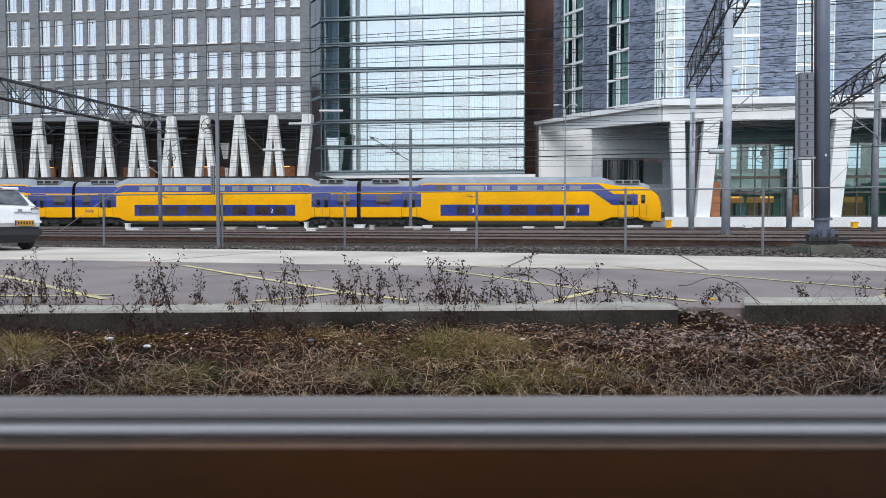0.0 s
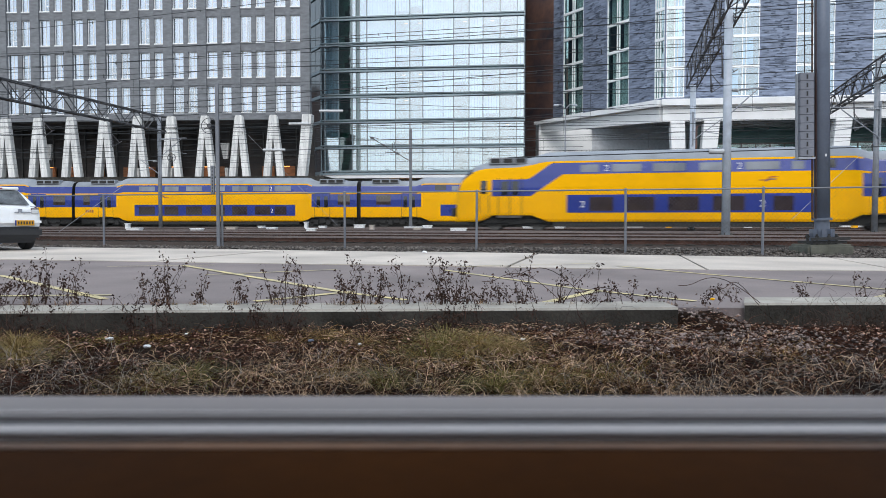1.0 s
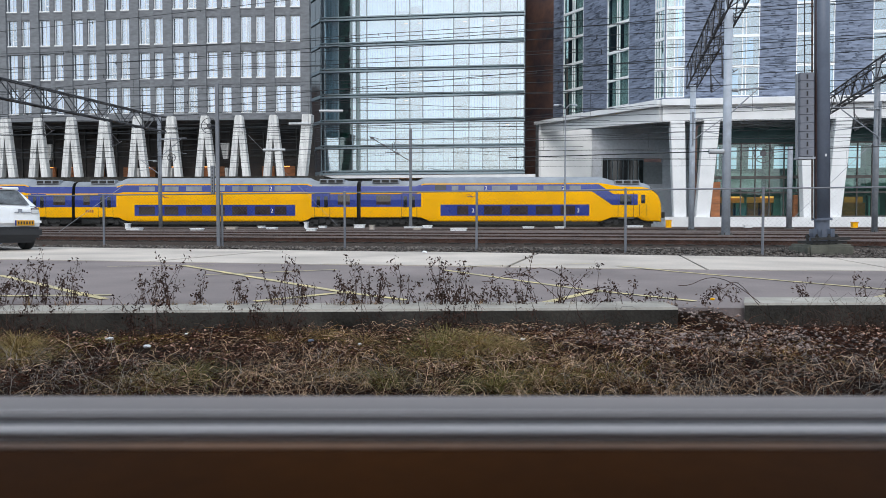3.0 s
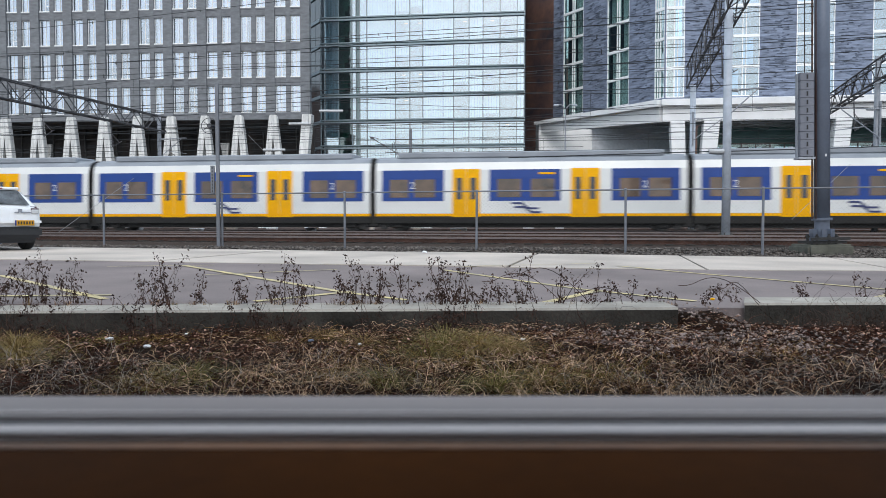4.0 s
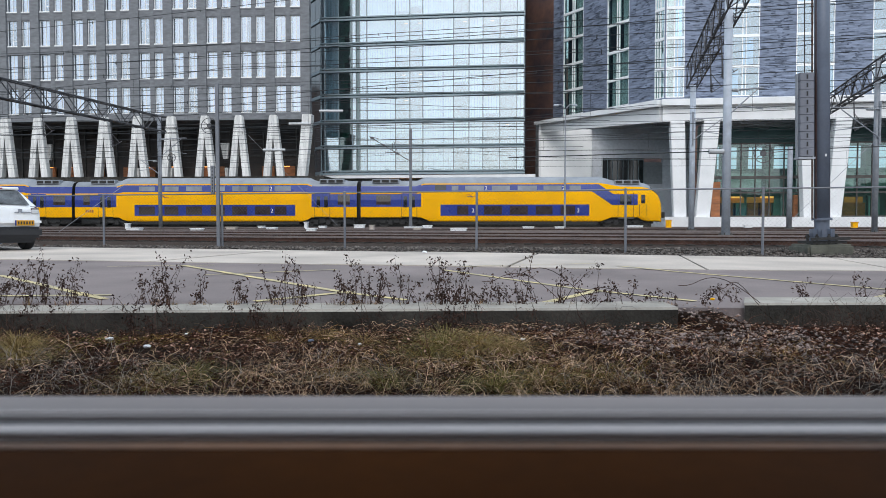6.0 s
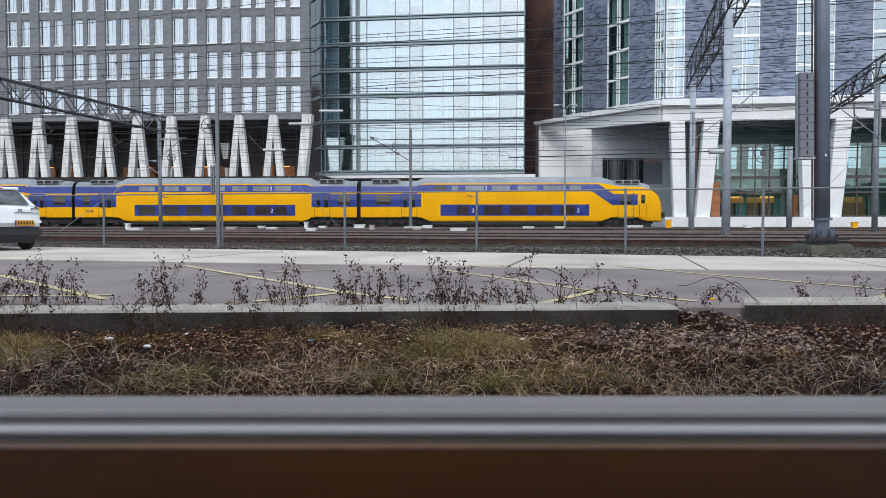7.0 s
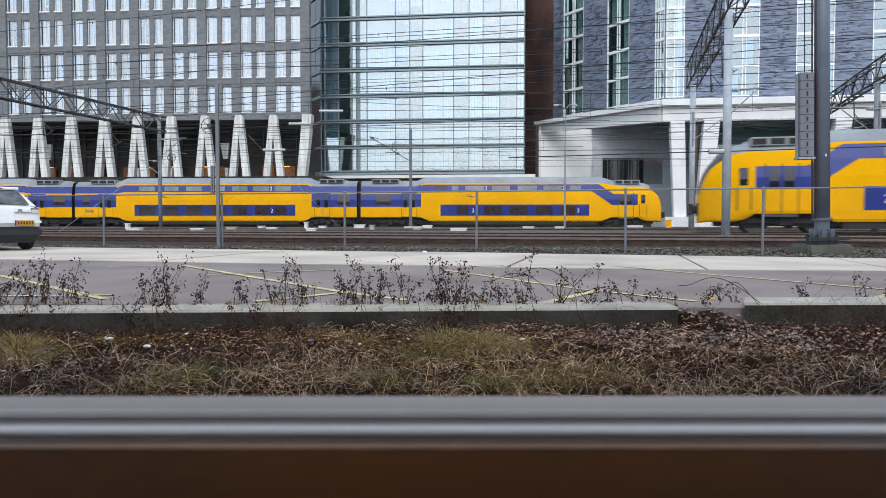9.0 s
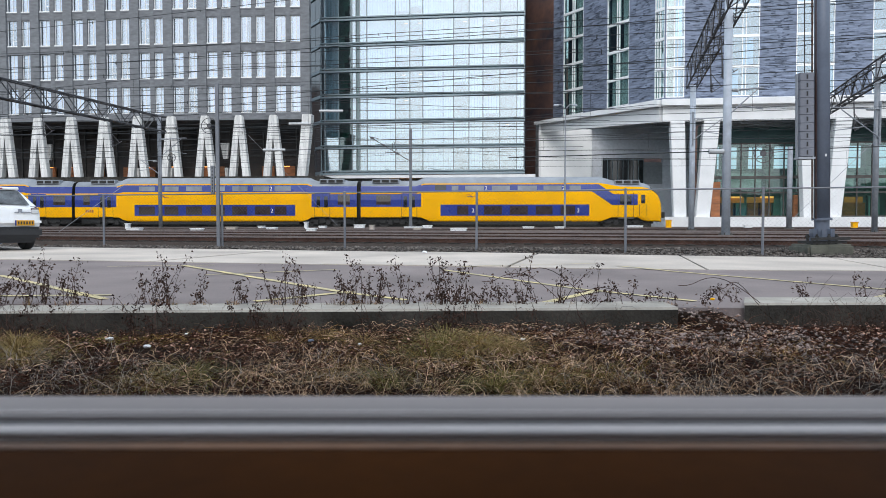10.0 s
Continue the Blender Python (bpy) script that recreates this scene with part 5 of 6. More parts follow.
def cab_coach():
    t = thing("cab_coach", pose(0, 0, 0), "yellow and blue double-deck driving coach with a sloped black windscreen", "railway coach", "double-deck coaches")

    def paint(x, z, lev):
        if x > 26.1:
            return 4 if lev >= 7 else 0
        if lev >= 8:
            return 2
        if x < 5.65:
            return 1 if (1.8 < z < 3.05 or z > 3.16) else 0
        if x < 20.9:
            return 1 if 3.16 < z < 3.8 else 0
        return 0
    st = [(0.18, 0.86, 4.2, 1), (5.2, 0.86, 4.2, 1), (5.65, 0.86, 4.4, 1), (6.0, 0.7, 4.52, 1), (6.4, 0.5, 4.52, 1), (13.5, 0.5, 4.52, 1), (20.9, 0.5, 4.52, 1), (21.7, 0.5, 4.5, 1), (22.2, 0.7, 4.4, 1), (22.6, 0.86, 4.26, 1), (23.4, 0.86, 4.08, 1), (24.9, 0.86, 4.03, 0.995), (25.3, 0.62, 4.0, 0.985), (25.7, 0.47, 3.9, 0.965), (26.05, 0.42, 3.74, 0.935), (26.3, 0.4, 3.54, 0.90), (26.55, 0.38, 3.26, 0.855), (26.75, 0.37, 2.98, 0.80), (26.92, 0.37, 2.66, 0.735), (27.05, 0.38, 2.34, 0.65), (27.12, 0.40, 2.05, 0.55), (27.16, 0.44, 1.8, 0.42)]
    part("body", loft(st, paint), YB, t)
    part("underframe", boxes((6.6, 21.4, -1.3, 1.3, 0.22, 0.52), (0.5, 6.6, -0.95, 0.95, 0.3, 0.9), (21.4, 26.4, -0.95, 0.95, 0.3, 0.9)), SKIRT, t)
    for s in (-1, 1):
        part("window_band", skin(7.4, 20.65, 1.0, 2.0, s, 0.008), BLUE, t)
        part("stripe", skin(20.85, 22.95, lambda x: np.interp(x, [20.85, 20.9, 22.65, 22.95], [3.16, 3.15, 1.95, 1.95]), lambda x: np.interp(x, [20.85, 21.5, 22.75, 22.95], [3.8, 3.8, 2.92, 2.9]), s, 0.009, 14, 8), BLUE, t, "blue diagonal stripe")
        part("stripe", skin(22.95, 24.9, 1.95, 2.9, s, 0.009, 2, 4), BLUE, t)
        part("cab_door", skin(23.2, 24.5, 0.95, 3.0, s, 0.005, 1, 4), YELLOW, t)
        for a, b, lo, hi in ((23.16, 23.2, 0.9, 3.0), (23.83, 23.87, 0.9, 3.0), (24.5, 24.54, 0.9, 3.0), (25.05, 25.09, 1.0, 2.0), (25.62, 25.66, 1.0, 2.0)):
            part("seam", skin(a, b, lo, hi, s, 0.011, 1, 4), RUBBER, t)
        part("door_window", skin(23.35, 23.75, 2.0, 2.8, s, 0.02, 1, 3), DARK, t)
        part("door_window", skin(23.95, 24.35, 2.0, 2.8, s, 0.02, 1, 3), DARK, t)
        part("cab_window", skin(25.2, 25.55, 2.1, 2.85, s, 0.008, 1, 3), DARK, t)
        part("hatch", skin(8.0 - 1.1, 7.9, 3.3, 3.75, s, 0.012, 1, 2), DARK, t)
        door_pair(t, 3.9, s)
        logo(t, 10.2, 2.72, s, s=0.72)
        part("headlight", rounded(boxes((26.86, 26.99, min(s * 0.7, s * 1.0), max(s * 0.7, s * 1.0), 1.25, 1.45)), 0.02, 1), PORCELAIN, t, "pale headlight")
        part("step", boxes((23.2, 24.6, min(s * 1.3, s * 1.5), max(s * 1.3, s * 1.5), 0.72, 0.84)), STEEL, t)
    panes(t, [(8.9, 9.9), (11.3, 12.9), (13.6, 15.2), (15.9, 17.4), (18.1, 19.4)], 1.1, 1.86, "window", PANE)
    panes(t, [(8.4, 9.0), (9.6, 11.3), (12.0, 13.6), (14.3, 16.0), (16.6, 18.2), (18.9, 19.9)], 3.26, 3.68, "upper_window", UPPANE)
    panes(t, [(1.6, 2.9)], 2.0, 2.85, "window", PANE)
    number(t, 10.2, 1.3)
    number(t, 10.0 - 0.6 + 1.95, 3.3)
    number(t, 19.55, 1.3)
    number(t, 18.25, 3.3)
    vent(t, 1.2, 3.6)
    vent(t, 22.9, 25.1, 3.84)
    bogie(t, 3.4)
    bogie(t, 23.6)
    part("gangway", boxes((-0.05, 0.2, -0.8, 0.8, 0.8, 3.6)), RUBBER, t, "black rubber gangway bellows")
    bm = bmesh.new()
    tube(bm, (26.6, 0, 1.05), (27.42, 0, 1.05), 0.2, 0.17, 12)
    box(bm, 27.36, 27.55, -0.28, 0.28, 0.8, 1.32)
    part("coupler", bm, SKIRT, t, "black automatic coupler")
    part("coupler_recess", rounded(boxes((26.7, 27.2, -0.55, 0.55, 0.72, 1.42)), 0.06, 2), SKIRT, t, "black recess round the coupler")
    return t


# ---- low commuter cars ----
def low_y(z):
    return float(np.interp(z, [0.4, 0.8, 1.6, 3.1, 3.5, 3.8, 4.0], [1.36, 1.42, 1.44, 1.38, 1.27, 1.0, 0.5]))


LOW = [(0.42, 1.34), (0.78, 1.42), (0.92, 1.43), (1.56, 1.44), (2.3, 1.42), (3.16, 1.37), (3.55, 1.26), (3.75, 1.05), (3.9, 0.6), (3.92, 0.0)]
WB = [WHITE, SBLUE, ROOF, SKIRT, AMBER, DARK]


def low_body(stations, paint):
    keep = list(SIDE)
    SIDE[:] = LOW
    bm = loft(stations, paint)
    SIDE[:] = keep
    return bm


def low_skin(*a, **k):
    return skin(*a, yf=low_y, **k)


def commuter_door(t, x, s):
    for k in (0, 1):
        d = part("door", low_skin(x + 0.72 * k, x + 0.72 * k + 0.70, 0.74, 3.2, s, out=0.02, nz=5), AMBER, t, "amber sliding door")
        part("door_window", low_skin(x + 0.72 * k + 0.2, x + 0.72 * k + 0.5, 1.65, 2.75, s, out=0.03, nz=3), DARK, d)


def low_paint(x, z, lev):
    if lev == 0:
        return 3
    if lev == 1:
        return 4
    return 2 if lev >= 6 else 0


# Patchy brown colour stands for the lit saloon behind the glass.
CABIN = mat("saloon_light_toned_glass", (0.10, 0.055, 0.03), 0.06, vary=0.6, scale=1.2, spec=0.8)


def low_panes(t, spans, z0=1.75, z1=2.68):
    for s in (-1, 1):
        for a, b in spans:
            part("window", low_skin(a, b, z0, z1, s, out=0.02, nz=3), CABIN, t)




def low_mid():
    t = thing("commuter_car", pose(0, 0, 0), "white and blue low commuter railcar with amber doors", "railcar", "commuter cars")
    st = [(x, 0.42, 4.52, 1) for x in (0.15, 0.5, 8, 15.5, 15.85)]
    part("body", low_body(st, low_paint), WB, t)
    for s in (-1, 1):
        for a, b in ((0.5, 3.75), (6.1, 9.7), (12.2, 15.5)):
            part("window_band", low_skin(a, b, 1.56, 3.16, s, out=0.008), SBLUE, t)
        for x in (4.2, 10.2):
            commuter_door(t, x, s)
        logo(t, 8.0, 1.22, s, LOGOB, LOGOB, 1.1)
        part("destination", low_skin(8.6, 9.4, 2.9, 3.0, s, out=0.016, nz=1), AMBER, t, "lit amber destination strip")
    low_panes(t, [(0.9, 1.9), (2.2, 3.3), (6.5, 7.7), (8.2, 9.4), (12.6, 13.6), (14.0, 15.1)])
    for x, z in ((2.0, 2.2), (13.7, 2.2)):
        for s in (-1, 1):
            part("number", TWO, None, t, m=pose(x if s < 0 else x + 0.35, s * (low_y(z + 0.2) + 0.03), z, 90, 0, 0 if s < 0 else 180))
    part("roof_unit", rounded(boxes((1.2, 14.8, -0.95, 0.95, 3.8, 4.12)), 0.06, 1), ROOF, t)
    part("underframe", boxes((0.3, 15.7, -1.0, 1.0, 0.2, 0.6)), SKIRT, t)
    part("gangway", boxes((-0.02, 0.16, -1.1, 1.1, 0.7, 3.6)), RUBBER, t, "black gangway bellows")
    part("gangway", boxes((15.84, 16.02, -1.1, 1.1, 0.7, 3.6)), RUBBER, t, "black gangway bellows")
    b = part("bogie", BOGIE, None, t, m=pose(0.0, 0, -0.1))
    for dx in (-1.25, 1.25):
        for y in (-0.75, 0.75):
            part("wheel", WHEEL, None, b, m=pose(dx, y, 0.56))
    return t


def low_end():
    """A driving car with its nose at x = 18.7."""
    t = thing("commuter_cab_car", pose(0, 0, 0), "white and blue commuter driving railcar with a rounded nose", "railcar", "commuter cars")

    def paint(x, z, lev):
        if x > 17.3 and lev >= 5:
            return 5 if x > 17.75 else 1
        if x > 10.5 and lev >= 6:
            return 1 if x > 12 else 2
        return low_paint(x, z, lev)
    st = [(0.15, 0.42, 4.52, 1), (8, 0.42, 4.52, 1), (12, 0.42, 4.52, 1), (16.2, 0.42, 4.5, 1), (16.9, 0.42, 4.3, 0.99), (17.5, 0.42, 3.85, 0.95), (18.0, 0.42, 3.3, 0.85), (18.4, 0.5, 2.75, 0.7), (18.62, 0.7, 2.35, 0.5), (18.7, 1.0, 2.0, 0.35)]
    part("body", low_body(st, paint), WB, t)
    for s in (-1, 1):
        part("window_band", low_skin(0.4, 8.0, 1.56, 3.16, s, out=0.008), SBLUE, t)
        part("window_band", low_skin(10.5, 17.0, 1.56, 3.16, s, out=0.008), SBLUE, t)
        part("window_band", low_skin(17.0, 18.05, lambda x: np.interp(x, [17, 17.4, 18.05], [1.56, 1.6, 2.15]), lambda x: np.interp(x, [17, 17.3, 18.05], [3.16, 3.05, 2.3]), s, out=-0.03, nx=8, nz=6), SBLUE, t)
        commuter_door(t, 8.5, s)
        part("stripe", low_skin(11.0, 14.8, 2.78, 2.84, s, out=0.018, nz=1), WHITE, t)
        part("cab_window", low_skin(16.3, 16.65, 2.0, 2.75, s, out=0.02, nz=3), DARK, t)
        logo(t, 13.0, 1.22, s, LOGOB, LOGOB, 1.1)
        part("destination", low_skin(1.6, 2.4, 2.9, 3.0, s, out=0.016, nz=1), AMBER, t, "lit amber destination strip")
    low_panes(t, [(0.8, 2.0), (2.6, 3.8), (4.4, 5.6), (6.2, 7.4), (11.1, 12.5), (13.3, 14.8)])
    for x, z in ((5.8, 2.2), (12.75, 2.25)):
        for s in (-1, 1):
            part("number", TWO, None, t, m=pose(x if s < 0 else x + 0.35, s * (low_y(z + 0.2) + 0.03), z, 90, 0, 0 if s < 0 else 180))
    part("roof_unit", rounded(boxes((1.2, 10.8, -0.95, 0.95, 3.8, 4.12)), 0.06, 1), ROOF, t)
    part("underframe", boxes((0.3, 17.6, -1.0, 1.0, 0.2, 0.6)), SKIRT, t)
    part("roof_unit", rounded(boxes((11.2, 16.0, -0.95, 0.95, 3.8, 4.1)), 0.08, 2), SBLUE, t, "blue roof fairing")
    part("louvre", boxes((12.2, 14.6, -0.965, -0.94, 3.93, 4.04)), SKIRT, t)
    part("gangway", boxes((-0.02, 0.16, -1.1, 1.1, 0.7, 3.6)), RUBBER, t, "black gangway bellows")
    for x in (0.0, 14.6):
        b = part("bogie", BOGIE, None, t, m=pose(x, 0, -0.1))
        for dx in (-1.25, 1.25):
            for y in (-0.75, 0.75):
                part("wheel", WHEEL, None, b, m=pose(dx, y, 0.56))
    bm = bmesh.new()
    tube(bm, (18.2, 0, 0.95), (18.95, 0, 0.95), 0.14, 0.12, 10)
    part("coupler", bm, SKIRT, t, "black automatic coupler")
    return t


# ---- trains made up of those coaches ----
MID, CAB, LMID, LEND = mid_coach(), cab_coach(), low_mid(), low_end()
LEN = {MID: 26.5, CAB: 27.55, LMID: 16.0, LEND: 18.7}
used = set()


def car(kind):
    if kind in used:
        return copy_thing(kind, pose(0, 0, 0))
    used.add(kind)
    return kind


def consist(kinds, sense):
    """Coaches from the leading one back. sense +1: the train runs towards +x. Returns rows of (coach, its middle behind the leading nose, turn, half length)."""
    out, back = [], 0.0
    for i, kind in enumerate(kinds):
        L = LEN[kind]
        first = i == 0 or kinds[i - 1] in (CAB, LEND) and kind in (CAB, LEND) and i > 1
        if kind in (CAB, LEND):
            turn = (0 if first else 180) if sense > 0 else (180 if first else 0)
        else:
            turn = 0 if sense > 0 else 180
        out.append((car(kind), back + L / 2, turn, L / 2))
        back += L
    return out


def place(row, track, nose, sense):
    coach, behind, turn, h = row
    return path_pose(*track, nose - sense * behind, turn) @ pose(-h, 0, 0)


standing = consist([CAB, MID, MID], 1)
for r in standing:
    r[0].matrix_basis = place(r, STAND, 20.0, 1)
train_a = consist([CAB] + [MID] * 4 + [CAB], -1)
train_b = consist([LEND] + [LMID] * 4 + [LEND] + [LEND] + [LMID] * 2 + [LEND], 1)
train_c = consist([CAB, MID, MID, CAB] * 2, 1)

NOSE_A = [(0, 74.65), (0.6, 74.65), (0.8, 61.65), (0.9, 34.15), (1.0, 0.59), (1.1, -33.41), (1.2, -66.65), (1.3, -98.75), (1.4, -131.15), (1.5, -163.85), (1.6, -197.35), (1.7, -229.35), (2.0, -262.35), (2.4, -268.35), (10, -268.35)]
NOSE_B = [(0, -95), (3.2, -95), (3.5, -82), (3.7, -49), (3.8, -18.07), (3.9, 13.63), (4.0, 47.2), (4.1, 85.3), (4.2, 122.8), (4.3, 160.6), (4.4, 198), (4.5, 232), (4.9, 264), (5.3, 268), (10, 268)]
NOSE_C = [(0, -329.65), (6.9, -329.65), (7.6, -129.65), (7.8, -83.65), (7.9, -56.65), (8.0, -29.15), (8.1, -1.6), (8.2, 26.05), (8.3, 53.25), (8.4, 78.95), (8.5, 105.5), (8.6, 130.85), (8.7, 154.95), (8.8, 179.15), (8.9, 204.05), (9.0, 227.85), (9.1, 251.95), (9.2, 275.95), (9.6, 318.95), (10, 320.95)]

# ---- parked white hatchback, seen from behind ----
def hatchback():
    t = thing("hatchback_car", pose(-9.75, 16.3, -0.115, 0, 0, 50), "white hatchback with black bumper parked on the yard", "car")
    # sections across the car from the tail forward: y (forward), width half, sill z, belt z, roof z, roof half width
    st = [(0.00, 0.74, 0.42, 0.93, 0.94, 0.62), (0.10, 0.82, 0.34, 0.97, 1.03, 0.62), (0.30, 0.85, 0.30, 1.00, 1.26, 0.56), (0.55, 0.86, 0.28, 1.00, 1.40, 0.54), (1.0, 0.87, 0.26, 0.98, 1.45, 0.62),
          (1.9, 0.87, 0.25, 0.96, 1.47, 0.62), (2.5, 0.87, 0.25, 0.95, 1.42, 0.61), (3.2, 0.86, 0.26, 0.93, 1.02, 0.64), (3.8, 0.80, 0.30, 0.80, 0.88, 0.60), (4.03, 0.66, 0.36, 0.66, 0.70, 0.5)]
    bm = bmesh.new()
    rings = []
    for y, w, z0, zb, zr, wr in st:
        half = [(w * 0.93, z0), (w, z0 + 0.18), (w, zb - 0.12), (w * 0.96, zb), (wr + (w - wr) * 0.25, zb + (zr - zb) * 0.7), (wr, zr - 0.02), (wr * 0.6, zr + 0.015), (0, zr + 0.02)]
        full = half + [(-a, b) for a, b in half[-2::-1]]
        rings.append([bm.verts.new((a * 1.045, y + 0.01, b)) for a, b in full])
    n = len(rings[0])
    for r, q in zip(rings, rings[1:]):
        for i in range(n - 1):
            f = bm.faces.new((r[i], r[i + 1], q[i + 1], q[i]))
            f.smooth = True
        bm.faces.new((r[-1], r[0], q[0], q[-1]))
    bm.faces.new(rings[0][::-1])
    bm.faces.new(rings[-1])
    soft_body = part("body", bm, CARPAINT, t)
    smooth = soft_body.modifiers.new("rounding", "SUBSURF")
    smooth.levels = smooth.render_levels = 2
    bm = bmesh.new()

    def quad(pts):
        bm.faces.new([bm.verts.new(p) for p in pts])
    # rear window
    quad([(-0.57, 0.085, 1.03), (0.57, 0.085, 1.03), (0.45, 0.40, 1.345), (-0.45, 0.40, 1.345)])
    ext = bmesh.ops.solidify(bm, geom=list(bm.faces), thickness=0.02)
    part("rear_window", bm, CARGLASS, t, m=pose(0.03, -0.03, 0.0))
    part("window_wiper", boxes((-0.35, 0.05, 0.06, 0.08, 1.05, 1.065)), PLASTIC, t)
    for s in (-1, 1):
        bm = bmesh.new()
        prism_pts = [(0.75, 1.04), (2.35, 1.0), (2.05, 1.36), (0.95, 1.38)]
        a = [bm.verts.new((s * (0.80 - 0.16 * (z - 1.0) / 0.4 + 0.03), y, z)) for y, z in prism_pts]
        b = [bm.verts.new((s * (0.76 - 0.16 * (z - 1.0) / 0.4 + 0.03), y, z)) for y, z in prism_pts]
        bm.faces.new(a), bm.faces.new(b[::-1])
        for i in range(4):
            bm.faces.new((a[i], a[(i + 1) % 4], b[(i + 1) % 4], b[i]))
        part("side_window", bm, DARK, t)
        bm = boxes((min(s * 0.58, s * 0.80), max(s * 0.58, s * 0.80), 0.03, 0.36, 0.79, 0.99))
        part("tail_light", rounded(bm, 0.04, 2), SMOKED, t, "smoked red tail light with clear lower part")
        bm = boxes((min(s * 0.62, s * 0.79), max(s * 0.62, s * 0.79), 0.005, 0.3, 0.82, 0.92))
        part("lens", rounded(bm, 0.02, 1), PORCELAIN, t)
        for y in (0.72, 3.25):
            tm = bmesh.new()
            tube(tm, (s * 0.66, y, 0.31), (s * 0.86, y, 0.31), 0.31, n=24)
            w = part("wheel", rounded(tm, 0.02, 1), RUBBER, t, "black tyre")
            rm = bmesh.new()
            tube(rm, (s * 0.84, y, 0.31), (s * 0.875, y, 0.31), 0.2, n=16)
            part("rim", rm, GALV, w)
    part("bumper", rounded(boxes((-0.84, 0.84, -0.06, 0.35, 0.28, 0.53)), 0.06, 4), PLASTIC, t, "black plastic rear bumper")
    part("upper_bumper", rounded(boxes((-0.85, 0.85, -0.05, 0.3, 0.51, 0.77)), 0.10, 4), CARPAINT, t)
    plate = part("number_plate", rounded(boxes((-0.26, 0.26, -0.068, -0.045, 0.56, 0.67)), 0.006, 1), PLATEYELLOW, t, "yellow number plate with dark bars", m=pose(0.45, -0.004, -0.06) @ Matrix.Diagonal((0.78, 1, 1.1, 1)))
    part("plate_bars", boxes(*[(-0.19 + 0.075 * i, -0.15 + 0.075 * i, -0.072, -0.067, 0.585, 0.645) for i in range(6)]), PLASTIC, plate)
    part("plate_strip", boxes((-0.262, -0.225, -0.0715, -0.067, 0.56, 0.67)), SBLUE, plate)
    part("badge", boxes((0.02, 0.10, 0.0, 0.03, 0.86, 0.93)), GALV, t, m=pose(0.32, -0.01, 0))
    part("lettering_bars", boxes((0.28, 0.50, 0.012, 0.03, 0.84, 0.865), (0.15, 0.24, 0.012, 0.03, 0.84, 0.865)), GALV, t, m=pose(0.12, -0.015, 0))
    part("spoiler", rounded(boxes((-0.50, 0.50, 0.36, 0.62, 1.36, 1.43)), 0.02, 1), CARPAINT, t)
    part("brake_light", boxes((-0.15, 0.15, 0.352, 0.37, 1.385, 1.41)), REDLENS, t)
    part("valance", rounded(boxes((-0.74, 0.74, 0.06, 0.5, 0.17, 0.36)), 0.05, 2), PLASTIC, t, "black underbody valance")
    part("shadow_gap", boxes((-0.8, 0.8, 0.3, 3.8, 0.2, 0.3)), PLASTIC, t)
    return t


hatchback()

# ---- dead weeds, litter and grass in front of the yard ----
def leaves(bm, at, count, spread, rng):
    """Shrivelled, folded leaves and seed husks round a stem's node."""
    for _ in range(count):
        q = at + Vector((rng.gauss(0, spread), rng.gauss(0, spread), rng.gauss(0, spread))) * 1.3
        u = Vector((rng.gauss(0, 1), rng.gauss(0, 1), rng.gauss(-0.8, 0.7))).normalized() * rng.uniform(0.012, 0.045)
        w = u.cross(Vector((rng.gauss(0, 1), rng.gauss(0, 1), 0.3))).normalized() * rng.uniform(0.004, 0.010)
        v = [bm.verts.new(c) for c in (q, q + u * 0.45 + w, q + u, q + u * 0.55 - w * 0.8 + Vector((0, 0, 0.006)))]
        bm.faces.new((v[0], v[1], v[2]))
        bm.faces.new((v[0], v[2], v[3]))


def weed(x, y, z, h, stems, spread, seed, lean=0.0, heads=True):
    rng = random.Random(seed)
    t = thing("dead_weed", pose(x, y, z), "dry brown weed with seed heads beside the concrete beam", "weed", "dead weeds")
    st, hd = bmesh.new(), bmesh.new()
    for i in range(stems):
        a = rng.uniform(0, 6.283)
        hh = h * rng.choice((rng.uniform(0.25, 0.6), rng.uniform(0.6, 1.12)))
        p = Vector((rng.gauss(0, spread * 0.5), rng.gauss(0, spread * 0.25), 0))
        d = Vector((rng.gauss(lean, 0.12), rng.gauss(0, 0.1), 1)).normalized()
        n = 6
        r = rng.uniform(0.0018, 0.0042)
        pts = [p.copy()]
        for k in range(n):
            d = (d + Vector((rng.gauss(0, 0.14), rng.gauss(0, 0.14), 0))).normalized()
            p = p + d * hh / n
            pts.append(p.copy())
        for k in range(n):
            tube(st, pts[k], pts[k + 1], r * (1 - 0.1 * k), r * (0.9 - 0.1 * k), 4)
            if k >= 1:
                for _ in range(rng.choice((0, 0, 1, 1, 2))):
                    b = Vector((rng.gauss(0, 0.6), rng.gauss(0, 0.5), rng.uniform(0.1, 1.0))).normalized() * hh * rng.uniform(0.05, 0.2)
                    tube(st, pts[k], pts[k] + b, r * 0.55, r * 0.4, 3)
                    if heads:
                        leaves(hd, pts[k] + b, rng.randint(1, 4), 0.012, rng)
                    leaves(hd, pts[k] + b * 0.5, 1, 0.008, rng)
        if heads:
            leaves(hd, pts[-1], rng.randint(3, 9), 0.017, rng)
            leaves(hd, pts[-2], rng.randint(1, 4), 0.013, rng)
    tagged(part("dry_stem", st, TWIG, t), kind="stuff")
    tagged(part("dry_foliage", hd, TWIG, t), kind="stuff")
    return t


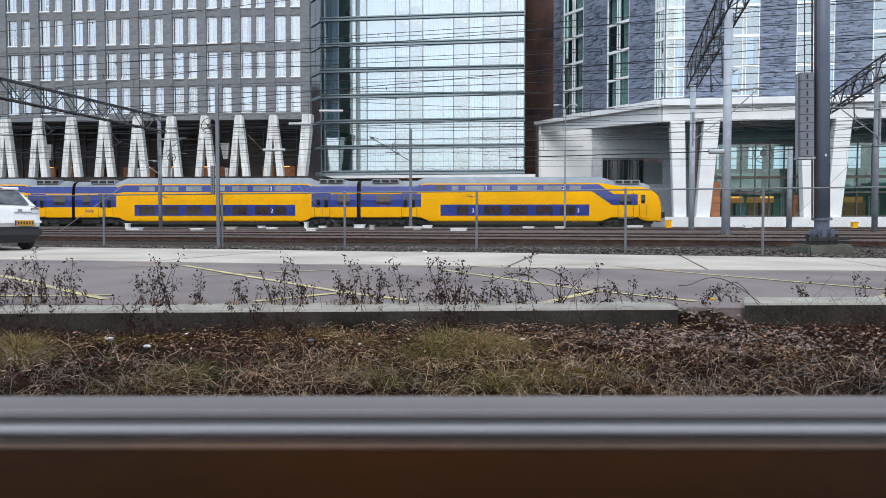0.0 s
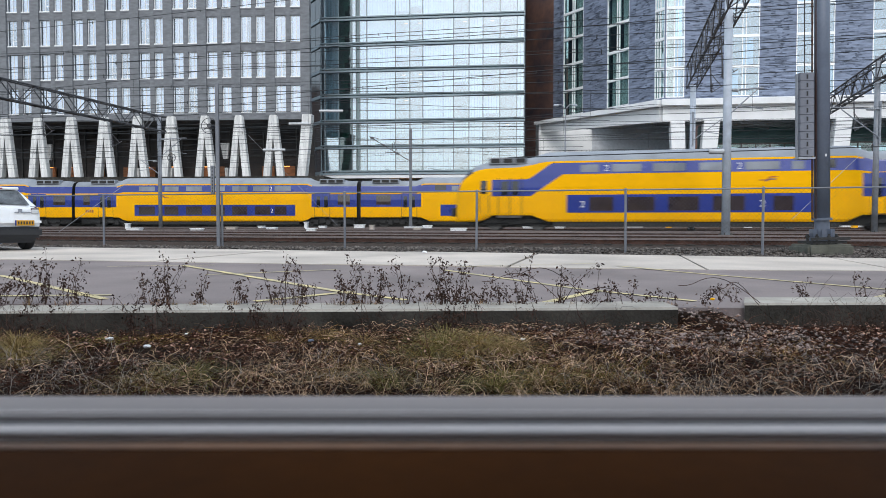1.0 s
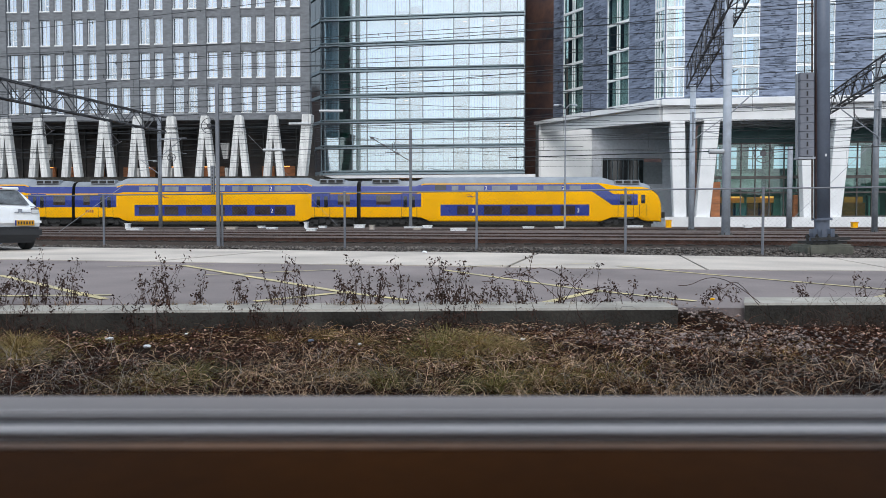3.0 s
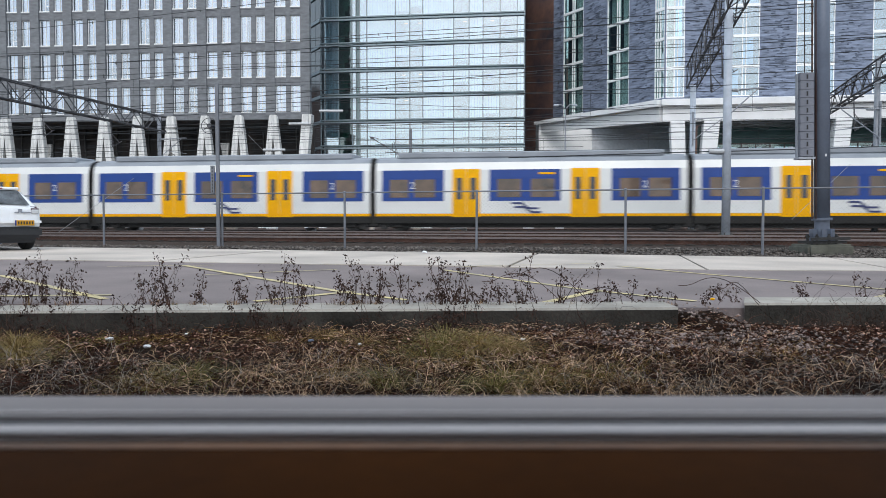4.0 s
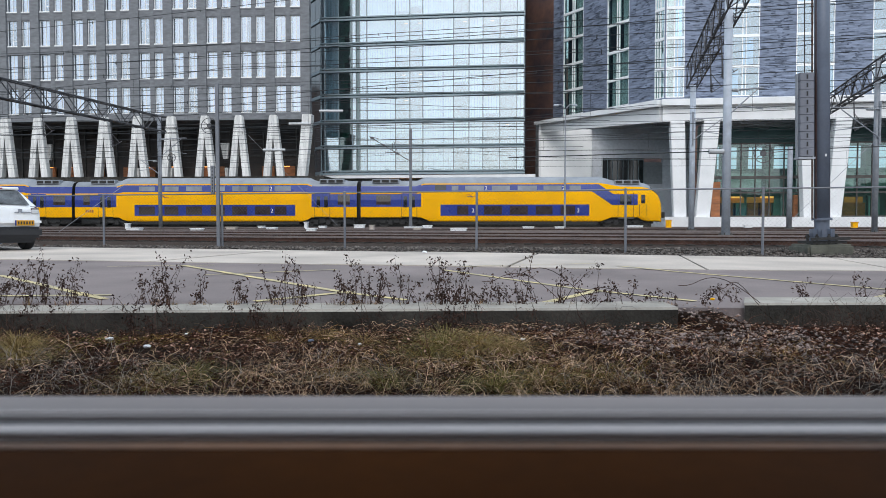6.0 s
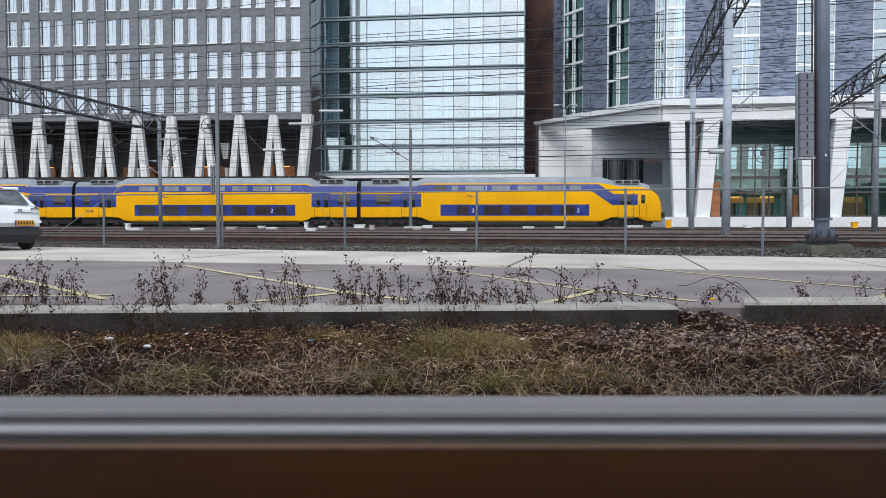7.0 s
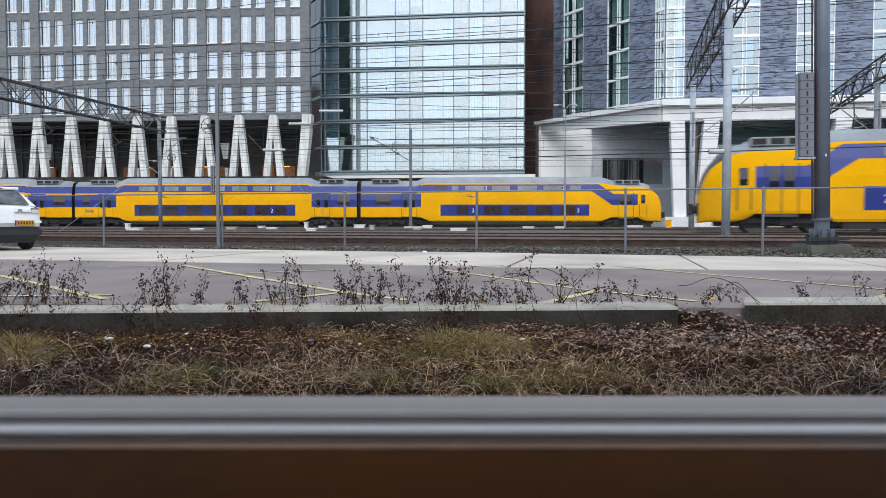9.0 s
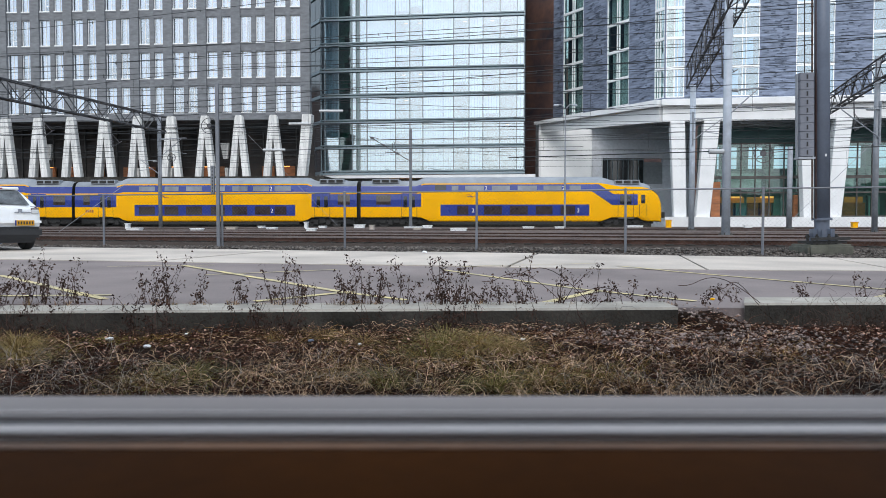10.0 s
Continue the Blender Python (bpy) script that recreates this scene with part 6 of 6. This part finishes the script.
k = 0
swaying = []
for x, y, h, n, sp, lean in ((-3.75, 6.65, 0.40, 6, 0.12, 0), (-3.45, 6.6, 0.50, 12, 0.18, -0.05), (-3.33, 6.62, 0.44, 8, 0.1, 0), (-2.65, 6.68, 0.42, 6, 0.1, 0), (-2.48, 6.6, 0.44, 11, 0.15, 0.05), (-2.2, 6.7, 0.32, 4, 0.08, 0.1),
                             (-1.72, 6.65, 0.26, 7, 0.2, 0), (-1.45, 6.62, 0.42, 10, 0.16, 0), (-1.30, 6.66, 0.36, 8, 0.15, 0), (-0.82, 6.62, 0.48, 15, 0.18, 0), (-0.62, 6.66, 0.46, 11, 0.16, 0.1), (-0.38, 6.66, 0.42, 6, 0.12, 0),
                             (-0.08, 6.7, 0.48, 6, 0.12, 0.05), (0.02, 6.62, 0.48, 14, 0.14, 0), (0.2, 6.66, 0.36, 8, 0.14, 0.08), (0.45, 6.66, 0.34, 7, 0.16, -0.1), (0.62, 6.7, 0.46, 5, 0.15, -0.25), (0.85, 6.68, 0.46, 5, 0.15, -0.3),
                             (1.05, 6.7, 0.42, 6, 0.12, 0.15), (1.3, 6.7, 0.44, 5, 0.1, 0.1), (1.6, 6.75, 0.24, 7, 0.2, 0), (1.95, 6.8, 0.22, 7, 0.2, 0), (2.45, 6.9, 0.22, 4, 0.15, 0.3), (2.75, 7.15, 0.24, 5, 0.18, -0.3),
                              (3.55, 7.2, 0.42, 4, 0.07, 0), (4.1, 7.25, 0.3, 4, 0.12, 0), (4.4, 7.2, 0.3, 5, 0.1, 0), (-3.95, 6.55, 0.4, 8, 0.1, 0.1), (-4.2, 6.6, 0.42, 8, 0.2, 0)):
    gain = 1.0 if x < -1.9 else 0.28 if x < 0.3 else 0.08
    swaying.append((weed(x, y, lot(x) - 0.03, h, n, sp, 100 + k, lean), (x, y, lot(x) - 0.03), gain))
    k += 1
# low dark growth on the near side of the beam
for x, h in ((-3.3, 0.3), (-2.4, 0.34), (-2.25, 0.3), (-1.5, 0.3), (-1.25, 0.32), (-0.55, 0.26), (0.05, 0.34), (0.1, 0.3), (0.75, 0.25), (1.05, 0.25), (-3.75, 0.3), (3.9, 0.28), (4.3, 0.26)):
    weed(x, 5.95 + 0.05 * x, ground_z(x, 5.95) - 0.02, h * 1.25, 9, 0.22, 200 + k, 0.0, heads=h > 0.28)
    k += 1

# arched bramble canes
for x0, x1, y, top in ((1.1, 0.35, 6.7, 0.28), (1.35, 0.55, 6.72, 0.33), (2.9, 2.1, 6.62, 0.26), (2.85, 2.45, 6.6, 0.22), (1.8, 1.2, 6.75, 0.15)):
    t = thing("bramble_cane", pose(0, 0, 0), "bare arching bramble cane", "weed", "bramble canes")
    bm = bmesh.new()
    pts = []
    for i in range(13):
        f = i / 12
        pts.append((x0 + (x1 - x0) * f, y + 0.06 * math.sin(f * 5), lot(x0) + top * math.sin(min(1, f * 1.15) * 2.3) * 1.0))
    for a, b in zip(pts, pts[1:]):
        tube(bm, a, b, 0.003, n=4)
    part("cane", bm, TWIG, t)

# ground litter: joined stalks, leaves and stones
def clump(cx, cy, r):
    return lambda x, y, rng: math.exp(-((x - cx) ** 2 + ((y - cy) * 1.4) ** 2) / (r * r)) > rng.random()


def clotted(freq, cut, seed):
    """Thick in knots a hand wide, thin in the hollows between them."""
    return lambda x, y, rng: noise.noise((x * freq, y * freq * 1.5, seed)) + 0.5 * noise.noise((x * freq * 2.7, y * freq * 3.5, seed)) + 0.22 * rng.gauss(0, 1) > cut


def thinning(rule):
    """Sparser towards both ends of the bank, where dark twigs take over."""
    return lambda x, y, rng: rule(x, y, rng) and rng.random() < 1.0 - 0.8 * max(0.0, min(1.0, (abs(x - 0.2) - 1.2) / 1.2))


def several(*rows):
    fs = [clump(*r) for r in rows]
    return lambda x, y, rng: any(f(x, y, rng) for f in fs)


def heap(x, y):
    """Soil and gravel heaped in the gap between the beams."""
    f = max(0.0, min(1.0, (y - 5.65) / 0.85))
    wide = 0.18 + 0.14 * max(0.0, min(1.0, (6.35 - y) / 0.5))
    g = max(0.0, 1 - max(0.0, abs(x - 2.32) - wide) / 0.13)
    return -0.44 + 0.17 * f * f * (3 - 2 * f) * g + 0.03 * noise.noise((x * 4, y * 4, 0)) + 0.012 * noise.noise((x * 13, y * 13, 2))


def floor_z(x, y):
    z = max(ground_z(x, y), heap(x, y)) if 0.9 < x < 3.9 and y > 5.5 else ground_z(x, y)
    return z + (0.09 * noise.noise((x * 2.6, y * 3.4, 7)) * max(0.0, min(1.0, (5.7 - y) * 2)))


def stalks(name, count, area, length, lift, material, label, seed, width=0.002, keep=None, bend=0.5, top=0.05):
    """Dry stalks lying tangled on one another: thin ribbons bent along their length."""
    rng = random.Random(seed)
    verts, faces = [], []
    x0, x1, y0, y1 = area
    i = 0
    while i < count:
        x, y = rng.uniform(x0, x1), rng.uniform(y0, y1)
        if abs(x) > 0.66 * y + 0.3:
            continue
        i += 1
        if keep and not keep(x, y, rng):
            continue
        p = Vector((x, y, floor_z(x, y) + rng.uniform(-0.01, top)))
        a = rng.uniform(0, 6.283)
        turn = rng.gauss(0, bend)
        s = length * rng.choice((rng.uniform(0.25, 0.7), rng.uniform(0.5, 1.3))) / 4
        up = lift * rng.uniform(-0.1, 1.0)
        if y > 5.3 and lift < 2:
            up *= 0.35
        tilt = rng.uniform(-1, 1)
        n = len(verts)
        for k in range(5):
            w = Vector((-math.sin(a) * (1 - abs(tilt) * 0.6), math.cos(a) * (1 - abs(tilt) * 0.6), tilt)).normalized() * width * rng.uniform(0.7, 1.1) * (1 - 0.14 * k)
            verts += [tuple(p - w), tuple(p + w)]
            if k < 4:
                p = p + Vector((math.cos(a) * s, math.sin(a) * s, s * (up * (1 - 0.62 * k) + rng.gauss(0, 0.3))))
                a += turn + rng.gauss(0, 0.4)
                faces.append((n + 2 * k, n + 2 * k + 1, n + 2 * k + 3, n + 2 * k + 2))
    me = bpy.data.meshes.new(name)
    me.from_pydata(verts, [], faces)
    me.materials.append(material)
    return tagged(new(name, me), label, "grass" if "grass" in name else "plant litter", kind="stuff")


AREA = (-5.2, 5.2, 3.3, 6.35)
BROWNST = mat("red_brown_dead_stalk", (0.07, 0.027, 0.016), 0.95, vary=0.3, scale=1.2, island=0.7, spec=0.05)
MIDST = mat("brown_dead_stalk", (0.20, 0.108, 0.062), 0.95, vary=0.3, scale=1.5, island=0.55, spec=0.05)
PALEST = mat("pale_tangled_straw", (0.64, 0.43, 0.27), 0.9, vary=0.25, scale=1.5, island=0.55, spec=0.08)
GREYST = mat("grey_weathered_stalk", (0.34, 0.285, 0.24), 0.9, vary=0.3, scale=2, island=0.5, spec=0.08)
OCHREST = mat("ochre_dry_grass", (0.27, 0.165, 0.055), 0.9, vary=0.3, scale=2, island=0.5, spec=0.05)
GREENST = mat("faded_green_grass", (0.19, 0.165, 0.042), 0.9, vary=0.3, scale=2, island=0.5, spec=0.05)
stalks("dark_stalks", 9000, AREA, 0.17, 0.9, BROWNST, "matted red-brown dead stalks", 41, 0.0026, None, 0.4, 0.05)
stalks("brown_stalks", 10000, AREA, 0.16, 1.2, MIDST, "tangled brown dead stalks", 42, 0.0021, thinning(clotted(3.0, 0.08, 3)), 0.4, 0.07)
stalks("pale_straw", 10000, AREA, 0.16, 1.4, PALEST, "pale dry straw lying in a tangle", 43, 0.0019, thinning(clotted(3.4, 0.12, 9)), 0.35, 0.08)
stalks("near_straw", 10000, (-3.6, 3.6, 3.4, 4.9), 0.19, 1.7, PALEST, "pale dry straw lying in a tangle", 47, 0.0017, thinning(clotted(4.0, 0.15, 19)), 0.4, 0.08)
stalks("grey_stalks", 3200, (-3.6, 3.6, 3.4, 4.9), 0.24, 1.8, GREYST, "grey weathered stalks", 46, 0.0015, several((2.4, 4.2, 0.7), (-2.2, 4.2, 0.8), (1.4, 4.0, 0.7), (3.0, 4.1, 0.6), (-0.6, 4.4, 0.6), (-3.0, 4.4, 0.7)), 0.3, 0.1)
stalks("ochre_grass", 12000, AREA, 0.17, 1.7, OCHREST, "ochre dry grass", 45, 0.0017, several((0.12, 5.2, 0.55), (-0.3, 4.9, 0.5), (-2.9, 5.2, 0.3), (0.6, 4.2, 0.6), (-2.2, 5.6, 0.4), (-1.1, 5.9, 0.4), (2.35, 4.95, 0.35), (1.0, 4.6, 0.4), (-4.0, 5.0, 0.5)), 0.35, 0.06)
stalks("green_grass", 18000, AREA, 0.14, 1.7, GREENST, "faded green winter grass", 48, 0.0016, several((-2.95, 5.0, 0.45), (0.1, 5.4, 0.4), (0.4, 5.1, 0.3), (-2.6, 5.7, 0.3), (-1.6, 4.4, 0.4), (0.4, 4.3, 0.4), (-3.3, 5.4, 0.35), (1.0, 4.5, 0.3), (3.6, 4.2, 0.4)), 0.35, 0.05)
stalks("standing_twigs", 1100, AREA, 0.34, 2.2, BROWNST, "thin bare brown twigs standing out of the litter", 49, 0.0018, None, 0.15, 0.0)
stalks("twig_tangle", 9000, (-5, 5, 5.4, 6.55), 0.36, 2.8, TWIG, "tangled dark twigs against the concrete beam", 50, 0.0018, several((-3.3, 6.0, 0.3), (-2.35, 6.0, 0.22), (-1.35, 6.0, 0.25), (0.05, 6.0, 0.2), (1.05, 6.0, 0.15), (4.3, 6.3, 0.35), (3.3, 6.3, 0.22), (3.8, 6.35, 0.3), (-4.0, 5.9, 0.3)), 0.3, 0.03)


# arching tufts of winter grass
def tuft(x, y, r, h, n, seed, material):
    rng = random.Random(seed)
    verts, faces = [], []
    for i in range(n):
        a = rng.uniform(0, 6.283)
        d = Vector((math.cos(a), math.sin(a), 0))
        p = d * r * 0.35 * rng.random() ** 0.5
        out = r * rng.uniform(0.3, 1.7)
        hh = h * rng.uniform(0.15, 0.7)
        w = Vector((-d.y, d.x, 0)) * rng.uniform(0.0012, 0.0026)
        pts = [p, p + d * out * 0.3 + Vector((0, 0, hh * 0.7)), p + d * out * 0.7 + Vector((0, 0, hh)), p + d * out * 1.15 + Vector((0, 0, hh * rng.uniform(0.4, 0.95)))]
        k = len(verts)
        for j, q in enumerate(pts):
            f = 1 - 0.3 * j
            verts += [tuple(q - w * f), tuple(q + w * f)]
        for j in range(3):
            faces.append((k + 2 * j, k + 2 * j + 1, k + 2 * j + 3, k + 2 * j + 2))
    me = bpy.data.meshes.new("grass_tuft")
    me.from_pydata(verts, [], faces)
    me.materials.append(material)
    ob = new("grass_tuft", me)
    ob.matrix_basis = pose(x, y, ground_z(x, y) - 0.01)
    return tagged(ob, "arching yellow-green tuft of winter grass on soil", "grass", "grass tufts")


OLIVE = mat("olive_grass", (0.27, 0.18, 0.06), 0.9, vary=0.4, scale=3)
rng = random.Random(77)
for x, y, r, h, n in ((0.02, 5.45, 0.26, 0.26, 420), (0.25, 5.35, 0.24, 0.24, 380), (-0.12, 5.15, 0.22, 0.2, 300), (0.45, 5.15, 0.22, 0.2, 260), (0.15, 4.95, 0.24, 0.2, 280), (-3.1, 5.35, 0.22, 0.22, 340), (-2.95, 5.1, 0.2, 0.18, 300), (-2.8, 4.85, 0.2, 0.16, 260),
                      (-3.7, 5.6, 0.2, 0.22, 220), (-1.55, 4.55, 0.2, 0.15, 200), (-1.75, 4.35, 0.2, 0.15, 200), (-0.35, 4.35, 0.2, 0.16, 220), (0.3, 4.3, 0.22, 0.16, 240), (0.62, 4.4, 0.2, 0.15, 200), (-0.7, 4.5, 0.18, 0.14, 160),
                      (-2.55, 5.85, 0.14, 0.12, 120), (-0.95, 5.85, 0.16, 0.14, 140), (-1.35, 5.75, 0.14, 0.12, 120), (1.0, 4.55, 0.18, 0.12, 120), (3.2, 4.5, 0.16, 0.1, 90), (4.75, 6.4, 0.14, 0.2, 120), (-0.6, 5.6, 0.16, 0.14, 120)):
    tuft(x, y, r, h, n, int(rng.random() * 9999), GRASS if rng.random() < 0.5 else OLIVE)
# short grass rooted along the far side of the edge beam
for i in range(90):
    x = rng.choice((rng.uniform(-3.9, 2.2), rng.gauss(-1.55, 0.35), rng.gauss(-0.6, 0.3), rng.gauss(-2.4, 0.3), rng.gauss(0.9, 0.4)))
    tuftz = 6.64 + 0.03 * x
    me_n = rng.randint(5, 18)
    edge = tuft(x, 6.3, 0.05, rng.uniform(0.05, 0.13), me_n, 500 + i, (PALEST, MIDST, OCHREST, BROWNST)[i % 4])
    edge.matrix_basis = pose(x, tuftz, lot(x) - 0.03)
    tagged(edge, "short dry grass rooted behind the concrete beam")
# fallen leaves
rng = random.Random(55)
verts, faces = [], []
for i in range(8000):
    y = rng.uniform(4.4, 6.4)
    x = rng.uniform(-1, 1) * (0.62 * y + 0.4)
    z = floor_z(x, y) + rng.uniform(0.0, 0.07)
    a, s = rng.uniform(0, 6.283), rng.uniform(0.006, 0.018)
    u = Vector((math.cos(a), math.sin(a), rng.uniform(-0.5, 0.6))) * s
    w = Vector((-math.sin(a), math.cos(a), rng.uniform(-0.5, 0.5))) * s * 0.5
    p = Vector((x, y, z))
    n = len(verts)
    verts += [tuple(p - u), tuple(p + w + Vector((0, 0, 0.004))), tuple(p + u), tuple(p - w)]
    faces.append((n, n + 1, n + 2, n + 3))
me = bpy.data.meshes.new("fallen_leaves")
me.from_pydata(verts, [], faces)
me.materials.append(mat("brown_fallen_leaf", (0.34, 0.20, 0.145), 0.9, vary=0.5, scale=9, fine=60, island=0.8, spec=0.08))
tagged(new("fallen_leaves", me), "brown fallen leaves on the soil", "leaf litter", kind="stuff")
# scattered gravel by the gap between the beams
bm = bmesh.new()
for i in range(2600):
    x, y = rng.gauss(2.1, 0.75), rng.uniform(4.9, 6.95)
    if (y > 6.3 and abs(x - 2.36) > 0.25) or (y > 6.1 and rng.random() < 0.6) or (y < 5.3 and rng.random() < 0.5):
        continue
    stone(bm, x, y, floor_z(x, y) + rng.uniform(0, 0.05), rng.uniform(0.008, 0.024), rng)
tagged(part("spilled_gravel", bm, mat("pale_spilled_gravel", (0.25, 0.19, 0.165), 0.9, vary=0.3, scale=6, island=0.6)), "spilled pale gravel between dead stalks", "gravel", kind="stuff")
# mound of soil filling the gap
bm = bmesh.new()
g = [[bm.verts.new((1.0 + 2.8 * i / 48, 5.6 + 1.65 * j / 28, heap(1.0 + 2.8 * i / 48, 5.6 + 1.65 * j / 28) - 0.2 * max(0, 5.6 + 1.65 * j / 28 - 7.05))) for i in range(49)] for j in range(29)]
for a, b in zip(g, g[1:]):
    for i in range(48):
        bm.faces.new((a[i], a[i + 1], b[i + 1], b[i])).smooth = True
tagged(part("soil_mound", bm, SOIL), "brown soil heaped in the gap between beams", "soil", kind="structure")
# scraps of litter
for x, y, w, mt, lb in ((-2.55, 5.6, 0.09, OFFWHITE, "crumpled white paper scrap on the soil"), (-2.1, 5.2, 0.075, OFFWHITE, "pale crumpled plastic cup on the soil"), (-1.0, 5.55, 0.06, BLUEGREY, "dark crushed can among dead leaves"), (-2.05, 5.85, 0.04, OFFWHITE, "small white paper scrap"),
                        (-0.62, 5.45, 0.035, OFFWHITE, "small white paper scrap"), (0.6, 5.5, 0.05, OFFWHITE, "small white paper scrap"), (-0.42, 16.9, 0.16, OFFWHITE, "pale paper scrap by the ballast"), (2.55, 6.95, 0.07, AMBER, "small orange wrapper on the soil")):
    bm = bmesh.new()
    bmesh.ops.create_icosphere(bm, subdivisions=2, radius=w * 0.36)
    for v in bm.verts:
        v.co *= 1 + 0.45 * noise.noise(v.co * 22 / (w * 10) + Vector((x, y, 0)))
        v.co.z *= 0.5
    z = ground_z(x, y) + 0.05 if y < 6.5 else (lot(x) + 0.03 if y > 10 else -0.19)
    tagged(part("litter_scrap", bm, mt, m=pose(x, y, z)), lb, "litter", "litter scraps")

# ---- the carriage window the view is taken through ----
sill = thing("window_frame", pose(0, 0, 0), "grey aluminium carriage window frame above a brown panel", "window frame", kind="structure")
SY = 0.60


def bar(y0, y1, z0, z1, r, mt, label, name="rail"):
    bm = bmesh.new()
    pts = []
    for cy, cz, a0 in ((y1 - r, z1 - r, 0), (y0 + r, z1 - r, 90), (y0 + r, z0 + r, 180), (y1 - r, z0 + r, 270)):
        for k in range(5):
            a = radians(a0 + 22.5 * k)
            pts.append((cy + r * math.cos(a), cz + r * math.sin(a)))
    ends = []
    for x in (-1.6, 1.6):
        ends.append([bm.verts.new((x, y, z)) for y, z in pts])
    n = len(pts)
    for i in range(n):
        bm.faces.new((ends[0][i], ends[0][(i + 1) % n], ends[1][(i + 1) % n], ends[1][i])).smooth = True
    bm.faces.new(ends[0][::-1])
    bm.faces.new(ends[1])
    return part(name, bm, mt, sill, label)


E0 = EYE_Z
bar(0.642, 0.722, E0 - 0.24, E0 - 0.1722, 0.004, ALUDARK, "grey aluminium frame rail in the darkened tone")
# The lit tone on this ridge paints the rail's highlight streak.
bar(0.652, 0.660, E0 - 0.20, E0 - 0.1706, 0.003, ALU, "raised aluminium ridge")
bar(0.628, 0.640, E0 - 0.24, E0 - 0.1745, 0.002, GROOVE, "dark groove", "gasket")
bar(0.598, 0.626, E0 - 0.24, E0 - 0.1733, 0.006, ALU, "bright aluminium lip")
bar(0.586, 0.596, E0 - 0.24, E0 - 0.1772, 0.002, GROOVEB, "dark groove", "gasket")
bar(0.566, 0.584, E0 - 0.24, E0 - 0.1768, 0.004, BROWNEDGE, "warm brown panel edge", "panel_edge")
bar(0.08, 0.565, E0 - 0.34, E0 - 0.1775, 0.003, BROWNSILL, "dark brown carriage panel", "panel")
# the rest of the carriage closes round the camera
shell = thing("carriage_shell", pose(0, 0, 0), "dim brown carriage interior behind the window", "carriage interior", kind="structure")
part("outer_side", boxes((-45, -2.5, -2.3, 0.7, -0.75, 3.4), (2.5, 45, -2.3, 0.7, -0.75, 3.4), (-2.5, 2.5, -2.3, 0.7, 1.6, 3.4)), BLUE, shell, "dark blue side of the carriage")
part("floor", boxes((-2.4, 2.4, -2.2, 0.6, -0.75, -0.65)), BROWNSILL, shell)
part("back_wall", boxes((-2.4, 2.4, -2.3, -2.2, -0.65, 1.5)), BROWNSILL, shell)
part("ceiling", boxes((-2.4, 2.4, -2.3, 0.7, 1.5, 1.6)), BROWNSILL, shell)
part("end_wall", boxes((-2.5, -2.4, -2.3, 0.7, -0.65, 1.6)), BROWNSILL, shell)
part("end_wall", boxes((2.4, 2.5, -2.3, 0.7, -0.65, 1.6)), BROWNSILL, shell)
part("window_header", boxes((-2.4, 2.4, 0.5, 0.7, 1.15, 1.5)), BROWNSILL, shell)
part("lower_wall", boxes((-2.4, 2.4, 0.5, 0.7, -0.9, E0 - 0.24)), BROWNSILL, shell)


# ---- what moves ----
def motions():
    for train, track, nose, sense in ((train_a, PASS_A, NOSE_A, -1), (train_b, PASS_B, NOSE_B, 1), (train_c, PASS_C, NOSE_C, 1)):
        for row in train:
            walk(row[0], [(t, place(row, track, n, sense)) for t, n in nose])

    # the wind rocks the tall weeds behind the beam: degrees of lean for the most exposed ones
    gusts = [(0, -6.5), (0.5, -0.8), (1.0, 4.6), (1.5, -1.1), (2.0, 0.8), (2.5, -2.2), (3.2, 1.0), (4.0, -1.9), (4.5, 4.8), (5.0, 10.0), (5.5, -1.5), (6.2, 1.5), (7.0, -1.1), (7.5, 0), (8.0, 0.2), (8.5, -0.8), (9.0, 3.0), (9.5, 0), (10, 2.2)]
    for plant, (x, y, z), gain in swaying:
        walk(plant, [(t, pose(x, y, z, 0, lean * gain, 0)) for t, lean in gusts])


motions()
